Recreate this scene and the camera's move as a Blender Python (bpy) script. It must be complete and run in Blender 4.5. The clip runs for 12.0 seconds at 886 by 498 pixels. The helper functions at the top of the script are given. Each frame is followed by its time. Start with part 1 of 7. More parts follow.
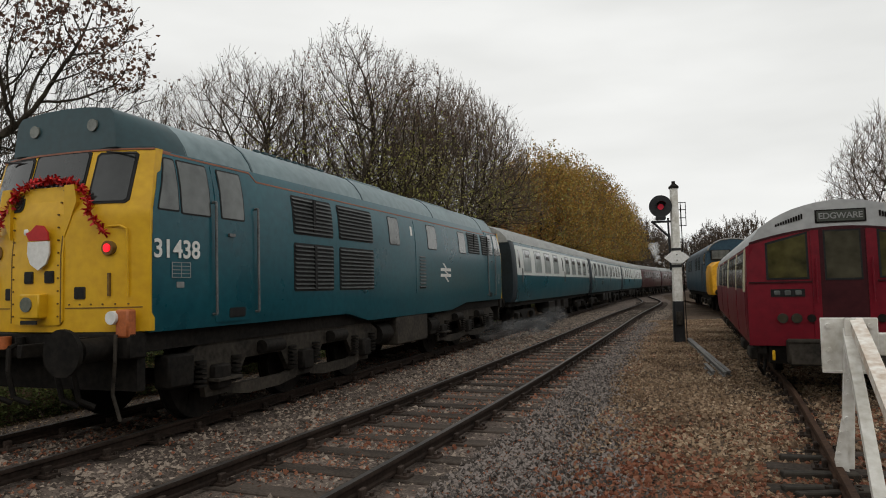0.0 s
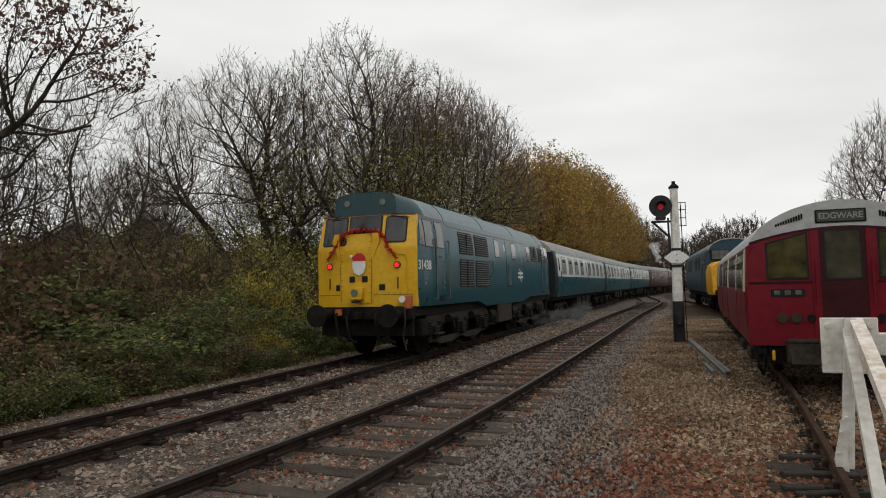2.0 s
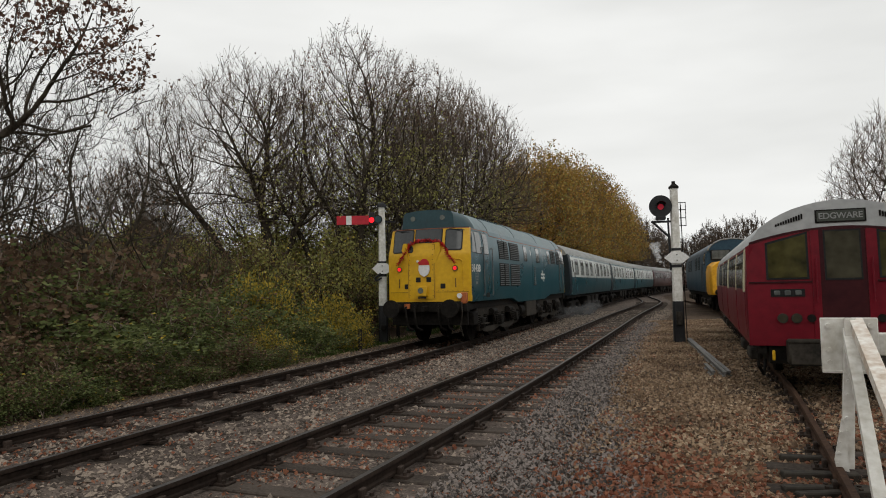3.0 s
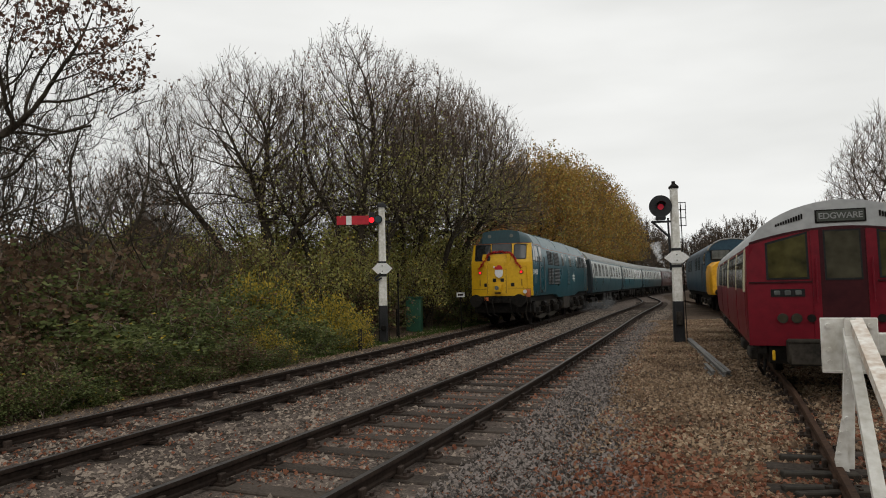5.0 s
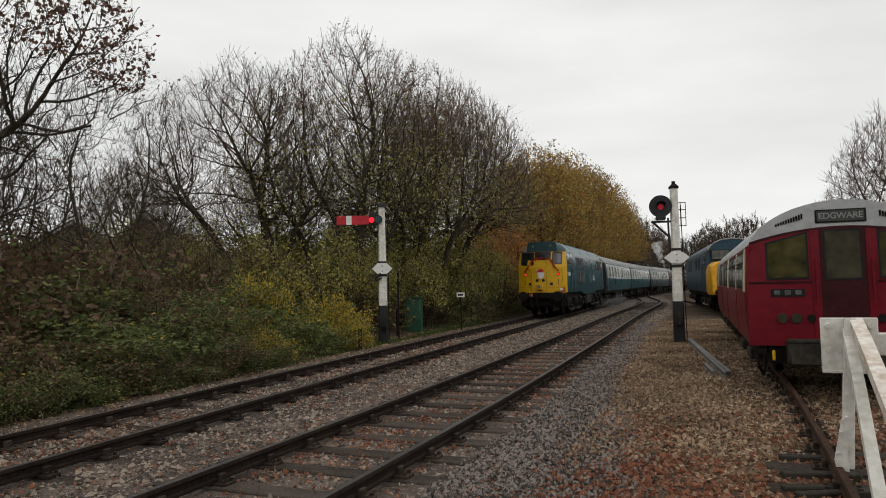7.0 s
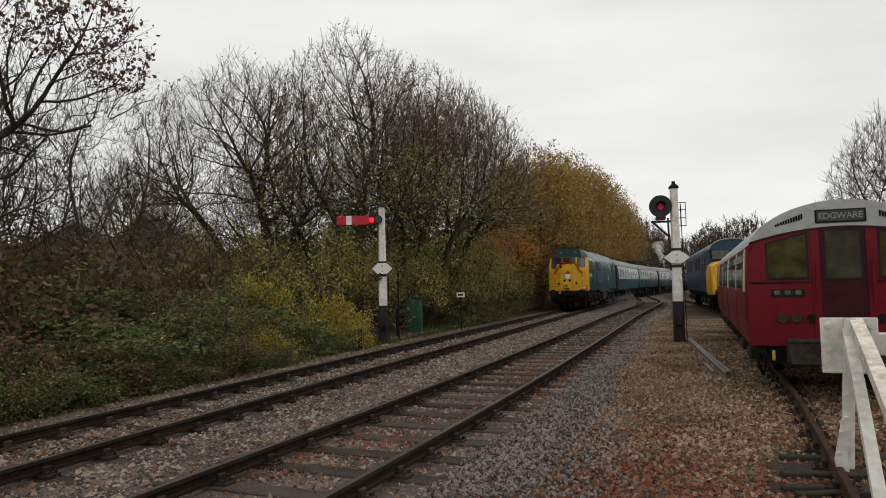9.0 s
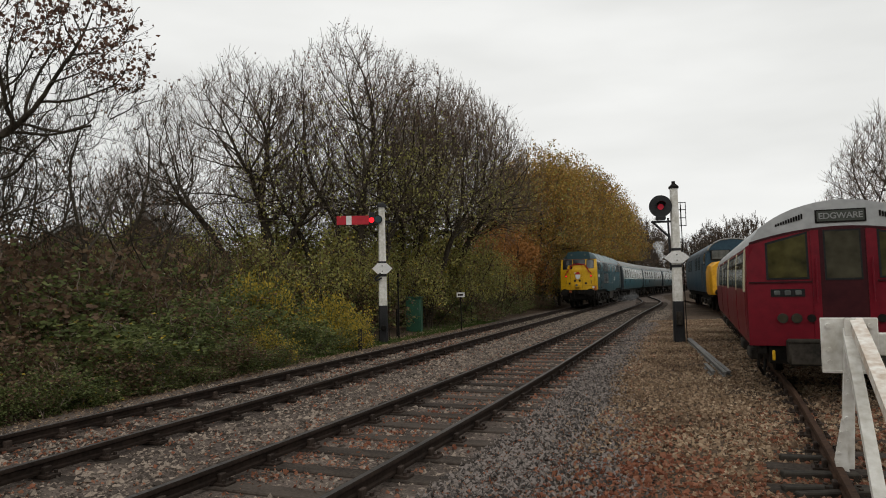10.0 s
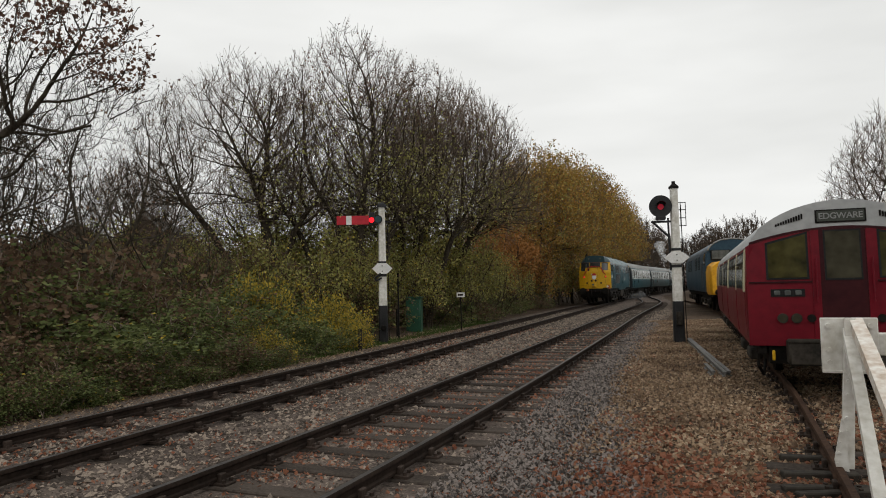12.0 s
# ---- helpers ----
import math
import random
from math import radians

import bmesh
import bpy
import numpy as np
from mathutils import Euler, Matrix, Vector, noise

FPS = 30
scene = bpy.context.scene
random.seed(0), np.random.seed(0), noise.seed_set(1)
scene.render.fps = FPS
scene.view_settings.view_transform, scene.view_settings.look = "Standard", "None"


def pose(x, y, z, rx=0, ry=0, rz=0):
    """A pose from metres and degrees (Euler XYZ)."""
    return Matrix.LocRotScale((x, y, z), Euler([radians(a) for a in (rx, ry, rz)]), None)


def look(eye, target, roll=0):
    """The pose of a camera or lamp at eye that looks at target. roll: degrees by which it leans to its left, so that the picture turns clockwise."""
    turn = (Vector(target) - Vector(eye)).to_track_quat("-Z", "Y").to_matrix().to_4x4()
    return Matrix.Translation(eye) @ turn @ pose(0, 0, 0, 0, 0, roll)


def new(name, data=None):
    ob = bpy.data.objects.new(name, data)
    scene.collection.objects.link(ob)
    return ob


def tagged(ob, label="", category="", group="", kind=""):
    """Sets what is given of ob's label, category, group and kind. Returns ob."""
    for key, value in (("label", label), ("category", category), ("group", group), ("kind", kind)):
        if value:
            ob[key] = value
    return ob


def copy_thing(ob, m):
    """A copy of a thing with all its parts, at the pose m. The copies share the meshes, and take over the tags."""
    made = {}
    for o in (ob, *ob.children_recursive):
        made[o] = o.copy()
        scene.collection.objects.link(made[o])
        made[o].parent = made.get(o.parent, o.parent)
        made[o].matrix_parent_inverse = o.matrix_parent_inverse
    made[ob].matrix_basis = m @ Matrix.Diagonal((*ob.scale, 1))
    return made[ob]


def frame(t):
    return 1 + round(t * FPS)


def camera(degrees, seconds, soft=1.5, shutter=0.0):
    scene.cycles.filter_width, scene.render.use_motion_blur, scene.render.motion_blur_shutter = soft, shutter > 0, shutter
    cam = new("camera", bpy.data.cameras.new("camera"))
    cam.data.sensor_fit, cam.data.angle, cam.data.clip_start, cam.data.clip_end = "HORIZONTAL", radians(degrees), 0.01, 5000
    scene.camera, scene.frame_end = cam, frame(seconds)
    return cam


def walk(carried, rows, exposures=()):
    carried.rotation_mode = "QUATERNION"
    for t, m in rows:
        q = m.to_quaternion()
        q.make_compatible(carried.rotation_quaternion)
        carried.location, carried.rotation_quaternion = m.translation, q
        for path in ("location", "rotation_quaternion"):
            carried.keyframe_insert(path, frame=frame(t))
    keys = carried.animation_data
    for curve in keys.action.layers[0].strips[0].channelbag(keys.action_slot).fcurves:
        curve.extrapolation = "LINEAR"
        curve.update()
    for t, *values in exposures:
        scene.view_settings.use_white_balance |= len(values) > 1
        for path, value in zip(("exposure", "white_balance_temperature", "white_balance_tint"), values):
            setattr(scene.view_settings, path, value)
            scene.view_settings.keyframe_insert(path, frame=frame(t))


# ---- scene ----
# Camera: it stands still beside the siding.
cam = camera(66.05, 12.0, soft=1.0)
STAND = look((0, 0, 1.648), (0, 10, 2.197), roll=-1.222)
walk(cam, [(0, STAND), (12, STAND)])

# ---- light: a bright, closed overcast ----
world = bpy.data.worlds.new("overcast")
scene.world = world
world.use_nodes = True
wn, wl = world.node_tree.nodes, world.node_tree.links
wn.clear()
sky = wn.new("ShaderNodeTexSky")
sky.sky_type, sky.sun_disc = "NISHITA", False
sky.sun_elevation, sky.sun_rotation = radians(28), radians(200)
grey = wn.new("ShaderNodeHueSaturation")
grey.inputs["Saturation"].default_value, grey.inputs["Value"].default_value = 0.10, 0.10
wl.new(sky.outputs[0], grey.inputs["Color"])
wco = wn.new("ShaderNodeTexCoord")
wmap = wn.new("ShaderNodeMapping")
wmap.inputs["Scale"].default_value = (1.2, 1.2, 4.5)
wl.new(wco.outputs["Generated"], wmap.inputs[0])
wno = wn.new("ShaderNodeTexNoise")
wno.inputs["Scale"].default_value, wno.inputs["Detail"].default_value = 1.7, 4.0
wl.new(wmap.outputs[0], wno.inputs["Vector"])
wra = wn.new("ShaderNodeValToRGB")
wra.color_ramp.elements[0].position, wra.color_ramp.elements[0].color = 0.34, (0.80, 0.805, 0.785, 1)
wra.color_ramp.elements[1].position, wra.color_ramp.elements[1].color = 0.62, (0.95, 0.955, 0.935, 1)
wl.new(wno.outputs[0], wra.inputs[0])
wmx = wn.new("ShaderNodeMix")
wmx.data_type = "RGBA"
wmx.inputs[0].default_value = 0.9
wl.new(grey.outputs[0], wmx.inputs[6])
wl.new(wra.outputs[0], wmx.inputs[7])
wbg = wn.new("ShaderNodeBackground")
wbg.inputs["Strength"].default_value = 0.99
wl.new(wmx.outputs[2], wbg.inputs["Color"])
wout = wn.new("ShaderNodeOutputWorld")
wl.new(wbg.outputs[0], wout.inputs[0])
sun_data = bpy.data.lights.new("sun", "SUN")
sun_data.energy, sun_data.angle, sun_data.color = 0.5, radians(40), (1, 0.97, 0.92)
sun = new("sun", sun_data)
sun.matrix_world = look((0, 0, 60), (-6, 26, 30))
scene.view_settings.exposure = 0.0

# ---- materials ----


def mat(name, a, b, rough=0.6, metal=0.0, scale=1.5, fine=25.0, bump=0.15, random_=0.0, island=False, coat=0.0, dist=0.01, spec=0.5):
    """Two colours mixed by coarse and fine noise in the thing's own space, with relief."""
    m = bpy.data.materials.new(name)
    m.use_nodes = True
    n, l = m.node_tree.nodes, m.node_tree.links
    p = n["Principled BSDF"]
    co = n.new("ShaderNodeTexCoord")
    big = n.new("ShaderNodeTexNoise")
    big.inputs["Scale"].default_value, big.inputs["Detail"].default_value = scale, 5
    small = n.new("ShaderNodeTexNoise")
    small.inputs["Scale"].default_value, small.inputs["Detail"].default_value = fine, 3
    l.new(co.outputs["Object"], big.inputs["Vector"])
    l.new(co.outputs["Object"], small.inputs["Vector"])
    add = n.new("ShaderNodeMath")
    add.operation = "ADD"
    l.new(big.outputs[0], add.inputs[0])
    l.new(small.outputs[0], add.inputs[1])
    source = add.outputs[0]
    if random_ or island:
        if island:
            info = n.new("ShaderNodeNewGeometry")
            value = info.outputs["Random Per Island"]
        else:
            info = n.new("ShaderNodeObjectInfo")
            value = info.outputs["Random"]
        mul = n.new("ShaderNodeMath")
        mul.operation = "MULTIPLY_ADD"
        mul.inputs[1].default_value, mul.inputs[2].default_value = random_ or 1.0, -0.5 * (random_ or 1.0)
        l.new(value, mul.inputs[0])
        more = n.new("ShaderNodeMath")
        more.operation = "ADD"
        l.new(source, more.inputs[0])
        l.new(mul.outputs[0], more.inputs[1])
        source = more.outputs[0]
    rng = n.new("ShaderNodeMapRange")
    rng.inputs["From Min"].default_value, rng.inputs["From Max"].default_value = 0.72, 1.28
    l.new(source, rng.inputs["Value"])
    mix = n.new("ShaderNodeMix")
    mix.data_type = "RGBA"
    mix.inputs[6].default_value, mix.inputs[7].default_value = (*a, 1), (*b, 1)
    l.new(rng.outputs[0], mix.inputs[0])
    l.new(mix.outputs[2], p.inputs["Base Color"])
    rr = n.new("ShaderNodeMapRange")
    rr.inputs["To Min"].default_value, rr.inputs["To Max"].default_value = max(rough - 0.1, 0.02), min(rough + 0.1, 1)
    l.new(big.outputs[0], rr.inputs["Value"])
    l.new(rr.outputs[0], p.inputs["Roughness"])
    p.inputs["Metallic"].default_value = metal
    p.inputs["Coat Weight"].default_value = coat
    p.inputs["Specular IOR Level"].default_value = spec
    if bump:
        bn = n.new("ShaderNodeBump")
        bn.inputs["Strength"].default_value, bn.inputs["Distance"].default_value = bump, dist
        l.new(small.outputs[0], bn.inputs["Height"])
        l.new(bn.outputs[0], p.inputs["Normal"])
    return m


def ramp_leaves(name, stops, rough=0.7, thin=0.35):
    """Leaves whose colour goes from one to the next, each leaf by chance."""
    m = bpy.data.materials.new(name)
    m.use_nodes = True
    n, l = m.node_tree.nodes, m.node_tree.links
    p = n["Principled BSDF"]
    g = n.new("ShaderNodeNewGeometry")
    co = n.new("ShaderNodeTexCoord")
    no = n.new("ShaderNodeTexNoise")
    no.inputs["Scale"].default_value = 0.55
    l.new(co.outputs["Object"], no.inputs["Vector"])
    ad = n.new("ShaderNodeMath")
    ad.operation = "MULTIPLY_ADD"
    ad.inputs[1].default_value = 0.45
    l.new(g.outputs["Random Per Island"], ad.inputs[0])
    l.new(no.outputs[0], ad.inputs[2])
    sb = n.new("ShaderNodeMath")
    sb.operation = "SUBTRACT"
    sb.inputs[1].default_value = 0.22
    l.new(ad.outputs[0], sb.inputs[0])
    r = n.new("ShaderNodeValToRGB")
    e = r.color_ramp.elements
    while len(e) < len(stops):
        e.new(0.5)
    for k, c in enumerate(stops):
        e[k].position, e[k].color = k / (len(stops) - 1), (*c, 1)
    l.new(sb.outputs[0], r.inputs[0])
    l.new(r.outputs[0], p.inputs["Base Color"])
    p.inputs["Roughness"].default_value = rough
    p.inputs["Specular IOR Level"].default_value = 0.2
    tr = n.new("ShaderNodeBsdfTranslucent")
    l.new(r.outputs[0], tr.inputs["Color"])
    mx = n.new("ShaderNodeMixShader")
    mx.inputs[0].default_value = thin
    l.new(p.outputs[0], mx.inputs[1])
    l.new(tr.outputs[0], mx.inputs[2])
    l.new(mx.outputs[0], n["Material Output"].inputs["Surface"])
    return m


def glow(name, c, power):
    m = bpy.data.materials.new(name)
    m.use_nodes = True
    p = m.node_tree.nodes["Principled BSDF"]
    p.inputs["Base Color"].default_value = (*c, 1)
    p.inputs["Emission Color"].default_value = (*c, 1)
    p.inputs["Emission Strength"].default_value = power
    return m


RAIL_BLUE = mat("rail_blue_paint", (0.0035, 0.056, 0.076), (0.009, 0.088, 0.112), 0.30, 0, 0.9, 9, 0.03, coat=0.04, spec=0.30)
# Weathered blue, lightened further so the colour carries the sky's sheen.
ROOF_BLUE = mat("weathered_roof_paint_with_sheen", (0.075, 0.125, 0.137), (0.155, 0.222, 0.235), 0.42, 0, 0.8, 6, 0.08)
PANEL_TEAL = mat("dark_teal_paint", (0.006, 0.034, 0.042), (0.011, 0.050, 0.060), 0.45, 0, 1.5, 12, 0.04)
WARN_YELLOW = mat("warning_yellow_paint", (0.57, 0.315, 0.008), (0.70, 0.41, 0.012), 0.42, 0, 1.2, 9, 0.03, spec=0.35)
WHITE_PAINT = mat("white_paint", (0.62, 0.61, 0.57), (0.78, 0.77, 0.74), 0.5, 0, 2, 18, 0.08)
RUSTY_WHITE = mat("rust_streaked_white_paint", (0.50, 0.38, 0.28), (0.82, 0.79, 0.73), 0.6, 0, 5.0, 16, 0.2)
PEAK_YELLOW = mat("orange_yellow_paint", (0.55, 0.25, 0.008), (0.80, 0.41, 0.016), 0.45, 0, 1.6, 7, 0.05, spec=0.35)
SIGN_GREY = mat("grey_blind_cloth", (0.05, 0.054, 0.046), (0.075, 0.08, 0.068), 0.8, 0, 4, 20, 0.02, spec=0.2)
OLD_WHITE = mat("flaking_white_paint", (0.52, 0.49, 0.42), (0.80, 0.785, 0.74), 0.6, 0, 3.0, 14, 0.2)
BLACK_PAINT = mat("black_paint", (0.012, 0.012, 0.013), (0.03, 0.03, 0.031), 0.5, 0, 2, 20, 0.1, spec=0.25)
GRIME = mat("oily_underframe_grime", (0.005, 0.0045, 0.004), (0.020, 0.017, 0.014), 0.75, 0, 2.2, 14, 0.35, dist=0.02, spec=0.12)
GRIME_LIGHT = mat("dusty_underframe_metal", (0.016, 0.014, 0.0115), (0.058, 0.049, 0.039), 0.75, 0, 2.2, 14, 0.3, spec=0.15)
SEAM = mat("dirty_yellow_seam", (0.09, 0.045, 0.010), (0.20, 0.11, 0.012), 0.7, 0, 4, 20, 0.05)
STEEL = mat("worn_steel", (0.09, 0.092, 0.092), (0.20, 0.20, 0.195), 0.45, 0.6, 3, 30, 0.1)
GLASS_DARK = mat("dark_window_glass", (0.012, 0.014, 0.014), (0.03, 0.033, 0.033), 0.06, 0, 0.9, 4, 0.02, coat=0.15)
# Sky light through the cab windows is put into this grey base colour.
GLASS_PALE = mat("daylit_pale_glass", (0.05, 0.056, 0.053), (0.115, 0.125, 0.118), 0.12, 0, 1.3, 5, 0.02, coat=0.2)
# Panes pale from reflected sky; the reflection is painted as base colour.
GLASS_COACH = mat("sky_pale_window_glass", (0.20, 0.235, 0.225), (0.36, 0.395, 0.38), 0.15, 0, 1.1, 4, 0.02, coat=0.2)
# The olive tint paints in yellowish reflections from inside the car.
GLASS_TUBE = mat("saloon_window_glass", (0.018, 0.016, 0.005), (0.075, 0.066, 0.022), 0.06, 0, 2.0, 4, 0.02, spec=0.16)
GLASS_TUBE2 = mat("hazy_door_glass", (0.030, 0.027, 0.018), (0.07, 0.064, 0.042), 0.1, 0, 2.0, 5, 0.02, spec=0.16)
RUBBER = mat("window_rubber", (0.012, 0.012, 0.012), (0.022, 0.022, 0.022), 0.6, 0, 3, 20, 0.05, spec=0.15)
ORANGE_LINE = mat("orange_lining", (0.24, 0.08, 0.04), (0.34, 0.12, 0.06), 0.5, 0, 3, 20, 0.02)
RUST_ORANGE = mat("orange_jumper_paint", (0.30, 0.075, 0.02), (0.48, 0.13, 0.03), 0.6, 0, 6, 30, 0.15)
SLAT_GREY = mat("louvre_metal", (0.028, 0.032, 0.032), (0.08, 0.085, 0.082), 0.5, 0.2, 3, 20, 0.05, spec=0.3)
RED_TINSEL = mat("red_foil_tinsel", (0.35, 0.008, 0.01), (0.62, 0.03, 0.03), 0.3, 0.5, 9, 40, 0.2)
RED_CLOTH = mat("red_card", (0.42, 0.012, 0.014), (0.5, 0.02, 0.02), 0.7, 0, 5, 30, 0.05)
TUBE_RED = mat("train_red_paint", (0.112, 0.0035, 0.010), (0.175, 0.006, 0.015), 0.4, 0, 0.9, 8, 0.05, coat=0.0, spec=0.22)
TUBE_DOOR = mat("dark_brown_door_paint", (0.030, 0.006, 0.008), (0.052, 0.010, 0.012), 0.5, 0, 2, 12, 0.05, spec=0.15)
TUBE_ROOF = mat("grey_roof_paint", (0.30, 0.305, 0.30), (0.42, 0.425, 0.42), 0.55, 0, 1.3, 9, 0.1)
CREAM = mat("cream_paint", (0.55, 0.50, 0.32), (0.66, 0.62, 0.43), 0.5, 0, 2, 15, 0.05)
COACH_GREY = mat("coach_pale_grey_paint", (0.48, 0.50, 0.47), (0.60, 0.62, 0.59), 0.4, 0, 1, 9, 0.04)
COACH_ROOF = mat("coach_roof_grey", (0.17, 0.175, 0.17), (0.32, 0.325, 0.31), 0.6, 0, 0.7, 6, 0.1)
NAVY = mat("dark_navy_coach_end", (0.006, 0.012, 0.017), (0.014, 0.025, 0.032), 0.5, 0, 1.4, 9, 0.05, spec=0.3)
RUSTY_RAIL = mat("rust_brown_rail", (0.030, 0.016, 0.010), (0.075, 0.042, 0.027), 0.85, 0.1, 2, 22, 0.3, spec=0.12)
OLD_GREY = mat("weathered_grey_steel", (0.08, 0.076, 0.07), (0.20, 0.192, 0.178), 0.7, 0.1, 4, 20, 0.2)
MAROON = mat("maroon_coach_paint", (0.05, 0.012, 0.012), (0.085, 0.018, 0.018), 0.4, 0, 1, 8, 0.05)
PEAK_BLUE = mat("faded_blue_paint", (0.011, 0.034, 0.058), (0.020, 0.058, 0.092), 0.45, 0, 1, 9, 0.05, spec=0.35)
SIGNAL_RED = mat("signal_arm_red", (0.40, 0.006, 0.018), (0.5, 0.012, 0.026), 0.45, 0, 3, 20, 0.04)
CABINET_GREEN = mat("dark_green_paint", (0.010, 0.06, 0.032), (0.018, 0.085, 0.045), 0.5, 0, 2, 16, 0.06)
RAIL_STEEL = mat("rusty_rail_side", (0.013, 0.009, 0.007), (0.038, 0.026, 0.020), 0.8, 0.1, 2, 22, 0.25, spec=0.12)
RAIL_TOP = mat("dull_running_surface", (0.03, 0.026, 0.023), (0.075, 0.066, 0.06), 0.5, 0.3, 1.2, 18, 0.08, spec=0.3)
SLEEPER = mat("tarred_timber", (0.028, 0.022, 0.018), (0.085, 0.068, 0.056), 0.85, 0, 3, 30, 0.6, random_=0.5, dist=0.015, spec=0.1)
CHAIR_IRON = mat("rusty_chair_iron", (0.025, 0.018, 0.014), (0.07, 0.05, 0.04), 0.75, 0.2, 6, 40, 0.3, random_=0.4, spec=0.15)
CHIPS = mat("grey_chippings", (0.044, 0.038, 0.034), (0.24, 0.203, 0.182), 0.85, 0, 3, 40, 0.3, island=True, spec=0.15)
STONE = mat("ballast_stone", (0.055, 0.044, 0.036), (0.30, 0.24, 0.19), 0.85, 0, 3, 40, 0.3, island=True, spec=0.15)
BED = mat("trackbed_grit", (0.042, 0.033, 0.028), (0.19, 0.15, 0.126), 0.9, 0, 1.2, 34, 1.0, dist=0.03, spec=0.1)
SOIL = mat("leafy_soil", (0.035, 0.025, 0.017), (0.12, 0.085, 0.06), 0.95, 0, 0.6, 20, 1.0, dist=0.04, spec=0.1)
BARK = mat("grey_brown_bark", (0.028, 0.023, 0.017), (0.085, 0.070, 0.050), 0.9, 0, 1.5, 12, 0.6, dist=0.02, spec=0.1)
WOODS = mat("far_brown_twigs", (0.055, 0.043, 0.034), (0.12, 0.095, 0.075), 0.9, 0, 0.7, 8, 0.0, spec=0.1)
TWIG = mat("brown_twigs", (0.10, 0.077, 0.060), (0.235, 0.183, 0.143), 0.9, 0, 0.7, 8, 0.0, spec=0.1)
BRICK_WALL = mat("brown_brickwork", (0.075, 0.052, 0.042), (0.13, 0.092, 0.072), 0.9, 0, 2, 14, 0.3, spec=0.2)
ROOF_TILE = mat("grey_brown_tiles", (0.06, 0.055, 0.052), (0.11, 0.10, 0.095), 0.85, 0, 2, 9, 0.4, spec=0.2)
RED_LAMP = glow("red_lamp_glow", (1.0, 0.008, 0.02), 1.1)
DIM_RED = glow("dim_red_lens", (0.5, 0.008, 0.03), 0.22)
LENS = mat("clear_lens", (0.10, 0.11, 0.095), (0.17, 0.18, 0.155), 0.12, 0, 4, 20, 0.02, coat=0.15)
STEAM = mat("white_steam", (0.78, 0.79, 0.79), (0.86, 0.86, 0.86), 1.0, 0, 1, 5, 0, spec=0.0)
STEAM.node_tree.nodes["Principled BSDF"].inputs["Alpha"].default_value = 0.22

HAZE = mat("thin_grey_steam", (0.50, 0.50, 0.50), (0.6, 0.6, 0.6), 1.0, 0, 1, 5, 0, spec=0.0)
HAZE.node_tree.nodes["Principled BSDF"].inputs["Alpha"].default_value = 0.03

LITTER = ramp_leaves("fallen_leaves", [(0.05, 0.021, 0.016), (0.19, 0.068, 0.042), (0.35, 0.145, 0.082), (0.30, 0.155, 0.10), (0.66, 0.46, 0.34)])
LITTER_TAN = ramp_leaves("tan_fallen_leaves", [(0.05, 0.032, 0.023), (0.215, 0.142, 0.092), (0.46, 0.33, 0.215), (0.82, 0.67, 0.49)])
BUSH_GREEN = ramp_leaves("bramble_leaves", [(0.03, 0.037, 0.016), (0.085, 0.105, 0.038), (0.20, 0.235, 0.08), (0.34, 0.31, 0.13)])
BUSH_BROWN = ramp_leaves("brown_scrub_leaves", [(0.042, 0.028, 0.02), (0.12, 0.075, 0.048), (0.22, 0.14, 0.085), (0.19, 0.16, 0.075)])
BUSH_YELLOW = ramp_leaves("yellow_scrub_leaves", [(0.16, 0.15, 0.035), (0.33, 0.26, 0.05), (0.54, 0.40, 0.06), (0.58, 0.43, 0.10)])
OLIVE = ramp_leaves("olive_leaves", [(0.16, 0.165, 0.055), (0.33, 0.32, 0.10), (0.52, 0.45, 0.15)])
RUSSET = ramp_leaves("russet_leaves", [(0.075, 0.042, 0.03), (0.15, 0.08, 0.055), (0.22, 0.125, 0.08)])
AUTUMN = ramp_leaves("autumn_gold_leaves", [(0.09, 0.06, 0.024), (0.28, 0.175, 0.048), (0.45, 0.285, 0.068), (0.30, 0.235, 0.07)])
AUTUMN_ORANGE = ramp_leaves("autumn_orange_leaves", [(0.16, 0.075, 0.03), (0.30, 0.14, 0.045), (0.42, 0.20, 0.06), (0.32, 0.20, 0.06)])
GRASS = ramp_leaves("verge_grass", [(0.04, 0.06, 0.014), (0.07, 0.11, 0.025), (0.11, 0.15, 0.04)])

# ---- mesh helpers ----


def link(name, mesh, material, parent=None, label=""):
    if material is not None and not mesh.materials:
        mesh.materials.append(material)
    ob = new(name, mesh)
    if parent is not None:
        ob.parent = parent
    if label:
        ob["label"] = label
    return ob


def part(name, bm, material, parent, label="", smooth=False):
    me = bpy.data.meshes.new(name)
    bmesh.ops.recalc_face_normals(bm, faces=bm.faces)
    if smooth:
        for f in bm.faces:
            f.smooth = True
    bm.to_mesh(me)
    bm.free()
    if not smooth and len(me.polygons) > 8:
        for f in me.polygons:
            f.use_smooth = True
        me.set_sharp_from_angle(angle=radians(40))
    return link(name, me, material, parent, label)


def thing(name, label, category, group="", kind="", m=None):
    ob = new(name)
    ob.empty_display_size = 0.2
    if m is not None:
        ob.matrix_world = m
    return tagged(ob, label, category, group, kind)


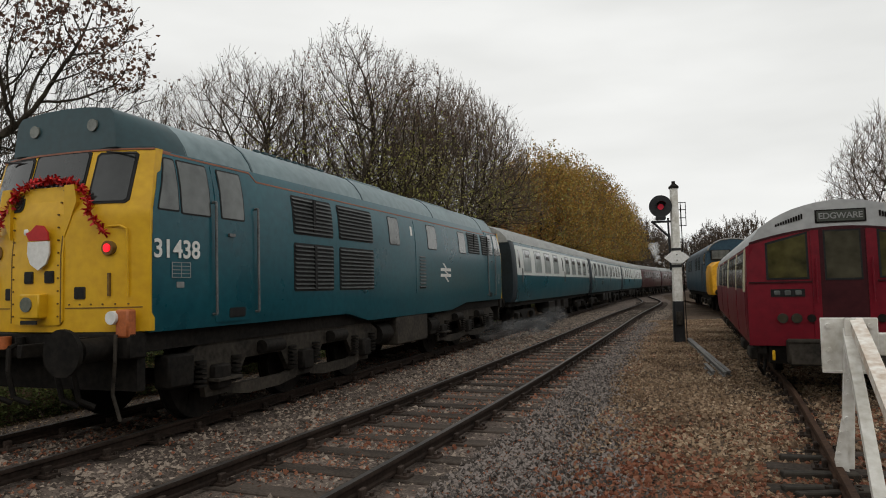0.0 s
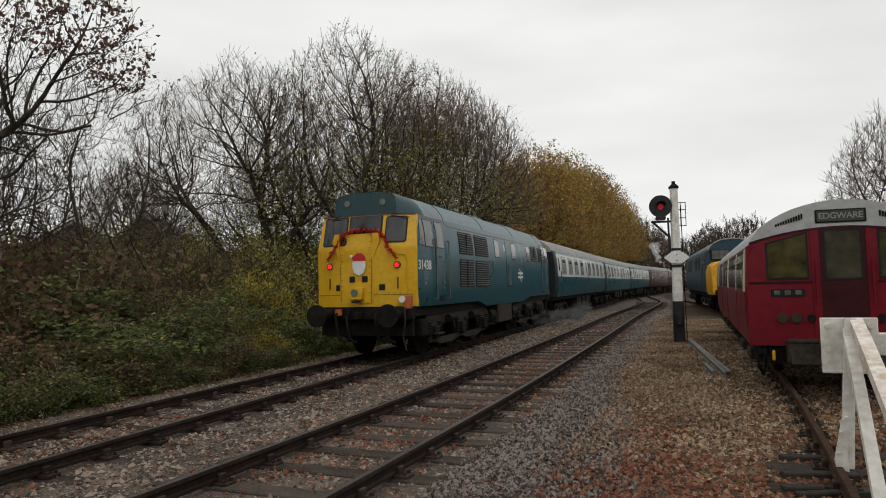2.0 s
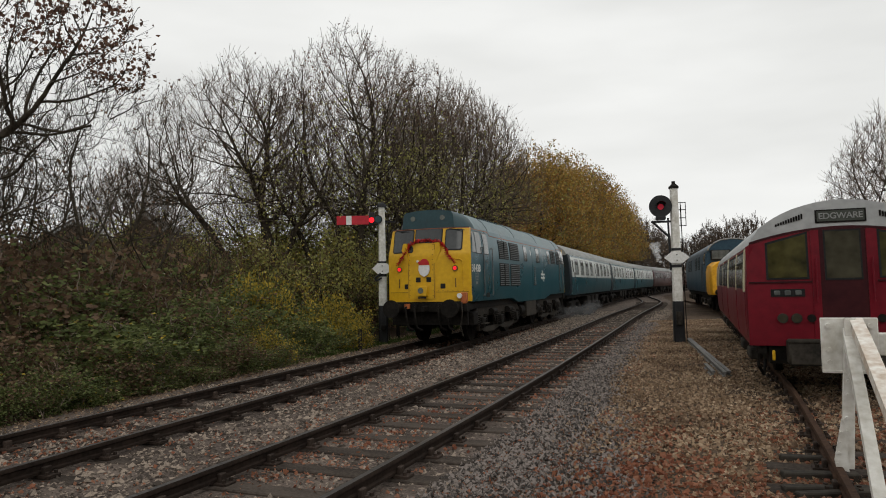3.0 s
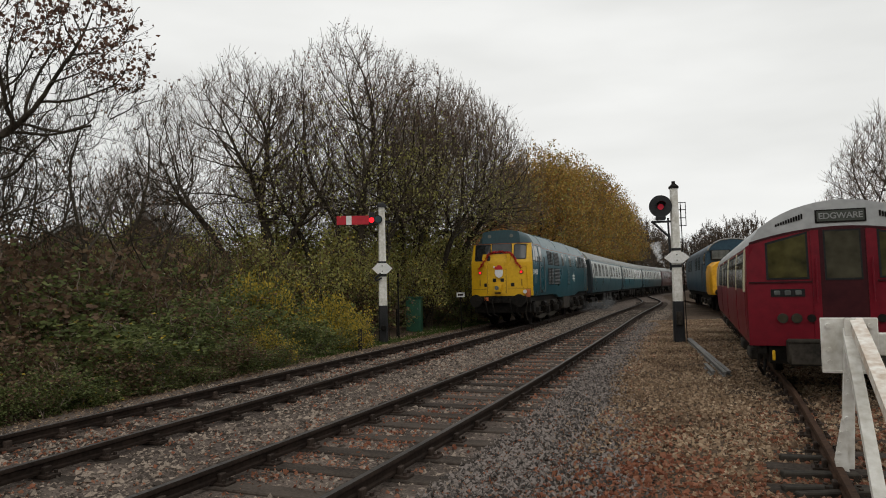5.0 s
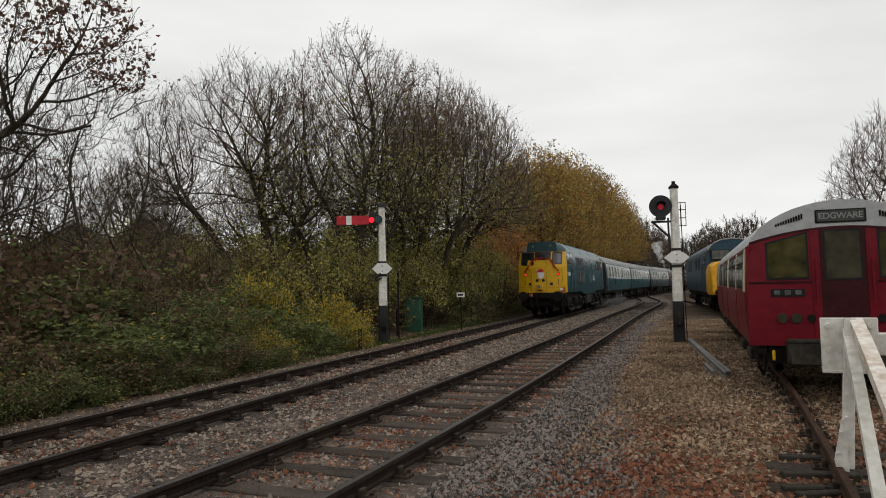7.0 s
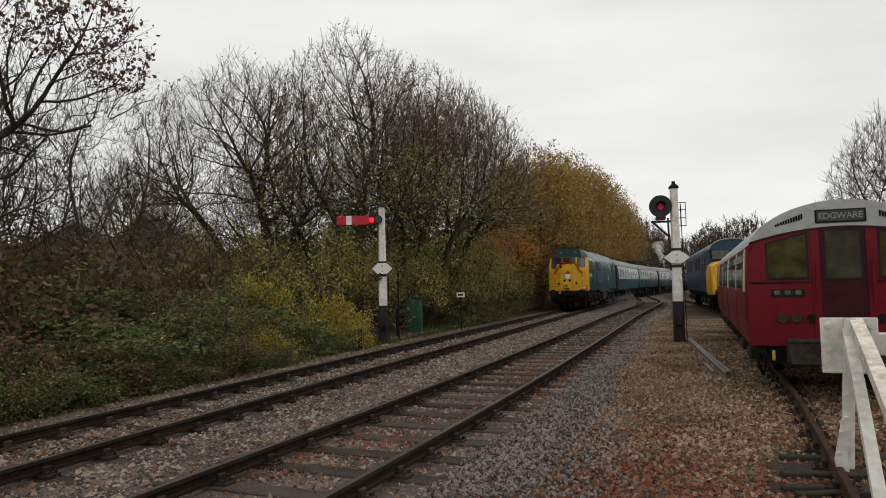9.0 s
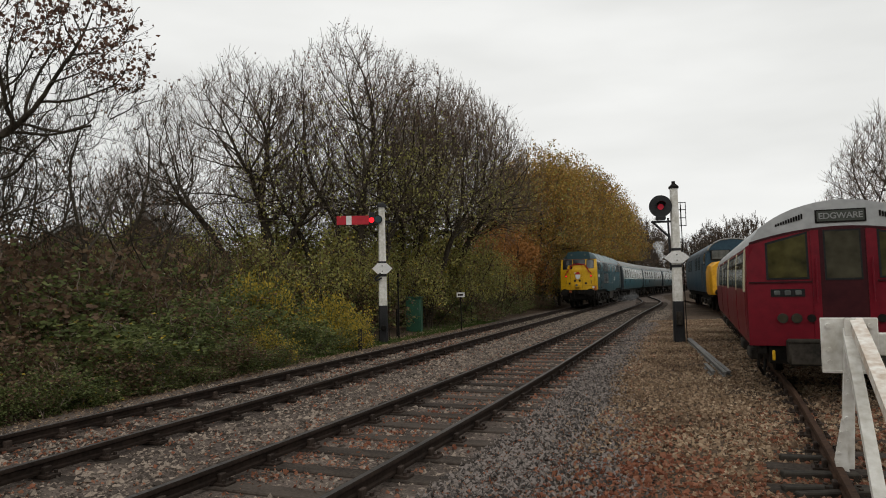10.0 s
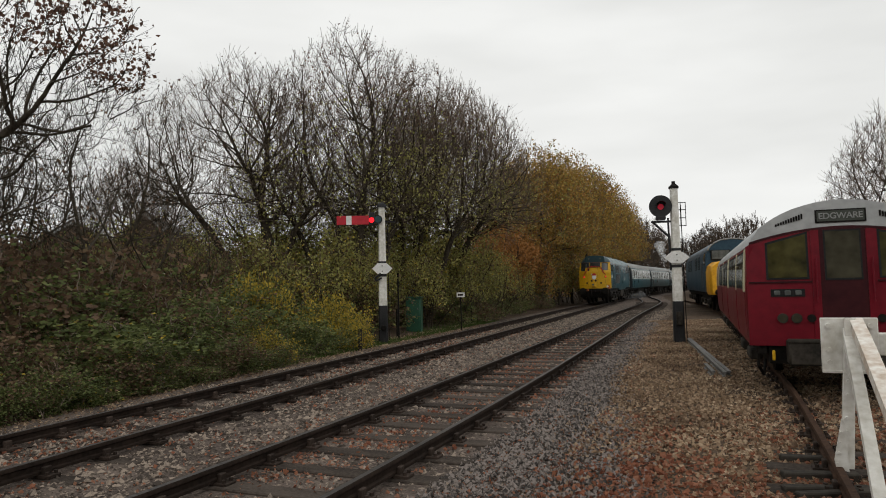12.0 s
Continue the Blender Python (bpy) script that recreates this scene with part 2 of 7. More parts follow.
def box(bm, x0, x1, y0, y1, z0, z1, bevel=0.0):
    vs = [bm.verts.new(c) for c in ((x0, y0, z0), (x1, y0, z0), (x1, y1, z0), (x0, y1, z0), (x0, y0, z1), (x1, y0, z1), (x1, y1, z1), (x0, y1, z1))]
    fs = [bm.faces.new([vs[i] for i in q]) for q in ((3, 2, 1, 0), (4, 5, 6, 7), (0, 1, 5, 4), (1, 2, 6, 5), (2, 3, 7, 6), (3, 0, 4, 7))]
    if bevel:
        es = list({e for f in fs for e in f.edges})
        bmesh.ops.bevel(bm, geom=es, offset=bevel, segments=1, affect="EDGES")
    return bm


def boxes(*rows, bevel=0.0):
    bm = bmesh.new()
    for r in rows:
        box(bm, *r, bevel=bevel)
    return bm


def rod(bm, a, b, r, seg=10, r2=None):
    """A round bar from a to b."""
    a, b = Vector(a), Vector(b)
    d = b - a
    q = d.to_track_quat("Z", "Y").to_matrix().to_4x4()
    bmesh.ops.create_cone(bm, cap_ends=True, segments=seg, radius1=r, radius2=r if r2 is None else r2, depth=d.length, matrix=Matrix.Translation((a + b) / 2) @ q)
    return bm


def rods(pts, r, seg=8):
    bm = bmesh.new()
    for a, b in zip(pts, pts[1:]):
        rod(bm, a, b, r, seg)
    return bm


def prism(bm, poly, axis, lo, hi):
    """A polygon given in the two other axes, drawn out along an axis."""
    def at(u, v, w):
        return (w, u, v) if axis == "x" else (u, w, v) if axis == "y" else (u, v, w)
    a = [bm.verts.new(at(u, v, lo)) for u, v in poly]
    b = [bm.verts.new(at(u, v, hi)) for u, v in poly]
    bm.faces.new(a[::-1])
    bm.faces.new(b)
    k = len(poly)
    for i in range(k):
        bm.faces.new((a[i], a[(i + 1) % k], b[(i + 1) % k], b[i]))
    return bm


def loft(bm, rings, closed=False, caps=True):
    rows = [[bm.verts.new(c) for c in r] for r in rings]
    k = len(rows[0])
    for a, b in zip(rows, rows[1:]):
        for i in range(k if closed else k - 1):
            bm.faces.new((a[i], a[(i + 1) % k], b[(i + 1) % k], b[i]))
    if caps:
        bm.faces.new(rows[0][::-1])
        bm.faces.new(rows[-1])
    return bm


def np_mesh(name, verts, faces, material):
    """A mesh from arrays: verts (n,3), faces (m,k)."""
    me = bpy.data.meshes.new(name)
    k = faces.shape[1]
    me.vertices.add(len(verts))
    me.vertices.foreach_set("co", np.asarray(verts, np.float32).ravel())
    me.loops.add(faces.size)
    me.loops.foreach_set("vertex_index", faces.astype(np.int32).ravel())
    me.polygons.add(len(faces))
    me.polygons.foreach_set("loop_start", np.arange(0, faces.size, k, dtype=np.int32))
    me.update(calc_edges=True)
    me.materials.append(material)
    return me


def words(name, text, size, m, material, parent, depth=0.004, spacing=1.0):
    """Lettering as a mesh, upright on the plane of m."""
    c = bpy.data.curves.new(name, "FONT")
    c.offset = 0.018 * size
    c.body, c.size, c.extrude, c.align_x, c.align_y, c.space_character = text, size, depth, "CENTER", "CENTER", spacing
    tmp = bpy.data.objects.new(name, c)
    me = bpy.data.meshes.new_from_object(tmp)
    bpy.data.objects.remove(tmp)
    me.transform(m)
    return link(name, me, material, parent)


# ---- the lines of the three tracks, in plan ----
LINE_Y = np.arange(-12.0, 300.0, 0.25)


def _slope_a(y):
    s = 0.34406 + 2 * 0.0004350 * y - 3 * 0.0000086418 * y ** 2 + 4 * 0.000000078366 * y ** 3
    return np.where(y < 0, 0.344, np.where(y > 100, 0.47, np.minimum(s, 0.47)))


LINE_X = np.concatenate([[0], np.cumsum((_slope_a(LINE_Y)[1:] + _slope_a(LINE_Y)[:-1]) * 0.125)])
LINE_X = LINE_X - np.interp(0, LINE_Y, LINE_X) - 7.3065
LINE_S = np.concatenate([[0], np.cumsum(np.hypot(np.diff(LINE_X), np.diff(LINE_Y)))])


def ax(y):
    """The main line."""
    return np.interp(y, LINE_Y, LINE_X)


_OFF_Y = [-12, 0, 10, 20, 35, 50, 58, 66, 73, 85, 93, 300]
_OFF = [2.6, 3.25, 3.87, 4.03, 4.10, 4.46, 4.42, 3.5, 2.45, 0.7, 0.0, 0.0]
_yy = np.arange(-12, 300, 1.0)
_oo = np.interp(_yy, _OFF_Y, _OFF)
_oo = np.convolve(np.pad(_oo, 4, mode="edge"), np.ones(9) / 9, mode="valid")


_cc = np.interp(_yy, [-12, 0, 6, 10.2, 15, 24.6, 34.6, 44, 54, 70, 300], [-3.6, 1.63, 4.22, 5.98, 7.78, 11.28, 14.87, 18.0, 20.5, 24.0, 74.0])
_cc = np.convolve(np.pad(_cc, 1, mode="reflect", reflect_type="odd"), np.ones(3) / 3, mode="valid")


def bx(y):
    """The loop line, which joins the main line far off."""
    return ax(y) + np.interp(y, _yy, _oo)


def cx(y):
    """The siding."""
    return np.interp(y, _yy, _cc)


def plan(fn, y):
    """Place and heading (unit along, unit right) of a line at y."""
    d = float(fn(y + 0.4) - fn(y - 0.4)) / 0.8
    n = math.hypot(1, d)
    return Vector((float(fn(y)), y, 0)), Vector((d / n, 1 / n, 0)), Vector((1 / n, -d / n, 0))


def on_main(s):
    return Vector((float(np.interp(s, LINE_S, LINE_X)), float(np.interp(s, LINE_S, LINE_Y)), 0))


def s_of_y(y):
    return float(np.interp(y, LINE_Y, LINE_S))


def ride(s, near, far):
    """The pose of a vehicle whose rear end is at s, carried on two pivots."""
    a, b = on_main(s + near), on_main(s + far)
    h = (b - a).normalized()
    o = a - h * near
    return pose(o.x, o.y, 0, 0, 0, -math.degrees(math.atan2(h.x, h.y)))


def rear_s(t):
    """Where the tail of the train is along the line at t seconds."""
    return s_of_y(7.852 + 3.8545 * t + 0.0052847 * t * t)


MOVERS = []   # vehicle, offset from the tail, its two pivots
AXLES = []    # wheelset, its place in its vehicle, radius

# ---- ground ----


def ground_height(x, y):
    lat = (x - ax(y)) * 0.944
    z = -0.235 + 0 * lat
    z = z + np.clip((-lat - 2.6) / 5.0, 0, 1) * 0.85          # low bank beyond the main line
    z = z + np.clip((lat - 3.9) / 2.0, 0, 1) * 0.045
    return z


def make_ground():
    step = np.concatenate([np.arange(0, 40, 0.6), 40 * 1.13 ** np.arange(0, 32)])
    xs = np.concatenate([-step[:0:-1], step])
    ys = np.concatenate([-(step[:0:-1])[:38:1], step, ])
    ys = np.unique(np.concatenate([-40 * 1.13 ** np.arange(30, 0, -1), np.arange(-40, 90, 0.9), 90 * 1.13 ** np.arange(0, 26)]))
    X, Y = np.meshgrid(xs, ys)
    Z = ground_height(X, Y)
    rng = np.random.default_rng(3)
    near = (np.abs(X) < 60) & (np.abs(Y) < 90)
    Z = Z + np.where(near, rng.normal(0, 0.012, X.shape), 0)
    v = np.stack([X, Y, Z], -1).reshape(-1, 3)
    n, m = X.shape
    i = np.arange(n - 1)[:, None] * m + np.arange(m - 1)[None, :]
    f = np.stack([i, i + 1, i + m + 1, i + m], -1).reshape(-1, 4)
    ob = link("ground", np_mesh("ground", v, f, SOIL), None)
    tagged(ob, "dark soil strewn with fallen brown leaves", "ground", kind="structure")


make_ground()


def make_bed():
    """One ballast bed under the two running lines."""
    ys = np.concatenate([np.arange(-10, 60, 0.5), np.arange(60, 260, 2.0)])
    rows = []
    for y in ys:
        o, h, r = plan(ax, float(y))
        b = (float(bx(y)) - float(ax(y))) * 0.944
        ring = [(-2.9, -0.31), (-2.3, -0.215), (-1.5, -0.2), (0, -0.197), (b / 2, -0.197), (b, -0.197), (b + 1.5, -0.197), (b + 2.1, -0.205), (b + 2.7, -0.25)]
        rows.append([tuple(o + r * u + Vector((0, 0, z))) for u, z in ring])
    v = np.array(rows)
    n, m = v.shape[:2]
    i = np.arange(n - 1)[:, None] * m + np.arange(m - 1)[None, :]
    f = np.stack([i, i + 1, i + m + 1, i + m], -1).reshape(-1, 4)
    ob = link("trackbed", np_mesh("trackbed", v.reshape(-1, 3), f, BED), None)
    tagged(ob, "grey-brown stone ballast bed under the running lines", "trackbed", kind="structure")


make_bed()

# Bullhead rail: the section, rail top at 0.
RAIL_SECTION = [(-0.035, -0.012), (-0.028, 0.0), (0.028, 0.0), (0.035, -0.012), (0.034, -0.04), (0.011, -0.055), (0.010, -0.105), (0.034, -0.118), (0.033, -0.145), (-0.033, -0.145), (-0.034, -0.118), (-0.010, -0.105), (-0.011, -0.055), (-0.034, -0.04)]


def sweep(fn, off, section, ys, name, material, parent, cap=True, top=None):
    bm = bmesh.new()
    rings = []
    for y in ys:
        o, h, r = plan(fn, float(y))
        rings.append([tuple(o + r * (off + u) + Vector((0, 0, z))) for u, z in section])
    loft(bm, rings, closed=True)
    ob = part(name, bm, material, parent)
    if top is not None:
        ob.data.materials.append(top)
        for p in ob.data.polygons:
            if p.normal.z > 0.9 and ob.data.vertices[p.vertices[0]].co.z > -0.006:
                p.material_index = 1
    return ob


SLEEPER_Y = {}


def make_track(fn, label, y0, y1, pieces_to, name, rng, drop=0.0, spacing=0.76, buried=0.0, jitter=0.02):
    t = thing(name, label, "railway track", kind="structure")
    ys = np.concatenate([np.arange(y0, 60, 0.75), np.arange(60, max(y1, 60.1), 1.5)])
    ys = ys[ys <= y1]
    for side in (-0.7525, 0.7525):
        sweep(fn, side, RAIL_SECTION, ys, "rail", RUSTY_RAIL if name == "track_3" else RAIL_STEEL, t, top=None if name == "track_3" else RAIL_TOP)
    bm = boxes((-1.3, 1.3, -0.125, 0.125, -0.13, 0.0), bevel=0.012)
    sl = bpy.data.meshes.new("sleeper")
    bm.to_mesh(sl)
    bm.free()
    sl.materials.append(SLEEPER)
    bm = boxes((-0.165, 0.165, -0.08, 0.08, -0.012, 0.028), bevel=0.006)
    box(bm, 0.036, 0.078, -0.05, 0.05, 0.02, 0.105, 0.008)
    box(bm, -0.078, -0.036, -0.05, 0.05, 0.02, 0.10, 0.008)
    for u in (-0.125, 0.125):
        rod(bm, (u, 0.05, 0.02), (u, 0.05, 0.058), 0.02, 6)
        rod(bm, (u, -0.05, 0.02), (u, -0.05, 0.058), 0.02, 6)
    ch = bpy.data.meshes.new("chair")
    bm.to_mesh(ch)
    bm.free()
    ch.materials.append(CHAIR_IRON)
    y = y0 + 0.3
    SLEEPER_Y[name] = []
    while y < pieces_to:
        SLEEPER_Y[name].append(y)
        o, h, r = plan(fn, y)
        a = -math.degrees(math.atan2(h.x, h.y))
        s = link("sleeper", sl, None, t)
        s.matrix_world = pose(o.x + rng.normal(0, jitter), o.y, -0.172 - buried, 0, rng.normal(0, 0.2), a + rng.normal(0, 0.7))
        for side in (-0.7525, 0.7525):
            c = link("chair", ch, None, t)
            q = o + r * side
            c.matrix_world = pose(q.x, q.y, -0.172, 0, 0, a + (180 if side > 0 else 0))
        y += spacing * h.y
    return t


rng = np.random.default_rng(11)
make_track(ax, "straight running line with dark bullhead rails half buried in ballast", -6, 250, 62, "track_1", rng, buried=0.018)
make_track(bx, "loop line with dark bullhead rails on tarred timber sleepers", -6, 92, 62, "track_2", rng)
make_track(cx, "short rusty siding ending at a white buffer stop", 3.2, 60, 34, "track_3", rng)

# ---- the diesel locomotive at the tail of the train ----
LOCO_HALF = [(1.29, 1.2), (1.32, 1.32), (1.33, 1.6), (1.33, 2.3), (1.325, 2.6), (1.30, 2.9), (1.26, 3.12), (1.215, 3.27), (1.19, 3.33)]
LOCO_ROOF = [(1.19, 3.33), (1.14, 3.45), (1.02, 3.62), (0.86, 3.75), (0.66, 3.83), (0.35, 3.875), (0.0, 3.89)]


def taper(y):
    """How far the plan narrows toward a cab end."""
    e = min(y, 16.2 - y)
    return 1 - 0.045 * max(0.0, 1 - max(e - 0.2, 0) / 1.9) ** 1.4


def side_x(y, z):
    zs = [c[1] for c in LOCO_HALF]
    xs = [c[0] for c in LOCO_HALF]
    return float(np.interp(z, zs, xs)) * taper(y)


def make_loco():
    loco = thing("diesel_locomotive", "blue diesel locomotive with a yellow end and red tinsel", "locomotive")
    # Body side shell with the deeper skirt amidships.
    ys = [0.29, 0.6, 1.1, 2.28, 5.03, 5.85, 8.0, 10.7, 12.0, 13.9, 15.1, 15.6, 15.91]
    bm = bmesh.new()
    rings = []
    for y in ys:
        k = taper(y)
        low = 1.04 if 5.5 < y < 11.5 else 1.2
        half = [(x * k, z if i else low) for i, (x, z) in enumerate(LOCO_HALF)]
        rake = (lambda z: 0.27 * max(z - 2.56, 0) * (1 if y < 1 else -1)) if (y < 0.5 or y > 15.7) else (lambda z: 0)
        rings.append([(-x, y + rake(z), z) for x, z in half] + [(x, y + rake(z), z) for x, z in half[::-1]])
    loft(bm, rings, closed=True)
    part("body_shell", bm, RAIL_BLUE, loco, "rail blue painted steel body", smooth=False)
    # Roof, tapering down at the cab ends.
    bm = bmesh.new()
    rings = []
    for y in (0.98, 1.3, 2.28, 2.34, 5.85, 9.7, 13.86, 13.92, 14.9, 15.22):
        k = taper(y)
        rings.append([(-x * k, y, z - 0.005) for x, z in LOCO_ROOF] + [(x * k, y, z - 0.005) for x, z in LOCO_ROOF[-2::-1]])
    loft(bm, rings, closed=True)
    roof = part("roof", bm, ROOF_BLUE, loco, "weathered grey-blue roof with sky sheen in its colour", smooth=False)
    for y in (2.31, 5.85, 9.73, 13.9):
        bm = bmesh.new()
        out = [(-x * 1.004, z + 0.006) for x, z in LOCO_ROOF] + [(x * 1.004, z + 0.006) for x, z in LOCO_ROOF[-2::-1]]
        loft(bm, [[(x, y - 0.02, z) for x, z in out], [(x, y + 0.02, z) for x, z in out]], closed=True)
        part("roof_seam", bm, PANEL_TEAL, roof)
    for y in np.arange(3.0, 5.2, 0.22):
        part("roof_lug", boxes((0.72, 0.78, y, y + 0.12, 3.79, 3.822)), PANEL_TEAL, roof)
    for y0, y1 in ((6.6, 8.2), (10.2, 12.6)):
        part("roof_hatch", boxes((-0.5, 0.5, y0, y1, 3.86, 3.92), bevel=0.02), ROOF_BLUE, roof)
    # Orange line along the cantrail.
    for sx in (-1, 1):
        bm = bmesh.new()
        rings = []
        for y in (0.46, 0.8, 1.2, 1.6, 2.0, 2.2, 2.26, 2.32, 3, 4, 5, 6, 7, 8, 9, 10, 11, 12, 13, 13.88, 13.94, 14.0, 14.6, 15.2, 15.72):
            z = 3.30 if (y < 2.23 or y > 13.97) else 3.24 if (y < 2.3 or y > 13.9) else 3.185
            x = sx * (side_x(y, z) + 0.003)
            rings.append([(x, y, z - 0.011), (x + sx * 0.004, y, z - 0.011), (x + sx * 0.004, y, z + 0.011), (x, y, z + 0.011)])
        loft(bm, rings, closed=True)
        part("cantrail_line", bm, ORANGE_LINE, loco, "thin orange lining")
    # Yellow ends: a bowed front with a raked upper half.
    zl = [1.22, 1.3, 1.49, 2.0, 2.5, 2.56, 2.62, 2.8, 3.1, 3.33]

    def front(x, z, push=0.0):
        w = 1.27
        y = 0.26 * (abs(x) / w) ** 2.6
        if z > 2.56:
            y += 0.27 * (z - 2.56)
        return y - push

    def half_w(z):
        return 1.268 if z < 2.56 else 1.268 - 0.075 * (z - 2.56) / 0.77

    for end in (0, 1):
        bm = bmesh.new()
        us = np.linspace(-1, 1, 21)
        rows = []
        for z in zl:
            hw = half_w(z)
            rows.append([bm.verts.new((u * hw, front(u * hw, z), z)) for u in us])
        back = [[bm.verts.new((u * half_w(z), 0.62, z)) for u in (-1, 1)] for z in zl]
        for a, b in zip(rows, rows[1:]):
            for i in range(len(us) - 1):
                bm.faces.new((a[i], a[i + 1], b[i + 1], b[i]))
        for k in range(len(zl) - 1):
            bm.faces.new((rows[k][0], back[k][0], back[k + 1][0], rows[k + 1][0]))
            bm.faces.new((rows[k][-1], back[k][1], back[k + 1][1], rows[k + 1][-1]))
        if end:
            bmesh.ops.transform(bm, matrix=Matrix.Rotation(math.pi, 4, "Z"), verts=bm.verts)
            bmesh.ops.translate(bm, vec=(0, 16.2, 0), verts=bm.verts)
        # A cab skin that wraps a hand's width round the corner.
        for v in bm.verts:
            d = min(v.co.y, 16.2 - v.co.y)
            if d > 0.6:
                v.co.y = 0.335 + 0.27 * max(v.co.z - 2.56, 0) if v.co.y < 8 else 16.2 - 0.335 - 0.27 * max(v.co.z - 2.56, 0)
        part("cab_front", bm, WARN_YELLOW, loco, "yellow painted cab end")

    def plate(name, x0, x1, z0, z1, material, out=0.012, bevel=0.02, parent=loco, label="", inset=0.0):
        """A thin panel that follows the bowed front."""
        bm = bmesh.new()
        n = 5
        outer, inner = [], []
        pts = []
        for z in (z0, z0 + bevel, (z0 + z1) / 2, z1 - bevel, z1):
            cut = bevel if z in (z0, z1) else 0
            pts.append([(x0 + cut + (x1 - x0 - 2 * cut) * i / (n - 1), z) for i in range(n)])
        a = [[bm.verts.new((x, front(x, z, out), z)) for x, z in row] for row in pts]
        b = [[bm.verts.new((x, front(x, z, -0.02), z)) for x, z in row] for row in pts]
        for g, flip in ((a, 0), (b, 1)):
            for r0, r1 in zip(g, g[1:]):
                for i in range(n - 1):
                    bm.faces.new((r0[i], r0[i + 1], r1[i + 1], r1[i]))
        rim = lambda g: g[0][:] + [r[-1] for r in g[1:]] + g[-1][-2::-1] + [r[0] for r in g[-2:0:-1]]
        ra, rb = rim(a), rim(b)
        for i in range(len(ra)):
            j = (i + 1) % len(ra)
            bm.faces.new((ra[i], ra[j], rb[j], rb[i]))
        return part(name, bm, material, parent, label)

    # Windscreens.
    for x0, x1, z0, z1 in ((-1.07, -0.43, 2.66, 3.28), (0.58, 1.01, 2.70, 3.26), (-0.34, 0.44, 2.9, 3.3)):
        f = plate("windscreen_frame", x0 - 0.03, x1 + 0.03, z0 - 0.03, z1 + 0.03, RUBBER, 0.010, 0.04)
        plate("windscreen", x0, x1, z0, z1, GLASS_DARK, 0.016, 0.03, f)
    for x in (-0.75, 0.86):
        bm = rods([(x - 0.22, front(x, 3.27, 0.03), 3.3), (x + 0.25, front(x, 3.27, 0.05), 3.24)], 0.012)
        part("windscreen_wiper", bm, BLACK_PAINT, loco)
    # Gangway doors: a proud panel with seams, sloping shoulders beside it.
    door = plate("gangway_door", -0.56, 0.28, 1.30, 2.90, WARN_YELLOW, 0.02, 0.05)
    plate("door_seam", -0.545, -0.53, 1.32, 2.86, SEAM, 0.024, 0.002, door)
    plate("door_seam", 0.245, 0.26, 1.32, 2.86, SEAM, 0.024, 0.002, door)
    for x0, x1 in ((-1.2, -0.9), (-0.9, -0.58), (0.3, 0.6), (0.6, 0.9), (0.9, 1.2)):
        plate("cross_seam", x0, x1, 1.485, 1.497, SEAM, 0.006, 0.002)
    for x0, x1 in ((-0.74, -0.56), (0.28, 0.46)):
        bm = bmesh.new()
        xi, xo = (x1, x0) if x0 < 0 else (x0, x1)
        prism(bm, [(xi, 2.3), (xi, 2.9), (xo * 0.93, 2.9), (xo, 2.7)], "y", -0.004, 0.16)
        part("gangway_shoulder", bm, WARN_YELLOW, loco)
    for x in (-0.5, 0.215):
        for z in np.arange(1.4, 2.85, 0.145):
            part("rivet", rod(bmesh.new(), (x, front(x, z, 0.03), z), (x, front(x, z, 0.01), z), 0.011, 6), SEAM, door)
    for x in np.arange(0.36, 1.2, 0.14):
        part("rivet", rod(bmesh.new(), (x, front(x, 1.53, 0.012), 1.53), (x, front(x, 1.53, -0.01), 1.53), 0.010, 6), SEAM, loco)
    # Small square sockets, headlight and latch.
    for x, z in ((-0.23, 1.85), (0.09, 1.85), (-0.61, 1.66), (0.5, 1.66)):
        o = 0.032 if abs(x) < 0.3 else 0.012
        f = plate("socket_frame", x - 0.07, x + 0.07, z - 0.07, z + 0.07, GRIME_LIGHT, o, 0.012)
        plate("socket", x - 0.055, x + 0.055, z - 0.055, z + 0.055, RUBBER, o + 0.005, 0.01, f)
    hb = part("headlight_box", boxes((-0.24, 0.06, -0.14, 0.0, 1.38, 1.66), bevel=0.015), WARN_YELLOW, loco)
    part("headlight_lens", rod(bmesh.new(), (-0.12, -0.155, 1.54), (-0.12, -0.13, 1.54), 0.085, 20), LENS, hb)
    part("headlight_slot", boxes((-0.2, 0.04, -0.15, -0.13, 1.315, 1.36)), RUBBER, hb)
    # Tail lamps with dark rims.
    for x in (-0.85, 0.85):
        y = front(x, 2.16)
        rim_ob = part("tail_lamp", rod(bmesh.new(), (x, y - 0.035, 2.16), (x, y + 0.03, 2.16), 0.083, 20), SEAM, loco)
        part("lamp_lens", rod(bmesh.new(), (x, y - 0.045, 2.16), (x, y - 0.03, 2.16), 0.048, 20), RED_LAMP, rim_ob, "lit red lens")
    for x in (-0.86, 0.86):
        y = front(x, 1.75)
        part("lamp_bracket", boxes((x - 0.012, x + 0.012, y - 0.03, y + 0.01, 1.62, 1.88)), SEAM, loco)
    y = front(1.05, 2.3, 0.05)
    part("handrail", rods([(0.76, y - 0.02, 2.40), (0.98, y + 0.0, 2.41), (1.06, y + 0.02, 2.37), (1.07, y + 0.03, 1.62)], 0.013), WARN_YELLOW, loco)
    # Jumper box at the corner.
    jb = part("jumper_cable_box", boxes((1.02, 1.2, 0.0, 0.14, 1.16, 1.47), bevel=0.02), RUST_ORANGE, loco, "rusty orange jumper box")
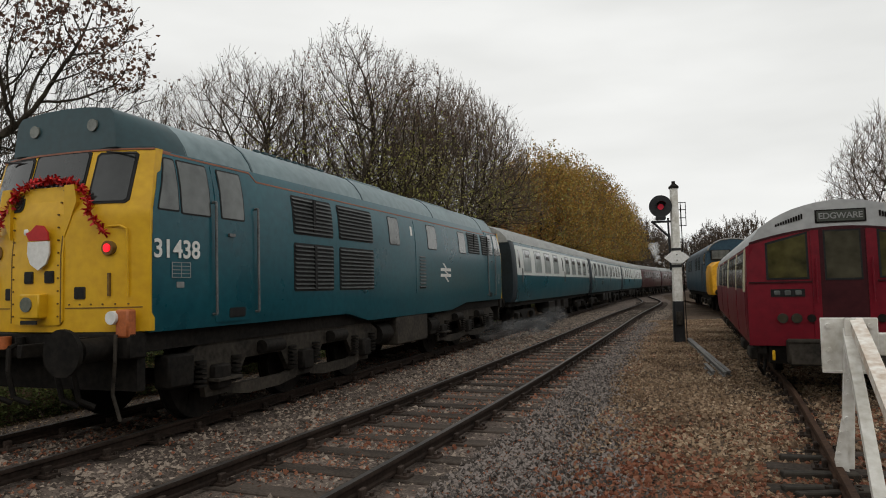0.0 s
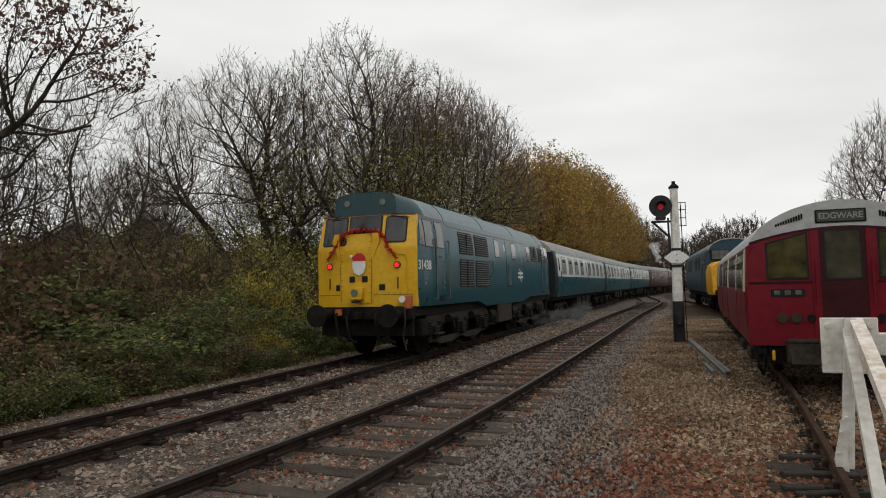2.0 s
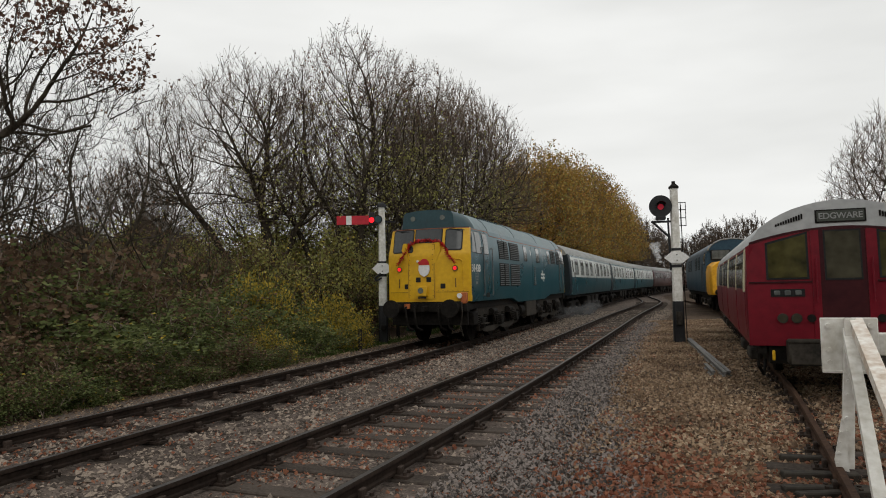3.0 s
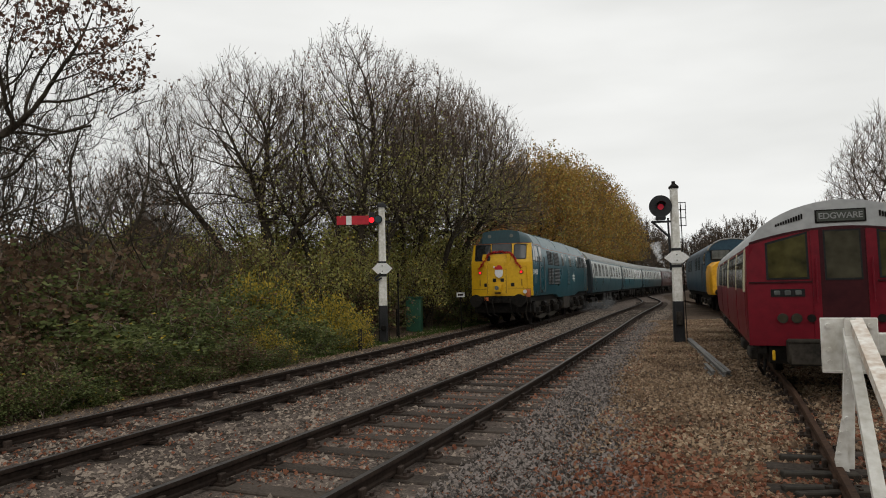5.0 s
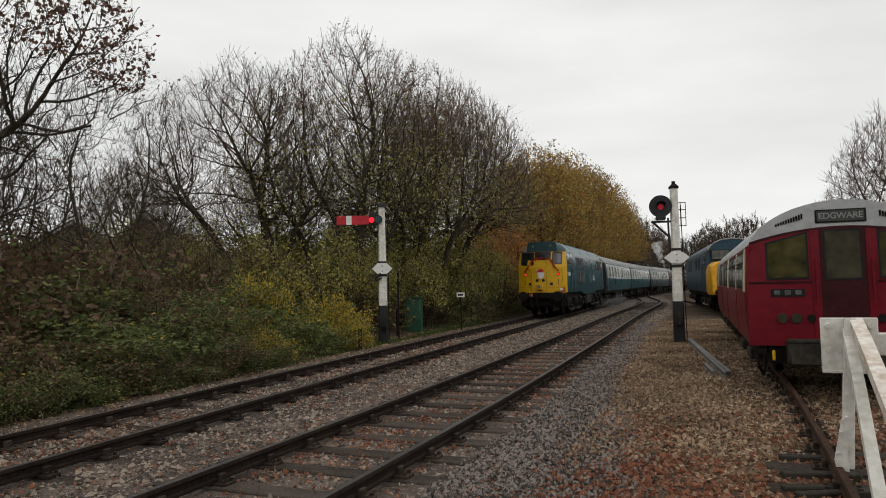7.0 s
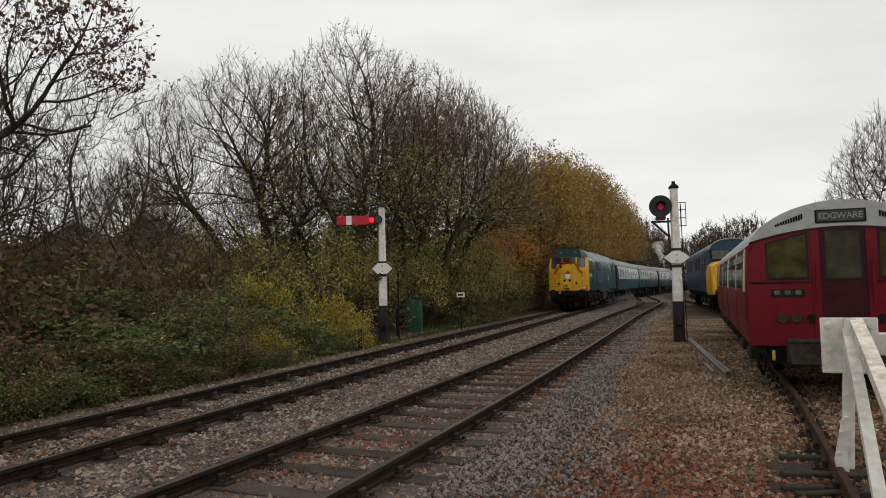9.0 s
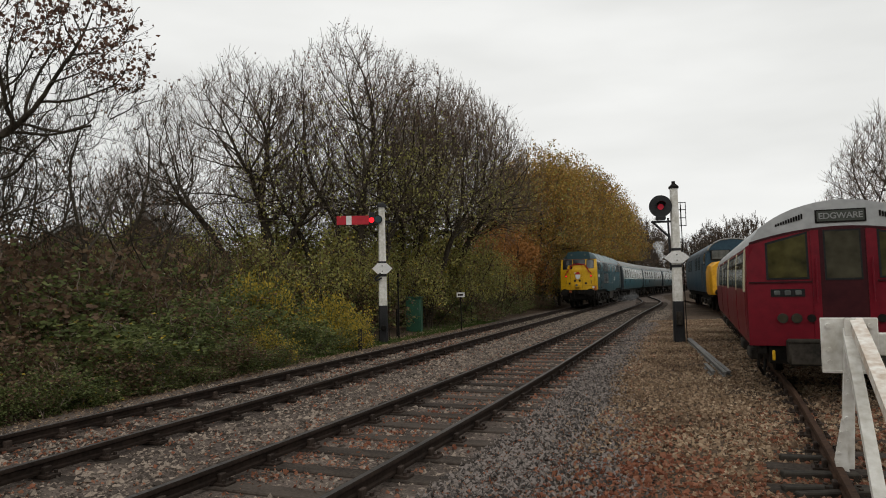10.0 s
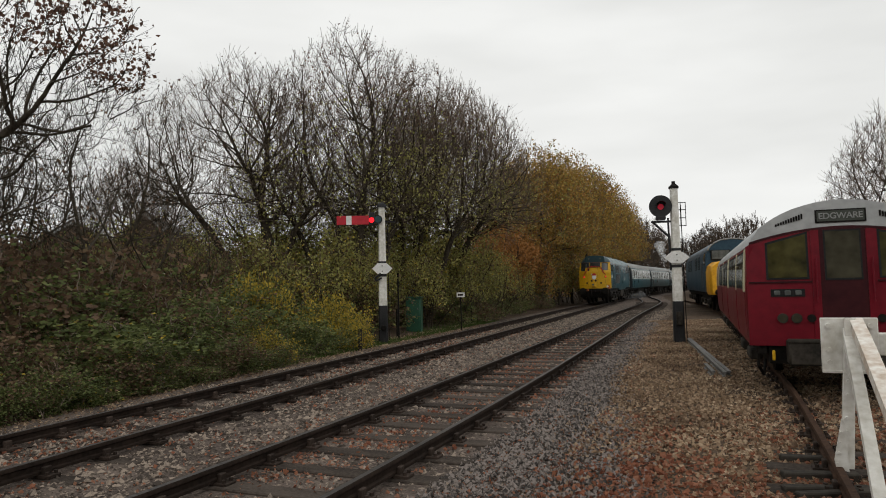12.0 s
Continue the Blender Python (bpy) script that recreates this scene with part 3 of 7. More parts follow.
    part("jumper_cap", rod(bmesh.new(), (1.0, -0.04, 1.38), (1.0, 0.05, 1.38), 0.075, 12), WHITE_PAINT, jb)
    # Plain festive plaque on the door, with no face.
    bm = bmesh.new()
    prism(bm, [(-0.19, 2.26), (-0.2, 2.12), (-0.15, 2.0), (-0.03, 1.93), (0.09, 2.0), (0.14, 2.12), (0.13, 2.26)], "y", -0.075, -0.055)
    pl = part("festive_plaque", bm, WHITE_PAINT, loco, "plain white card with a red top")
    bm = bmesh.new()
    prism(bm, [(-0.17, 2.27), (0.125, 2.27), (0.11, 2.36), (0.04, 2.44), (-0.06, 2.45), (-0.15, 2.38), (-0.22, 2.36)], "y", -0.079, -0.055)
    part("plaque_top", bm, RED_CLOTH, pl)
    part("plaque_knob", boxes((-0.26, -0.19, -0.078, -0.055, 2.34, 2.41), bevel=0.012), WHITE_PAINT, pl)
    # Tinsel, strung from the lamps over the door.
    rt = random.Random(4)
    path = [(-0.88, 2.30), (-0.74, 2.48), (-0.6, 2.68), (-0.5, 2.87), (-0.3, 2.96), (0.0, 2.99), (0.25, 2.96), (0.45, 2.9), (0.58, 2.75), (0.7, 2.52), (0.86, 2.32)]
    bm = bmesh.new()
    for (xa, za), (xb, zb) in zip(path, path[1:]):
        k = int(math.hypot(xb - xa, zb - za) / 0.004)
        for i in range(k):
            x, z = xa + (xb - xa) * i / k, za + (zb - za) * i / k
            y0 = front(x, z, 0.07)
            d = Vector((rt.gauss(0, 1), rt.gauss(0, 1), rt.gauss(0, 1))).normalized() * rt.uniform(0.04, 0.09)
            w = Vector((rt.gauss(0, 1), rt.gauss(0, 1), rt.gauss(0, 1))).normalized() * 0.012
            c = Vector((x, y0, z))
            bm.faces.new([bm.verts.new(c + q) for q in (-w, w, d + w, d - w)])
    part("tinsel_garland", bm, RED_TINSEL, loco, "red foil tinsel garland")
    # Headcode panel above the windscreens, drawn back into the roof.
    for end in (0, 1):
        sg = lambda y: 16.2 - y if end else y
        face = [(0.80, 3.345), (0.79, 3.46), (0.775, 3.62), (0.755, 3.74), (0.69, 3.815), (0.35, 3.86), (0.0, 3.872)]
        bm = bmesh.new()
        rings = []
        for y, u in ((0.225, 0.0), (0.30, 0.10), (0.62, 0.62), (0.86, 0.93), (1.0, 1.0)):
            k = taper(1.0)
            half = [(fx + (rx * k - fx) * u, fz + (rz - fz) * u) for (fx, fz), (rx, rz) in zip(face, LOCO_ROOF)]
            lean = lambda z: 0.05 * (z - 3.345) * (1 - u)
            rings.append([(-x, sg(y + lean(z)), z) for x, z in half] + [(x, sg(y + lean(z)), z) for x, z in half[-2::-1]])
        loft(bm, rings, closed=True)
        hp = part("headcode_panel", bm, PANEL_TEAL, loco, "dark teal headcode panel", smooth=False)
        for x in (-0.46, 0.45):
            part("marker_disc", rod(bmesh.new(), (x, sg(0.215), 3.63), (x, sg(0.27), 3.63), 0.074, 20), LENS, hp, "pale round marker light")
        us = np.linspace(-1.19, 1.19, 15)
        for name, grow_by, z0, z1, paint in (("cab_brow", 0.0, 3.33, 3.348, PANEL_TEAL), ("brow_line", 0.006, 3.312, 3.331, ORANGE_LINE)):
            edge_pts = [(x, sg(front(x, 3.33, 0.012 + grow_by))) for x in us]
            bm = bmesh.new()
            prism(bm, edge_pts + [(1.13, sg(0.98)), (-1.13, sg(0.98))], "z", z0, z1)
            part(name, bm, paint, loco)

    # Sides: windows, doors, grilles.
    def on_side(name, sx, y0, y1, z0, z1, material, out, parent=loco, label="", bevel=0.03, lean0=0.0, lean1=0.0):
        bm = bmesh.new()
        rows = []
        zs = [z0, z0 + bevel, *np.linspace(z0, z1, 7)[1:-1], z1 - bevel, z1]
        for z in sorted(zs):
            cut = bevel if z in (z0, z1) else 0
            ya, yb = y0 + cut + lean0 * (z - z0), y1 - cut + lean1 * (z - z0)
            rows.append([(ya + (yb - ya) * i / 4, z) for i in range(5)])
        a = [[bm.verts.new((sx * (side_x(y, z) + out), y, z)) for y, z in r] for r in rows]
        b = [[bm.verts.new((sx * (side_x(y, z) - 0.03), y, z)) for y, z in r] for r in rows]
        for g in (a, b):
            for r0, r1 in zip(g, g[1:]):
                for i in range(4):
                    bm.faces.new((r0[i], r0[i + 1], r1[i + 1], r1[i]))
        rim = lambda g: g[0][:] + [r[-1] for r in g[1:]] + g[-1][-2::-1] + [r[0] for r in g[-2:0:-1]]
        ra, rb = rim(a), rim(b)
        for i in range(len(ra)):
            j = (i + 1) % len(ra)
            bm.faces.new((ra[i], ra[j], rb[j], rb[i]))
        return part(name, bm, material, parent, label)

    def grille(sx, y0, y1, z0, z1, slats=9, post=True):
        g = on_side("louvre_grille", sx, y0, y1, z0, z1, RUBBER, 0.006, bevel=0.03)
        for i in range(slats):
            z = z0 + 0.05 + (z1 - z0 - 0.1) * i / (slats - 1)
            bm = bmesh.new()
            x = sx * side_x((y0 + y1) / 2, z)
            prism(bm, [(x + sx * 0.004, z + 0.016), (x + sx * 0.03, z - 0.010), (x + sx * 0.03, z - 0.018), (x + sx * 0.004, z + 0.004)], "y", y0 + 0.03, y1 - 0.03)
            part("slat", bm, SLAT_GREY, g)
        if post:
            ym = (y0 + y1) / 2
            x = sx * (side_x(ym, (z0 + z1) / 2) + 0.012)
            part("mullion", boxes((min(x, x + sx * 0.02), max(x, x + sx * 0.02), ym - 0.035, ym + 0.035, z0 + 0.02, z1 - 0.02)), RUBBER, g)
        return g

    for sx in (1, -1):
        grille(sx, 3.17, 4.42, 2.5, 3.11)
        grille(sx, 4.63, 6.0, 2.5, 3.11, post=False)
        grille(sx, 3.17, 4.42, 1.62, 2.37, 11)
        grille(sx, 4.63, 6.0, 1.62, 2.37, 11, post=False)
        grille(sx, 8.38, 8.8, 1.61, 2.38, 10, post=False)
        grille(sx, 12.15, 13.25, 2.55, 3.14, 8)
        grille(sx, 13.5, 14.6, 2.55, 3.14, 8)
        for y0, y1 in ((6.8, 7.3), (9.0, 9.6), (11.35, 11.9)):
            f = on_side("window_frame", sx, y0 - 0.025, y1 + 0.025, 2.52, 3.11, RUBBER, 0.004, bevel=0.04)
            on_side("pane", sx, y0, y1, 2.54, 3.09, GLASS_PALE, 0.008, f, bevel=0.03)
        on_side("body_door", sx, 8.2, 8.92, 1.5, 3.13, RAIL_BLUE, 0.007)
        on_side("nameplate_label", sx, 7.95, 8.05, 2.78, 2.98, WHITE_PAINT, 0.006, bevel=0.005)
        for flip in (0, 1):
            q = (lambda a, b: (16.2 - b, 16.2 - a)) if flip else (lambda a, b: (a, b))
            for y0, y1, z0, rake in ((0.385, 0.70, 2.62, 0.27), (0.76, 1.25, 2.6, 0.0)):
                yy = q(y0, y1)
                lean = dict(lean1=-rake) if flip else dict(lean0=rake)
                f = on_side("cab_window_frame", sx, yy[0] - 0.018, yy[1] + 0.018, z0 - 0.018, 3.25, RUBBER, 0.004, bevel=0.02, **lean)
                on_side("cab_window_pane", sx, yy[0], yy[1], z0, 3.23, GLASS_PALE, 0.009, f, bevel=0.015, **lean)
            yy = q(1.36, 2.12)
            d = on_side("cab_door", sx, *yy, 1.25, 3.28, RAIL_BLUE, 0.007)
            zz = q(1.47, 1.92)
            f = on_side("door_window_frame", sx, zz[0] - 0.02, zz[1] + 0.02, 2.58, 3.24, RUBBER, 0.010, d, bevel=0.02)
            on_side("door_window_pane", sx, *zz, 2.6, 3.22, GLASS_PALE, 0.014, d, bevel=0.015)
            hh = q(1.62, 1.66)
            on_side("door_handle", sx, hh[0] - 0.04, hh[1] + 0.04, 2.36, 2.40, STEEL, 0.04, d, "steel handle", bevel=0.005)
            ss = q(1.62, 1.95)
            on_side("foot_hole", sx, *ss, 1.30, 1.43, RUBBER, 0.009, d, bevel=0.02)
            for y in (1.31, 2.19):
                y = 16.2 - y if flip else y
                bm = bmesh.new()
                x0 = [(sx * (side_x(y, z) + o), y, z) for z, o in ((2.78, 0.0), (2.78, 0.06), (1.36, 0.06), (1.36, 0.0))]
                for a, b in zip(x0, x0[1:]):
                    rod(bm, a, b, 0.017, 8)
                part("grab_rail", bm, STEEL, loco, "dull steel grab rail")
            # Data panel as plain bars.
            yy = q(0.57, 0.90)
            dp = on_side("data_panel", sx, *yy, 1.81, 2.01, RAIL_BLUE, 0.006, bevel=0.01)
            for k in range(5):
                on_side("panel_bar", sx, yy[0] + 0.01, yy[1] - 0.01, 1.818 + k * 0.044, 1.827 + k * 0.044, COACH_ROOF, 0.009, dp, bevel=0.002)
            for k in range(3):
                yk = yy[0] + 0.01 + k * (yy[1] - yy[0] - 0.03) / 2
                on_side("panel_bar", sx, yk, yk + 0.01, 1.818, 2.003, COACH_ROOF, 0.0095, dp, bevel=0.002)
            yy = q(0.66, 0.78)
            on_side("small_notice", sx, *yy, 1.70, 1.77, COACH_ROOF, 0.008, bevel=0.005)
        # Two-bar arrow sign as a plain white shape.
        am = bmesh.new()
        x = sx * 1.334
        for poly in ([(9.82, 1.885), (10.58, 1.885), (10.58, 1.958), (9.82, 1.958)], [(9.82, 2.027), (10.58, 2.027), (10.58, 2.10), (9.82, 2.10)], [(10.08, 2.03), (10.2, 2.03), (10.42, 1.955), (10.3, 1.955)],
                     [(10.2, 2.085), (10.3, 2.085), (10.08, 2.22), (9.96, 2.22)], [(10.1, 1.9), (10.2, 1.9), (10.44, 1.76), (10.32, 1.76)]):
            prism(am, poly, "x", *sorted((x, x + sx * 0.004)))
        part("two_bar_sign", am, WHITE_PAINT, loco, "white double arrow sign")
        lean = math.atan((side_x(1.1, 2.15) - side_x(0.3, 2.15)) / 0.8)
        m = Matrix.Translation((sx * (side_x(0.7, 2.15) + 0.009), 0.70, 2.145)) @ Matrix.Rotation(radians(90 * sx) - sx * lean, 4, "Z") @ Matrix.Rotation(radians(90), 4, "X")
        for text, along in (("31", -0.258), ("438", 0.125)):
            words("running_number", text, 0.30, m @ Matrix.Translation((along, 0, 0)), WHITE_PAINT, loco)
    # Buffer beam, buffers, hoses.
    for end in (0, 1):
        sg = lambda y: 16.2 - y if end else y
        part("buffer_beam", boxes((-1.2, 1.2, *sorted((sg(0.02), sg(0.3))), 0.92, 1.215), bevel=0.02), GRIME, loco)
        for x in (-0.87, 0.87):
            bm = rod(bmesh.new(), (x, sg(0.1), 1.04), (x, sg(-0.35), 1.04), 0.13, 16)
            b = part("buffer", bm, GRIME, loco)
            bm = bmesh.new()
            rod(bm, (x, sg(-0.35), 1.04), (x, sg(-0.5), 1.04), 0.075, 14)
            rod(bm, (x, sg(-0.5), 1.04), (x, sg(-0.55), 1.04), 0.25, 24)
            part("buffer_head", bm, GRIME, b)
        part("coupling_hook", boxes((-0.04, 0.04, *sorted((sg(-0.32), sg(0.05))), 0.95, 1.1), bevel=0.01), GRIME, loco)
        for x, c in ((-0.57, RUST_ORANGE), (0.42, GRIME), (-0.3, GRIME), (0.66, GRIME)):
            bm = rods([(x, sg(-0.02), 1.12), (x, sg(-0.2), 1.05), (x + 0.04, sg(-0.24), 0.8), (x + 0.08, sg(-0.2), 0.5), (x + 0.2, sg(-0.1), 0.42)], 0.03)
            h = part("brake_hose", bm, GRIME, loco)
            part("hose_cock", rod(bmesh.new(), (x, sg(-0.06), 1.03), (x, sg(-0.06), 1.17), 0.055 if c is GRIME else 0.085, 10), c, h)
        part("guard_iron", rods([(1.06, sg(-0.02), 1.2), (1.08, sg(-0.05), 0.9), (1.0, sg(0.0), 0.55), (1.06, sg(0.05), 0.25)], 0.02), GRIME_LIGHT, loco)
        # Added block, dark in place of the open shade below the beam.
        part("valance", boxes((-1.15, 1.15, *sorted((sg(0.2), sg(0.32))), 0.55, 0.95)), GRIME, loco)
    # Running gear.
    part("underframe", boxes((-1.15, 1.15, 0.3, 15.9, 0.98, 1.22)), GRIME, loco)
    part("battery_box", boxes((0.75, 1.28, 7.2, 9.0, 0.45, 1.05), bevel=0.03), GRIME_LIGHT, loco, "dusty battery box")
    part("battery_box", boxes((-1.28, -0.75, 7.2, 9.0, 0.45, 1.05), bevel=0.03), GRIME_LIGHT, loco, "dusty battery box")
    part("fuel_tank", boxes((-0.7, 0.7, 6.6, 9.7, 0.4, 1.0), bevel=0.08), GRIME, loco)
    for y in (6.55, 9.35):
        for x in (-1.05, 1.05):
            part("air_reservoir", rod(bmesh.new(), (x, y, 0.72), (x, y + 0.55, 0.72), 0.2, 16), GRIME, loco)
    for c in (3.75, 12.45):
        bg = bmesh.new()
        for sx in (-1, 1):
            x0, x1 = sorted((sx * 1.04, sx * 1.12))
            prism(bg, [(c - 2.9, 0.78), (c - 2.5, 0.98), (c + 2.5, 0.98), (c + 2.9, 0.78), (c + 2.9, 0.62), (c + 2.3, 0.72), (c - 2.3, 0.72), (c - 2.9, 0.62)], "x", x0, x1)
            for y in (-2.13, 0, 2.13):
                prism(bg, [(c + y - 0.34, 0.80), (c + y + 0.34, 0.80), (c + y + 0.24, 0.30), (c + y - 0.24, 0.30)], "x", x0 + 0.004, x1 + 0.004)
            for y in (-1.07, 1.07):
                prism(bg, [(c + y - 0.98, 0.44), (c + y - 0.5, 0.38), (c + y + 0.5, 0.38), (c + y + 0.98, 0.44), (c + y + 0.85, 0.28), (c + y + 0.4, 0.22), (c + y - 0.4, 0.22), (c + y - 0.85, 0.28)], "x", x0 + 0.002, x1 + 0.002)
                prism(bg, [(c + y - 0.62, 0.76), (c + y - 0.42, 0.76), (c + y - 0.66, 0.42), (c + y - 0.8, 0.42)], "x", x0 - 0.002, x1 - 0.002)
                prism(bg, [(c + y + 0.62, 0.76), (c + y + 0.42, 0.76), (c + y + 0.66, 0.42), (c + y + 0.8, 0.42)], "x", x0 - 0.002, x1 - 0.002)
        b = part("bogie_frame", bg, GRIME_LIGHT, loco, "dusty brown bogie side frame")
        for sx in (-1, 1):
            for y in (-2.13, 0, 2.13):
                part("axlebox", boxes((*sorted((sx * 1.0, sx * 1.24)), c + y - 0.16, c + y + 0.16, 0.38, 0.7), bevel=0.03), GRIME, b)
                for dy in (-0.36, 0.36):
                    sp = bmesh.new()
                    for k in range(6):
                        rod(sp, (sx * 1.14, c + y + dy, 0.45 + 0.06 * k), (sx * 1.14, c + y + dy, 0.48 + 0.06 * k), 0.085, 10)
                    part("coil_spring", sp, GRIME, b)
            part("brake_cylinder", rod(bmesh.new(), (sx * 1.2, c - 1.25, 0.84), (sx * 1.2, c - 0.75, 0.84), 0.1, 12), GRIME, b)
            part("brake_cylinder", rod(bmesh.new(), (sx * 1.2, c + 0.75, 0.84), (sx * 1.2, c + 1.25, 0.84), 0.1, 12), GRIME, b)
            part("sand_box", boxes((*sorted((sx * 0.95, sx * 1.2)), c - 3.1, c - 2.65, 0.5, 0.9), bevel=0.03), GRIME, b)
            part("step_plate", boxes((*sorted((sx * 1.12, sx * 1.32)), c - 2.35, c - 1.85, 0.5, 0.53)), GRIME_LIGHT, b)
        for y in (-2.13, 0, 2.13):
            make_wheelset(loco, c + y, 0.545)
    MOVERS.append((loco, 0.0, 3.75, 12.45))
    return loco


def make_wheelset(vehicle, y, r):
    bm = bmesh.new()
    rod(bm, (-0.9, 0, 0), (0.9, 0, 0), 0.08, 10)
    for sx in (-1, 1):
        rod(bm, (sx * 0.69, 0, 0), (sx * 0.82, 0, 0), r, 28)
        rod(bm, (sx * 0.66, 0, 0), (sx * 0.69, 0, 0), r + 0.03, 28)
        for k in range(6):
            a = k * math.pi / 3
            box(bm, *sorted((sx * 0.82, sx * 0.835)), 0.3 * math.cos(a) - 0.05, 0.3 * math.cos(a) + 0.05, 0.3 * math.sin(a) - 0.05, 0.3 * math.sin(a) + 0.05)
    w = part("wheelset", bm, GRIME, vehicle)
    AXLES.append((w, y, r))
    return w


make_loco()

# ---- skins that follow a vehicle's side ----


def half_at(half, z):
    return float(np.interp(z, [c[1] for c in half], [c[0] for c in half]))


def side_panel(name, half, sx, y0, y1, z0, z1, material, out, parent, label="", bevel=0.03, depth=0.03, nz=5):
    bm = bmesh.new()
    rows = []
    for z in sorted({z0, z0 + bevel, *np.linspace(z0, z1, nz)[1:-1], z1 - bevel, z1}):
        cut = bevel if z in (z0, z1) else 0
        rows.append([(y0 + cut, z), (y1 - cut, z)])
    a = [[bm.verts.new((sx * (half_at(half, z) + out), y, z)) for y, z in r] for r in rows]
    b = [[bm.verts.new((sx * (half_at(half, z) - depth), y, z)) for y, z in r] for r in rows]
    for g in (a, b):
        for r0, r1 in zip(g, g[1:]):
            bm.faces.new((r0[0], r0[1], r1[1], r1[0]))
    rim = lambda g: [r[0] for r in g] + [r[1] for r in g[::-1]]
    ra, rb = rim(a), rim(b)
    for i in range(len(ra)):
        j = (i + 1) % len(ra)
        bm.faces.new((ra[i], ra[j], rb[j], rb[i]))
    return part(name, bm, material, parent, label)


def shell(name, half, y0, y1, material, parent, label="", low=None, stations=None, ends=0.0):
    """A body drawn out along y; at its ends it may narrow a little."""
    bm = bmesh.new()
    rings = []
    for y, k in (stations or ((y0, 1 - ends), (y0 + 0.18, 1 - ends * 0.3), (y0 + 0.5, 1), (y1 - 0.5, 1), (y1 - 0.18, 1 - ends * 0.3), (y1, 1 - ends))):
        rings.append([(-x * k, y, z) for x, z in half] + [(x * k, y, z) for x, z in half[::-1]])
    loft(bm, rings, closed=True)
    return part(name, bm, material, parent, label)


# ---- coaches ----
COACH_HALF = [(1.30, 1.05), (1.37, 1.25), (1.405, 1.6), (1.41, 2.0), (1.395, 2.4), (1.36, 2.8), (1.31, 3.05), (1.26, 3.2)]
COACH_TOP = [(1.27, 3.19), (1.18, 3.40), (0.98, 3.58), (0.7, 3.71), (0.35, 3.79), (0.001, 3.81)]


def make_coach(offset, style):
    maroon = style == "maroon"
    label = {"maroon": "maroon railway coach with a grey roof", "grey": "blue and pale grey railway coach with opening toplights", "van": "blue and pale grey coach with tall narrow windows"}[style]
    c = thing("railway_coach", label, "coach", "coaches of the train")
    paint = MAROON if maroon else RAIL_BLUE
    shell("body_shell", COACH_HALF, 0.25, 19.95, paint, c, ends=0.05)
    for ya, yb in ((0.235, 0.62), (19.58, 19.965)):
        shell("end_panel", [(x * 1.004, z) for x, z in COACH_HALF], ya, yb, NAVY if not maroon else MAROON, c, "dark navy coach end" if not maroon else "", stations=((ya, 0.955 if ya < 1 else 1.0), (ya + 0.15, 0.99), (yb - 0.15, 0.99), (yb, 1.0 if ya < 1 else 0.955)))
    bm = bmesh.new()
    rings = []
    for y, k, dz in ((0.22, 0.94, -0.05), (0.5, 0.99, -0.01), (1.2, 1, 0), (19, 1, 0), (19.7, 0.99, -0.01), (19.98, 0.94, -0.05)):
        rings.append([(-x * k, y, z + dz) for x, z in COACH_TOP] + [(x * k, y, z + dz) for x, z in COACH_TOP[::-1]])
    loft(bm, rings, closed=True)
    roof = part("roof", bm, COACH_ROOF, c, "grey-white weathered roof")
    for sx in (-1, 1):
        part("rain_strip", boxes((*sorted((sx * 1.255, sx * 1.285)), 0.4, 19.8, 3.175, 3.2)), COACH_GREY if not maroon else GRIME_LIGHT, roof)
    for y0, y1 in ((-0.02, 0.26), (19.94, 20.22)):
        part("gangway_bellows", boxes((-0.55, 0.55, y0, y1, 1.15, 3.35), bevel=0.03), GRIME, c)
    for sx in (-1, 1):
        if not maroon:
            side_panel("window_band", COACH_HALF, sx, 0.66, 19.54, 2.0, 3.06, COACH_GREY, 0.004, c, "pale grey window band", bevel=0.05)
        for y in (0.75, 9.85, 18.85):
            d = side_panel("door", COACH_HALF, sx, y, y + 0.6, 1.12, 3.02, paint if maroon else RAIL_BLUE, 0.005 if maroon else 0.0035, c, bevel=0.03)
            f = side_panel("door_window", COACH_HALF, sx, y + 0.13, y + 0.47, 2.2, 2.96, COACH_GREY if not maroon else MAROON, 0.010, d, bevel=0.05)
            side_panel("pane", COACH_HALF, sx, y + 0.18, y + 0.42, 2.26, 2.9, GLASS_DARK, 0.014, d, bevel=0.04)
            part("grab_handle", boxes((*sorted((sx * 1.4, sx * 1.45)), y + 0.68, y + 0.71, 1.75, 2.25)), STEEL, d)
        starts = [1.75 + 2.0 * i for i in range(4)] + [10.9 + 2.0 * i for i in range(4)]
        width = 1.3
        if style == "van":
            starts, width = [2.6 + 1.6 * i for i in range(4)] + [11.4 + 1.6 * i for i in range(4)], 0.9
        for y in starts:
            f = side_panel("window", COACH_HALF, sx, y, y + width, 2.10, 2.98, COACH_ROOF if not maroon else MAROON, 0.008, c, bevel=0.04)
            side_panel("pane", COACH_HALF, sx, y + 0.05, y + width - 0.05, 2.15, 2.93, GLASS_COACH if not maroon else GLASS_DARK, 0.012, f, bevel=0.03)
            side_panel("toplight", COACH_HALF, sx, y + 0.28, y + width - 0.28, 2.66, 2.90, GLASS_DARK, 0.018, f, bevel=0.03)
    part("underframe", boxes((-1.15, 1.15, 0.3, 19.9, 0.88, 1.06)), GRIME, c)
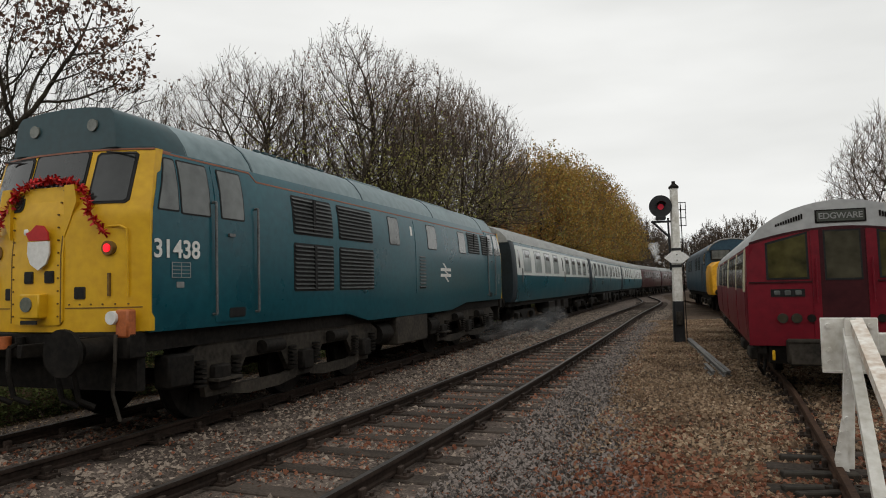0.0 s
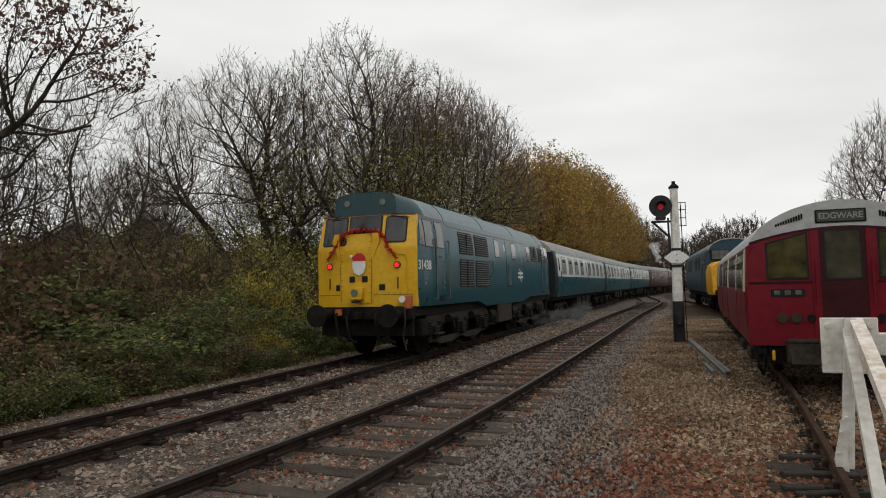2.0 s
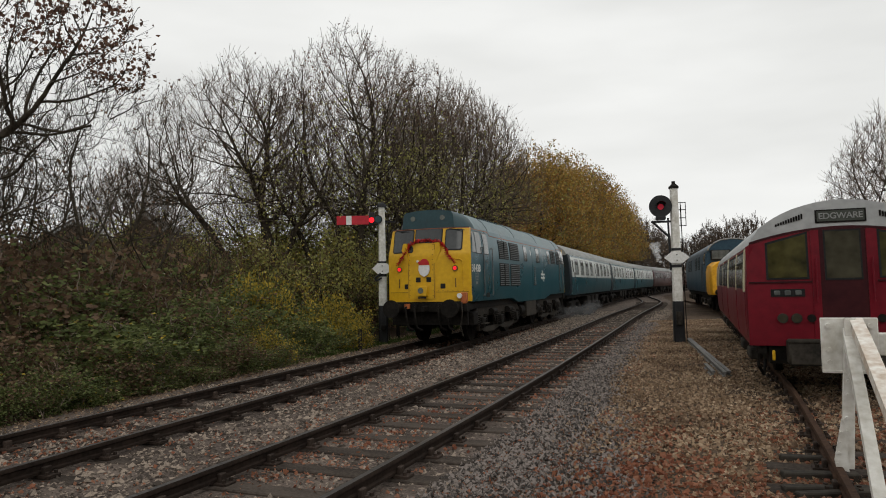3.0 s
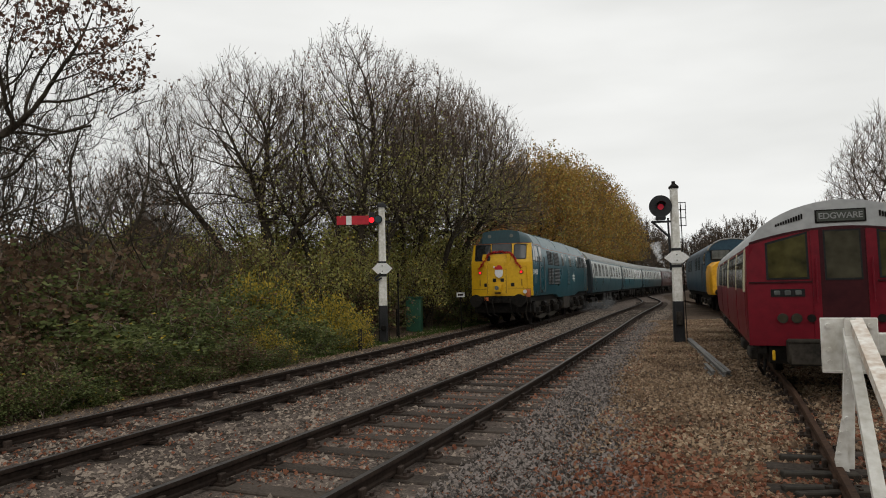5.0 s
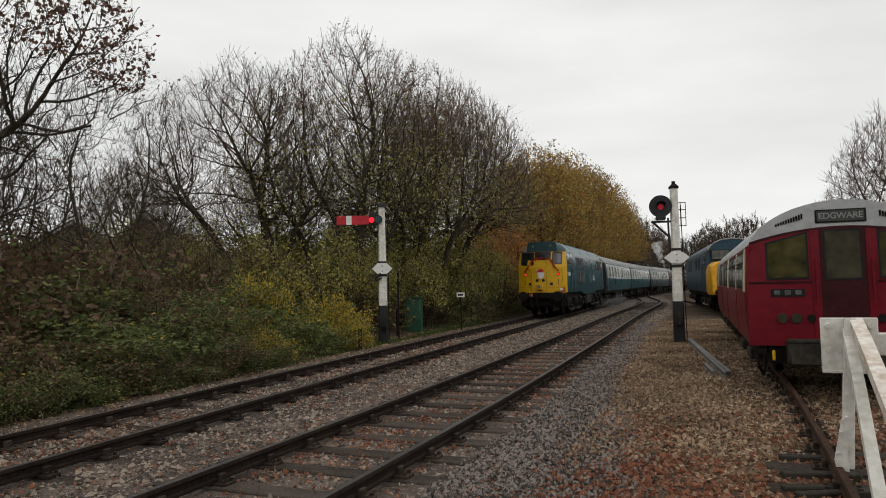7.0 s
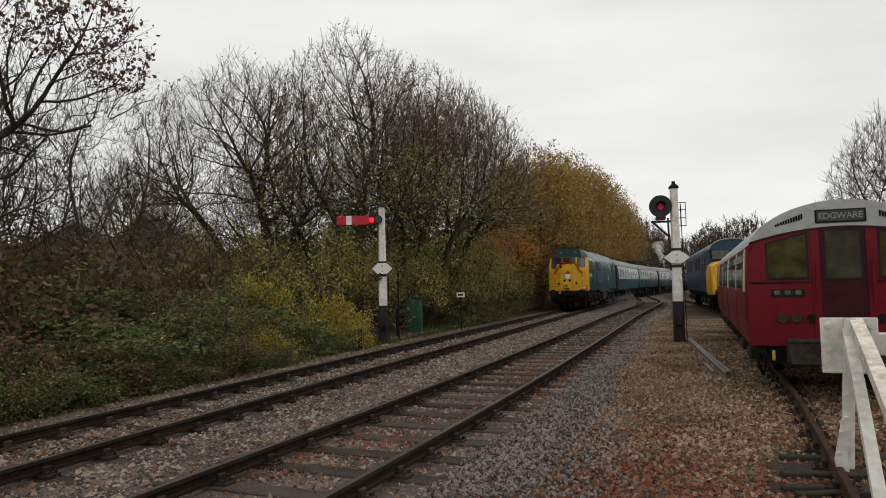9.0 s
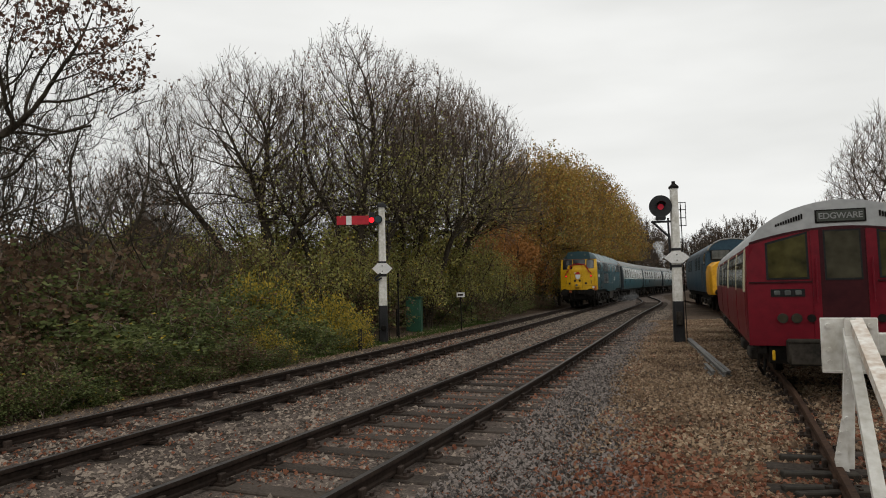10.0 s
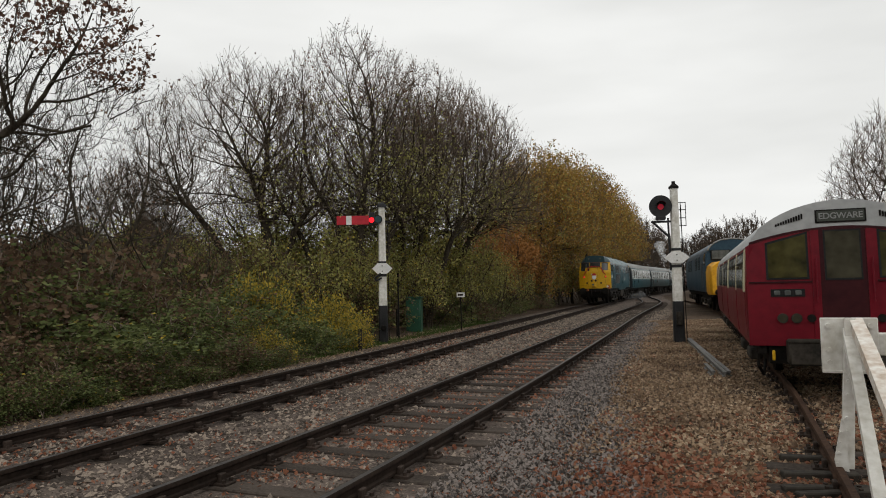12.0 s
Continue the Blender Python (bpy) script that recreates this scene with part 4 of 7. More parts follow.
    for y0, y1, z in ((7.2, 8.6, 0.42), (9.2, 10.1, 0.35), (11.0, 12.4, 0.45)):
        part("battery_box", boxes((0.7, 1.25, y0, y1, z, 0.9), bevel=0.03), GRIME, c)
        part("battery_box", boxes((-1.25, -0.7, y0, y1, z, 0.9), bevel=0.03), GRIME, c)
    part("vacuum_cylinder", rod(bmesh.new(), (0.4, 13.2, 0.7), (0.4, 13.9, 0.7), 0.24, 14), GRIME, c)
    for ctr in (2.95, 17.2):
        bm = bmesh.new()
        for sx in (-1, 1):
            prism(bm, [(ctr - 1.8, 0.5), (ctr - 1.6, 0.62), (ctr - 0.6, 0.62), (ctr - 0.4, 0.42), (ctr + 0.4, 0.42), (ctr + 0.6, 0.62), (ctr + 1.6, 0.62), (ctr + 1.8, 0.5), (ctr + 1.7, 0.72), (ctr - 1.7, 0.72)], "x", *sorted((sx * 1.0, sx * 1.1)))
        b = part("bogie_frame", bm, GRIME, c)
        for sx in (-1, 1):
            for y in (-1.3, 1.3):
                part("axlebox", boxes((*sorted((sx * 1.02, sx * 1.2)), ctr + y - 0.14, ctr + y + 0.14, 0.33, 0.62), bevel=0.03), GRIME, b)
        for y in (-1.3, 1.3):
            make_wheelset(c, ctr + y, 0.457)
    for y, dy in ((0.05, -1), (20.15, 1)):
        for x in (-0.87, 0.87):
            part("buffer", rod(bmesh.new(), (x, y - dy * 0.15, 1.04), (x, y + dy * 0.02, 1.04), 0.2, 16), GRIME, c)
    MOVERS.append((c, offset, 2.95, 17.2))
    return c


for k, style in enumerate(("grey", "grey", "van", "maroon", "maroon", "maroon")):
    make_coach(16.95 + 20.3 * k, style)

# ---- the red tube train in the siding ----
TUBE_HALF = [(1.30, 0.62), (1.325, 0.8), (1.34, 1.1), (1.34, 1.45), (1.33, 1.75), (1.315, 2.0), (1.295, 2.18)]
TUBE_TOP = [(1.30, 2.17), (1.24, 2.32), (1.10, 2.48), (0.88, 2.63), (0.6, 2.75), (0.3, 2.82), (0.001, 2.845)]


def make_tube():
    o, h, r = plan(cx, 10.2)
    far = Vector((float(cx(24.6)), 24.6, 0))
    d = (far - o).normalized()
    t = thing("tube_train_car", "red tube train car with a grey domed roof", "train car", m=pose(o.x + 0.02, o.y, 0, 0, 0, -math.degrees(math.atan2(d.x, d.y))))
    st = ((0.09, 0.985), (0.14, 0.997), (0.35, 1.0), (15.6, 1.0), (15.95, 0.98))
    shell("body_shell", TUBE_HALF, 0, 16, TUBE_RED, t, "red painted body", stations=st)
    bm = bmesh.new()
    rings = []
    for y, k, dz in ((0.14, 0.985, -0.02), (0.2, 0.995, -0.005), (0.6, 1.0, 0), (15.4, 1, 0), (15.98, 0.96, -0.04)):
        rings.append([(-x * k, y, z + dz) for x, z in TUBE_TOP] + [(x * k, y, z + dz) for x, z in TUBE_TOP[::-1]])
    loft(bm, rings, closed=True)
    roof = part("roof", bm, TUBE_ROOF, t, "pale grey roof")
    # Front: lower red sheet with a domed top edge, then the grey brow.
    red_top = lambda x: 2.43 - 0.165 * (x / 1.16) ** 2

    def bow(x, z):
        return 0.07 * (abs(x) / 1.2) ** 2.5 - 0.0 + max(z - 1.62, 0) * 0.07

    def fplate(name, x0, x1, lo, hi, material, out, parent=t, label="", n=9):
        bm = bmesh.new()
        cols = []
        for i in range(n):
            x = x0 + (x1 - x0) * i / (n - 1)
            za, zb = (lo(x) if callable(lo) else lo), (hi(x) if callable(hi) else hi)
            cols.append([(x, z) for z in np.linspace(za, zb, 5)])
        a = [[bm.verts.new((x, bow(x, z) - out, z)) for x, z in c] for c in cols]
        b = [[bm.verts.new((x, bow(x, z) + 0.05, z)) for x, z in c] for c in cols]
        for g in (a, b):
            for c0, c1 in zip(g, g[1:]):
                for j in range(4):
                    bm.faces.new((c0[j], c0[j + 1], c1[j + 1], c1[j]))
        rim = lambda g: g[0][:] + [c[-1] for c in g[1:]] + g[-1][-2::-1] + [c[0] for c in g[-2:0:-1]]
        ra, rb = rim(a), rim(b)
        for i in range(len(ra)):
            j = (i + 1) % len(ra)
            bm.faces.new((ra[i], ra[j], rb[j], rb[i]))
        return part(name, bm, material, parent, label)

    edge = lambda x: float(np.interp(abs(x), [c[0] for c in TUBE_TOP[::-1]], [c[1] for c in TUBE_TOP[::-1]])) - 0.004
    fplate("front_sheet", -1.325, 1.325, 0.63, lambda x: min(red_top(x), edge(x)), TUBE_RED, 0.02, n=17)
    brow = fplate("roof_brow", -1.285, 1.285, lambda x: min(red_top(x) + 0.004, edge(x) - 0.02), edge, TUBE_ROOF, 0.018, label="grey brow over the cab", n=17)
    fplate("brow_beading", -1.27, 1.27, lambda x: red_top(x) - 0.03, lambda x: red_top(x) + 0.006, TUBE_DOOR, 0.03, n=17)
    blind = fplate("destination_box", -0.34, 0.34, 2.49, 2.69, GRIME, 0.03, label="dark destination box")
    sign = fplate("destination_blind", -0.315, 0.315, 2.51, 2.67, SIGN_GREY, 0.036, blind)
    words("lettering", "EDGWARE", 0.128, Matrix.Translation((0, bow(0, 2.59) - 0.04, 2.588)) @ Matrix.Rotation(radians(90), 4, "X"), COACH_ROOF, blind, 0.002, 0.95)
    for sx in (-1, 1):
        v = bmesh.new()
        for k in range(11):
            x = sx * (0.52 + 0.036 * k)
            zc = 2.60 - 0.0105 * k
            box(v, x - 0.012, x + 0.012, bow(x, zc) - 0.03, bow(x, zc) + 0.01, zc - 0.04 + 0.001 * k, zc + 0.045 - 0.004 * k)
        g = part("brow_ventilator", v, GRIME, t, "row of dark ventilation slots")
        f = fplate("cab_window_frame", *sorted((sx * 0.46, sx * 1.05)), 1.64, lambda x: 2.37 - 0.26 * (abs(x) - 0.46), RUBBER, 0.026)
        fplate("cab_window", *sorted((sx * 0.49, sx * 1.02)), 1.67, lambda x: 2.335 - 0.26 * (abs(x) - 0.46), GLASS_TUBE, 0.031, f)
        fplate("pillar", *sorted((sx * 0.31, sx * 0.42)), 0.66, 2.38, TUBE_RED, 0.035)
        part("pillar_handle", rods([(sx * 0.37, bow(0.4, 1.5) - 0.08, 1.28), (sx * 0.37, bow(0.4, 1.9) - 0.08, 1.95)], 0.012), TUBE_RED, t)
        m = fplate("marker_light_box", *sorted((sx * 0.53, sx * 1.0)), 1.38, 1.495, RUBBER, 0.03)
        for k in range(3):
            x = sx * (0.62 + 0.145 * k)
            part("marker_lens", boxes((x - 0.045, x + 0.045, bow(x, 1.4) - 0.04, bow(x, 1.4) - 0.01, 1.4, 1.475), bevel=0.01), GLASS_PALE, m)
        for k, x in enumerate((0.85, 0.66, 0.46)):
            x *= sx
            rim = part("headlamp", rod(bmesh.new(), (x, bow(x, 1.05) - 0.055, 1.05), (x, bow(x, 1.05), 1.05), 0.075 if k < 2 else 0.06, 18), GRIME_LIGHT if k < 2 else GRIME, t)
            if k < 2:
                part("headlamp_lens", rod(bmesh.new(), (x, bow(x, 1.05) - 0.062, 1.05), (x, bow(x, 1.05) - 0.05, 1.05), 0.055, 18), GLASS_TUBE2, rim)
        fplate("belt_moulding", *sorted((sx * 0.43, sx * 1.3)), 1.59, 1.615, TUBE_DOOR, 0.032)
    door = fplate("front_door", -0.31, 0.31, 0.66, 2.41, TUBE_DOOR, 0.012 + 0.014, label="dark brown gangway door")
    fplate("door_window_frame", -0.25, 0.25, 1.62, 2.38, RUBBER, 0.030, door)
    fplate("door_window", -0.225, 0.225, 1.65, 2.355, GLASS_TUBE2, 0.034, door)
    # Sides.
    for sx in (-1, 1):
        side_panel("cab_side_door", TUBE_HALF, sx, 0.45, 1.15, 0.72, 1.44, TUBE_RED, 0.006, t, bevel=0.03)
        for ya, yb in ((0.36, 0.72), (2.86, 2.96), (6.1, 6.6), (9.6, 9.75), (13.0, 13.6), (15.2, 15.7)):
            side_panel("window_pillar", TUBE_HALF, sx, ya, yb, 1.46, 2.15, CREAM, 0.016, t, "cream window pillar", bevel=0.02)
        y = 0.8
        for k, (w, pane_count) in enumerate(((2.0, 2), (1.3, 1), (2.6, 3), (1.3, 1), (2.0, 2), (1.3, 1), (2.0, 2))):
            for j in range(pane_count):
                a, b = y + j * w / pane_count, y + (j + 1) * w / pane_count
                f = side_panel("saloon_window", TUBE_HALF, sx, a + 0.04, b - 0.04, 1.5, 2.12, RUBBER, 0.008, t, bevel=0.05)
                side_panel("pane", TUBE_HALF, sx, a + 0.08, b - 0.08, 1.54, 1.92, GLASS_TUBE, 0.012, f, bevel=0.03)
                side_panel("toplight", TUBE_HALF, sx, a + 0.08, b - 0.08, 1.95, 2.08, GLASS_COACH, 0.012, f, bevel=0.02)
            if pane_count == 1:
                side_panel("sliding_door", TUBE_HALF, sx, y, y + w, 0.7, 1.45, TUBE_RED, 0.010, t, bevel=0.02)
            y += w + 0.12
        part("sole_bar", boxes((*sorted((sx * 1.08, sx * 1.2)), 0.1, 15.9, 0.5, 0.625)), GRIME, t)
        for y in (2.2, 4.2, 11.8, 13.8):
            part("shoe_gear", boxes((*sorted((sx * 1.0, sx * 1.22)), y - 0.35, y + 0.35, 0.22, 0.42), bevel=0.03), GRIME_LIGHT, t)
        part("lifting_strap", rods([(sx * 1.18, 0.2, 0.62), (sx * 1.2, 0.25, 0.3), (sx * 1.1, 0.6, 0.12), (sx * 1.02, 1.2, 0.3)], 0.025), GRIME, t)
    cp = part("coupler_box", boxes((-0.82, 0.82, -0.32, 0.06, 0.36, 0.74), bevel=0.03), GRIME_LIGHT, t, "dusty dark coupler housing")
    part("coupler_plate", boxes((-0.84, 0.84, -0.34, -0.30, 0.70, 0.75), bevel=0.01), GRIME_LIGHT, cp)
    part("yellow_cock", boxes((-1.02, -0.98, -0.05, 0.02, 0.41, 0.56), bevel=0.008), WARN_YELLOW, t, "yellow painted cock handle")
    part("underframe", boxes((-1.05, 1.05, 0.1, 15.9, 0.35, 0.62)), GRIME, t)
    for y in (2.2, 4.2, 11.8, 13.8):
        bm = bmesh.new()
        rod(bm, (-0.8, y, 0.45), (0.8, y, 0.45), 0.08, 10)
        for sx in (-1, 1):
            rod(bm, (sx * 0.69, y, 0.44), (sx * 0.8, y, 0.44), 0.44, 26)
        part("wheelset", bm, GRIME, t)
    return t


make_tube()

# ---- the second diesel, parked beyond the tube train ----
PEAK_HALF = [(1.28, 1.02), (1.34, 1.25), (1.35, 1.7), (1.35, 2.9), (1.29, 3.15), (1.2, 3.3)]
PEAK_TOP = [(1.205, 3.29), (1.1, 3.47), (0.88, 3.67), (0.55, 3.82), (0.001, 3.88)]


def make_peak():
    o, h, r = plan(cx, 34.6)
    e = Vector((float(cx(53.0)), 53.0, 0))
    d = (e - o).normalized()
    t = thing("parked_diesel_locomotive", "parked blue diesel locomotive with a yellow nose", "locomotive", m=pose(o.x, o.y, 0, 0, 0, -math.degrees(math.atan2(d.x, d.y))))
    shell("body_shell", PEAK_HALF, 1.6, 19.0, PEAK_BLUE, t, ends=0.03)
    bm = bmesh.new()
    rings = []
    for y, k, dz in ((1.5, 0.98, -0.03), (1.9, 1, 0), (18.6, 1, 0), (19.1, 0.98, -0.03)):
        rings.append([(-x * k, y, z + dz) for x, z in PEAK_TOP] + [(x * k, y, z + dz) for x, z in PEAK_TOP[::-1]])
    loft(bm, rings, closed=True)
    part("roof", bm, PEAK_BLUE, t)
    bm = bmesh.new()
    arch = [(-1.2, 3.27), (-1.1, 3.45), (-0.88, 3.65), (-0.55, 3.81), (0, 3.87), (0.55, 3.81), (0.88, 3.65), (1.1, 3.45), (1.2, 3.27)]
    for (xa, za), (xb, zb) in zip(arch, arch[1:]):
        rod(bm, (xa, 1.5, za), (xb, 1.5, zb), 0.035, 6)
    part("roof_edge", bm, COACH_ROOF, t, "pale roof edge")
    bm = bmesh.new()
    nose = [(1.22, 0.92), (1.28, 1.1), (1.29, 2.1), (1.22, 2.42), (0.98, 2.60), (0.5, 2.67), (0.001, 2.69)]
    rings = []
    for y, k, dz in ((0.0, 0.90, -0.06), (0.12, 0.96, -0.02), (0.45, 1.0, 0), (1.62, 1.03, 0.03)):
        rings.append([(-x * k, y, 1.0 + (z - 1.0) * (1 + dz * 0.5)) for x, z in nose] + [(x * k, y, 1.0 + (z - 1.0) * (1 + dz * 0.5)) for x, z in nose[::-1]])
    loft(bm, rings, closed=True)
    part("nose", bm, PEAK_YELLOW, t, "yellow painted nose")
    for x0, x1 in ((-1.05, -0.08), (0.08, 1.05)):
        f = part("windscreen_frame", boxes((x0, x1, 1.5, 1.6, 2.74, 3.3), bevel=0.02), RUBBER, t)
        part("windscreen", boxes((x0 + 0.05, x1 - 0.05, 1.49, 1.56, 2.79, 3.25), bevel=0.015), GLASS_PALE, f)
    for sx in (-1, 1):
        f = side_panel("cab_window_frame", PEAK_HALF, sx, 1.75, 2.6, 2.5, 3.15, RUBBER, 0.004, t, bevel=0.05)
        side_panel("cab_window", PEAK_HALF, sx, 1.8, 2.55, 2.55, 3.1, GLASS_PALE, 0.008, f, bevel=0.04)
        side_panel("cab_door", PEAK_HALF, sx, 2.9, 3.5, 1.1, 3.2, PEAK_BLUE, 0.006, t)
        for y in (5.2, 7.4, 12.2, 14.4):
            g = side_panel("louvre_grille", PEAK_HALF, sx, y, y + 1.5, 2.3, 3.05, RUBBER, 0.005, t, bevel=0.03)
            for k in range(7):
                z = 2.38 + 0.1 * k
                part("slat", boxes((*sorted((sx * (half_at(PEAK_HALF, z) + 0.002), sx * (half_at(PEAK_HALF, z) + 0.022))), y + 0.04, y + 1.46, z - 0.015, z + 0.02)), PANEL_TEAL, g)
        for y in (2.82, 3.58):
            part("grab_rail", rods([(sx * 1.39, y, 1.3), (sx * 1.39, y, 2.6)], 0.018), STEEL, t)
        for x in (0.87,):
            part("buffer", rod(bmesh.new(), (sx * x, 0.1, 1.04), (sx * x, -0.45, 1.04), 0.18, 16), GRIME, t)
    part("underframe", boxes((-1.15, 1.15, 0.1, 19.0, 0.8, 1.04)), GRIME, t)
    for c in (4.2, 15.4):
        for sx in (-1, 1):
            b = part("bogie_frame", boxes((*sorted((sx * 1.0, sx * 1.12)), c - 2.8, c + 2.8, 0.55, 0.8), bevel=0.03), GRIME, t)
            for y in (-2.2, 0, 2.2):
                part("axlebox", boxes((*sorted((sx * 1.05, sx * 1.25)), c + y - 0.16, c + y + 0.16, 0.36, 0.66), bevel=0.03), GRIME_LIGHT, b)
        for y in (-2.2, 0, 2.2):
            bm = bmesh.new()
            for sx in (-1, 1):
                rod(bm, (sx * 0.69, c + y, 0.56), (sx * 0.82, c + y, 0.56), 0.56, 26)
            rod(bm, (-0.8, c + y, 0.56), (0.8, c + y, 0.56), 0.08, 8)
            part("wheelset", bm, GRIME, t)
    return t


make_peak()

# ---- signals ----


def tapered_post(bm, w0, w1, z0, z1):
    k = 0.7
    ring = lambda w, z: [(-w, -w * k, z), (-w * k, -w, z), (w * k, -w, z), (w, -w * k, z), (w, w * k, z), (w * k, w, z), (-w * k, w, z), (-w, w * k, z)]
    return loft(bm, [ring(w0, z0), ring(w1, z1)], closed=True)


def diamond(parent, z, y, w, h):
    bm = bmesh.new()
    prism(bm, [(-w, z), (-w * 0.45, z + h), (w * 0.45, z + h), (w, z), (w * 0.45, z - h), (-w * 0.45, z - h)], "y", y - 0.03, y)
    d = part("diamond_sign", bm, WHITE_PAINT, parent, "white lozenge plate")
    for dz in (-0.5, 0.5):
        part("bolt", rod(bmesh.new(), (0, y - 0.045, z + dz * h), (0, y - 0.03, z + dz * h), 0.02, 8), GRIME, d)
    return d


def make_colour_light():
    s = thing("colour_light_signal", "white and black post with a round red colour-light signal", "railway signal", m=pose(7.09, 20.73, -0.21, 0, 0, -12))
    part("post_foot", tapered_post(bmesh.new(), 0.165, 0.15, -0.1, 1.26), BLACK_PAINT, s, "black painted foot")
    part("post", tapered_post(bmesh.new(), 0.145, 0.108, 1.26, 4.72), OLD_WHITE, s, "flaking white post")
    part("band", tapered_post(bmesh.new(), 0.139, 0.138, 2.28, 2.37), BLACK_PAINT, s)
    part("band", tapered_post(bmesh.new(), 0.134, 0.133, 2.79, 2.87), BLACK_PAINT, s)
    diamond(s, 2.58, -0.145, 0.37, 0.165)
    bm = tapered_post(bmesh.new(), 0.14, 0.14, 4.70, 4.76)
    tapered_post(bm, 0.13, 0.06, 4.76, 4.84)
    rod(bm, (0, 0, 4.84), (0, 0, 4.92), 0.055, 10)
    part("finial", bm, GRIME, s, "dark metal cap")
    part("relay_box", boxes((-0.09, 0.09, -0.26, -0.18, 0.55, 0.95), bevel=0.01), GRIME_LIGHT, s)
    head = part("signal_head", rod(bmesh.new(), (-0.42, -0.22, 4.15), (-0.42, -0.14, 4.15), 0.335, 40), BLACK_PAINT, s, "round black backboard")
    bm = bmesh.new()
    for k in range(24):
        a0, a1 = math.radians(20 + 140 * k / 24), math.radians(20 + 140 * (k + 1) / 24)
        bm.faces.new([bm.verts.new((-0.42 + 0.155 * math.cos(a), y, 4.13 + 0.155 * math.sin(a))) for a, y in ((a0, -0.22), (a1, -0.22), (a1, -0.48), (a0, -0.48))])
    part("hood", bm, BLACK_PAINT, head)
    part("housing", rod(bmesh.new(), (-0.42, -0.14, 4.15), (-0.42, 0.2, 4.15), 0.2, 24), BLACK_PAINT, head)
    part("lens", rod(bmesh.new(), (-0.42, -0.235, 4.13), (-0.42, -0.21, 4.13), 0.09, 24), DIM_RED, head, "dim red lens")
    bk = bmesh.new()
    box(bk, -0.56, -0.28, -0.25, 0.1, 3.74, 3.84, 0.01)
    box(bk, -0.7, -0.1, -0.08, 0.04, 3.66, 3.72, 0.01)
    rod(bk, (-0.62, -0.02, 3.66), (-0.16, -0.02, 3.2), 0.035, 8)
    rod(bk, (-0.2, -0.02, 3.8), (-0.17, -0.02, 2.2), 0.03, 8)
    part("bracket", bk, BLACK_PAINT, s)
    ld = bmesh.new()
    for x in (0.19, 0.34):
        rod(ld, (x, 0.12, 3.55), (x, 0.12, 4.28), 0.012, 6)
    for z in (3.56, 3.8, 4.05, 4.27):
        rod(ld, (0.12, 0.12, z), (0.34, 0.12, z), 0.012, 6)
    part("safety_hoop", ld, GRIME, s)
    part("cable", rods([(0.19, 0.05, 4.2), (0.2, 0.05, 3.0), (0.22, 0.08, 1.2), (0.24, 0.1, 0.02)], 0.014, 6), GRIME, s)


def make_semaphore():
    s = thing("semaphore_signal", "white post with a red semaphore arm at danger", "railway signal", m=pose(-2.06, 23.07, -0.22, 0, 0, 2))
    part("post_foot", tapered_post(bmesh.new(), 0.16, 0.145, -0.1, 1.27), BLACK_PAINT, s, "black painted foot")
    part("post", tapered_post(bmesh.new(), 0.14, 0.10, 1.27, 4.62), OLD_WHITE, s, "white painted post")
    part("band", tapered_post(bmesh.new(), 0.135, 0.134, 2.24, 2.33), BLACK_PAINT, s)
    part("band", tapered_post(bmesh.new(), 0.131, 0.13, 2.68, 2.76), BLACK_PAINT, s)
    diamond(s, 2.51, -0.165, 0.34, 0.18)
    bm = tapered_post(bmesh.new(), 0.16, 0.15, 4.60, 4.68)
    tapered_post(bm, 0.14, 0.05, 4.68, 4.76)
    part("finial", bm, BLACK_PAINT, s)
    arm = part("arm", boxes((-1.50, -0.42, -0.22, -0.195, 4.0, 4.30), bevel=0.008), SIGNAL_RED, s, "red semaphore arm")
    part("arm_stripe", boxes((-1.18, -1.0, -0.226, -0.19, 3.998, 4.302)), WHITE_PAINT, arm, "white stripe")
    sp = bmesh.new()
    rod(sp, (-0.33, -0.2, 4.15), (-0.33, -0.16, 4.15), 0.145, 20)
    rod(sp, (-0.12, -0.2, 4.17), (-0.12, -0.16, 4.17), 0.15, 20)
    box(sp, -0.44, -0.02, -0.19, -0.165, 4.05, 4.28, 0.01)
    spec = part("spectacle", sp, BLACK_PAINT, s)
    part("red_lens", rod(bmesh.new(), (-0.33, -0.215, 4.15), (-0.33, -0.19, 4.15), 0.088, 20), RED_LAMP, spec, "lit red lens")
    part("blue_lens", rod(bmesh.new(), (-0.12, -0.21, 4.17), (-0.12, -0.19, 4.17), 0.11, 20), PANEL_TEAL, spec, "dark blue-green lens")
    part("lamp", boxes((-0.42, -0.24, -0.15, 0.12, 4.02, 4.42), bevel=0.02), BLACK_PAINT, s)
    part("lamp_bracket", boxes((-0.45, 0.45, 0.0, 0.06, 4.08, 4.13)), BLACK_PAINT, s)
    part("crank", rods([(-0.05, -0.2, 2.35), (-0.25, -0.2, 2.2), (-0.2, -0.2, 2.1), (-0.02, -0.2, 2.2)], 0.03, 6), BLACK_PAINT, s)
    part("operating_rod", rods([(0.19, 0.0, 0.1), (0.19, 0.0, 4.0)], 0.013, 6), GRIME, s)
    part("counterweight", boxes((-0.06, 0.1, -0.26, -0.19, 0.45, 0.62), bevel=0.02), GRIME, s)


make_colour_light()
make_semaphore()


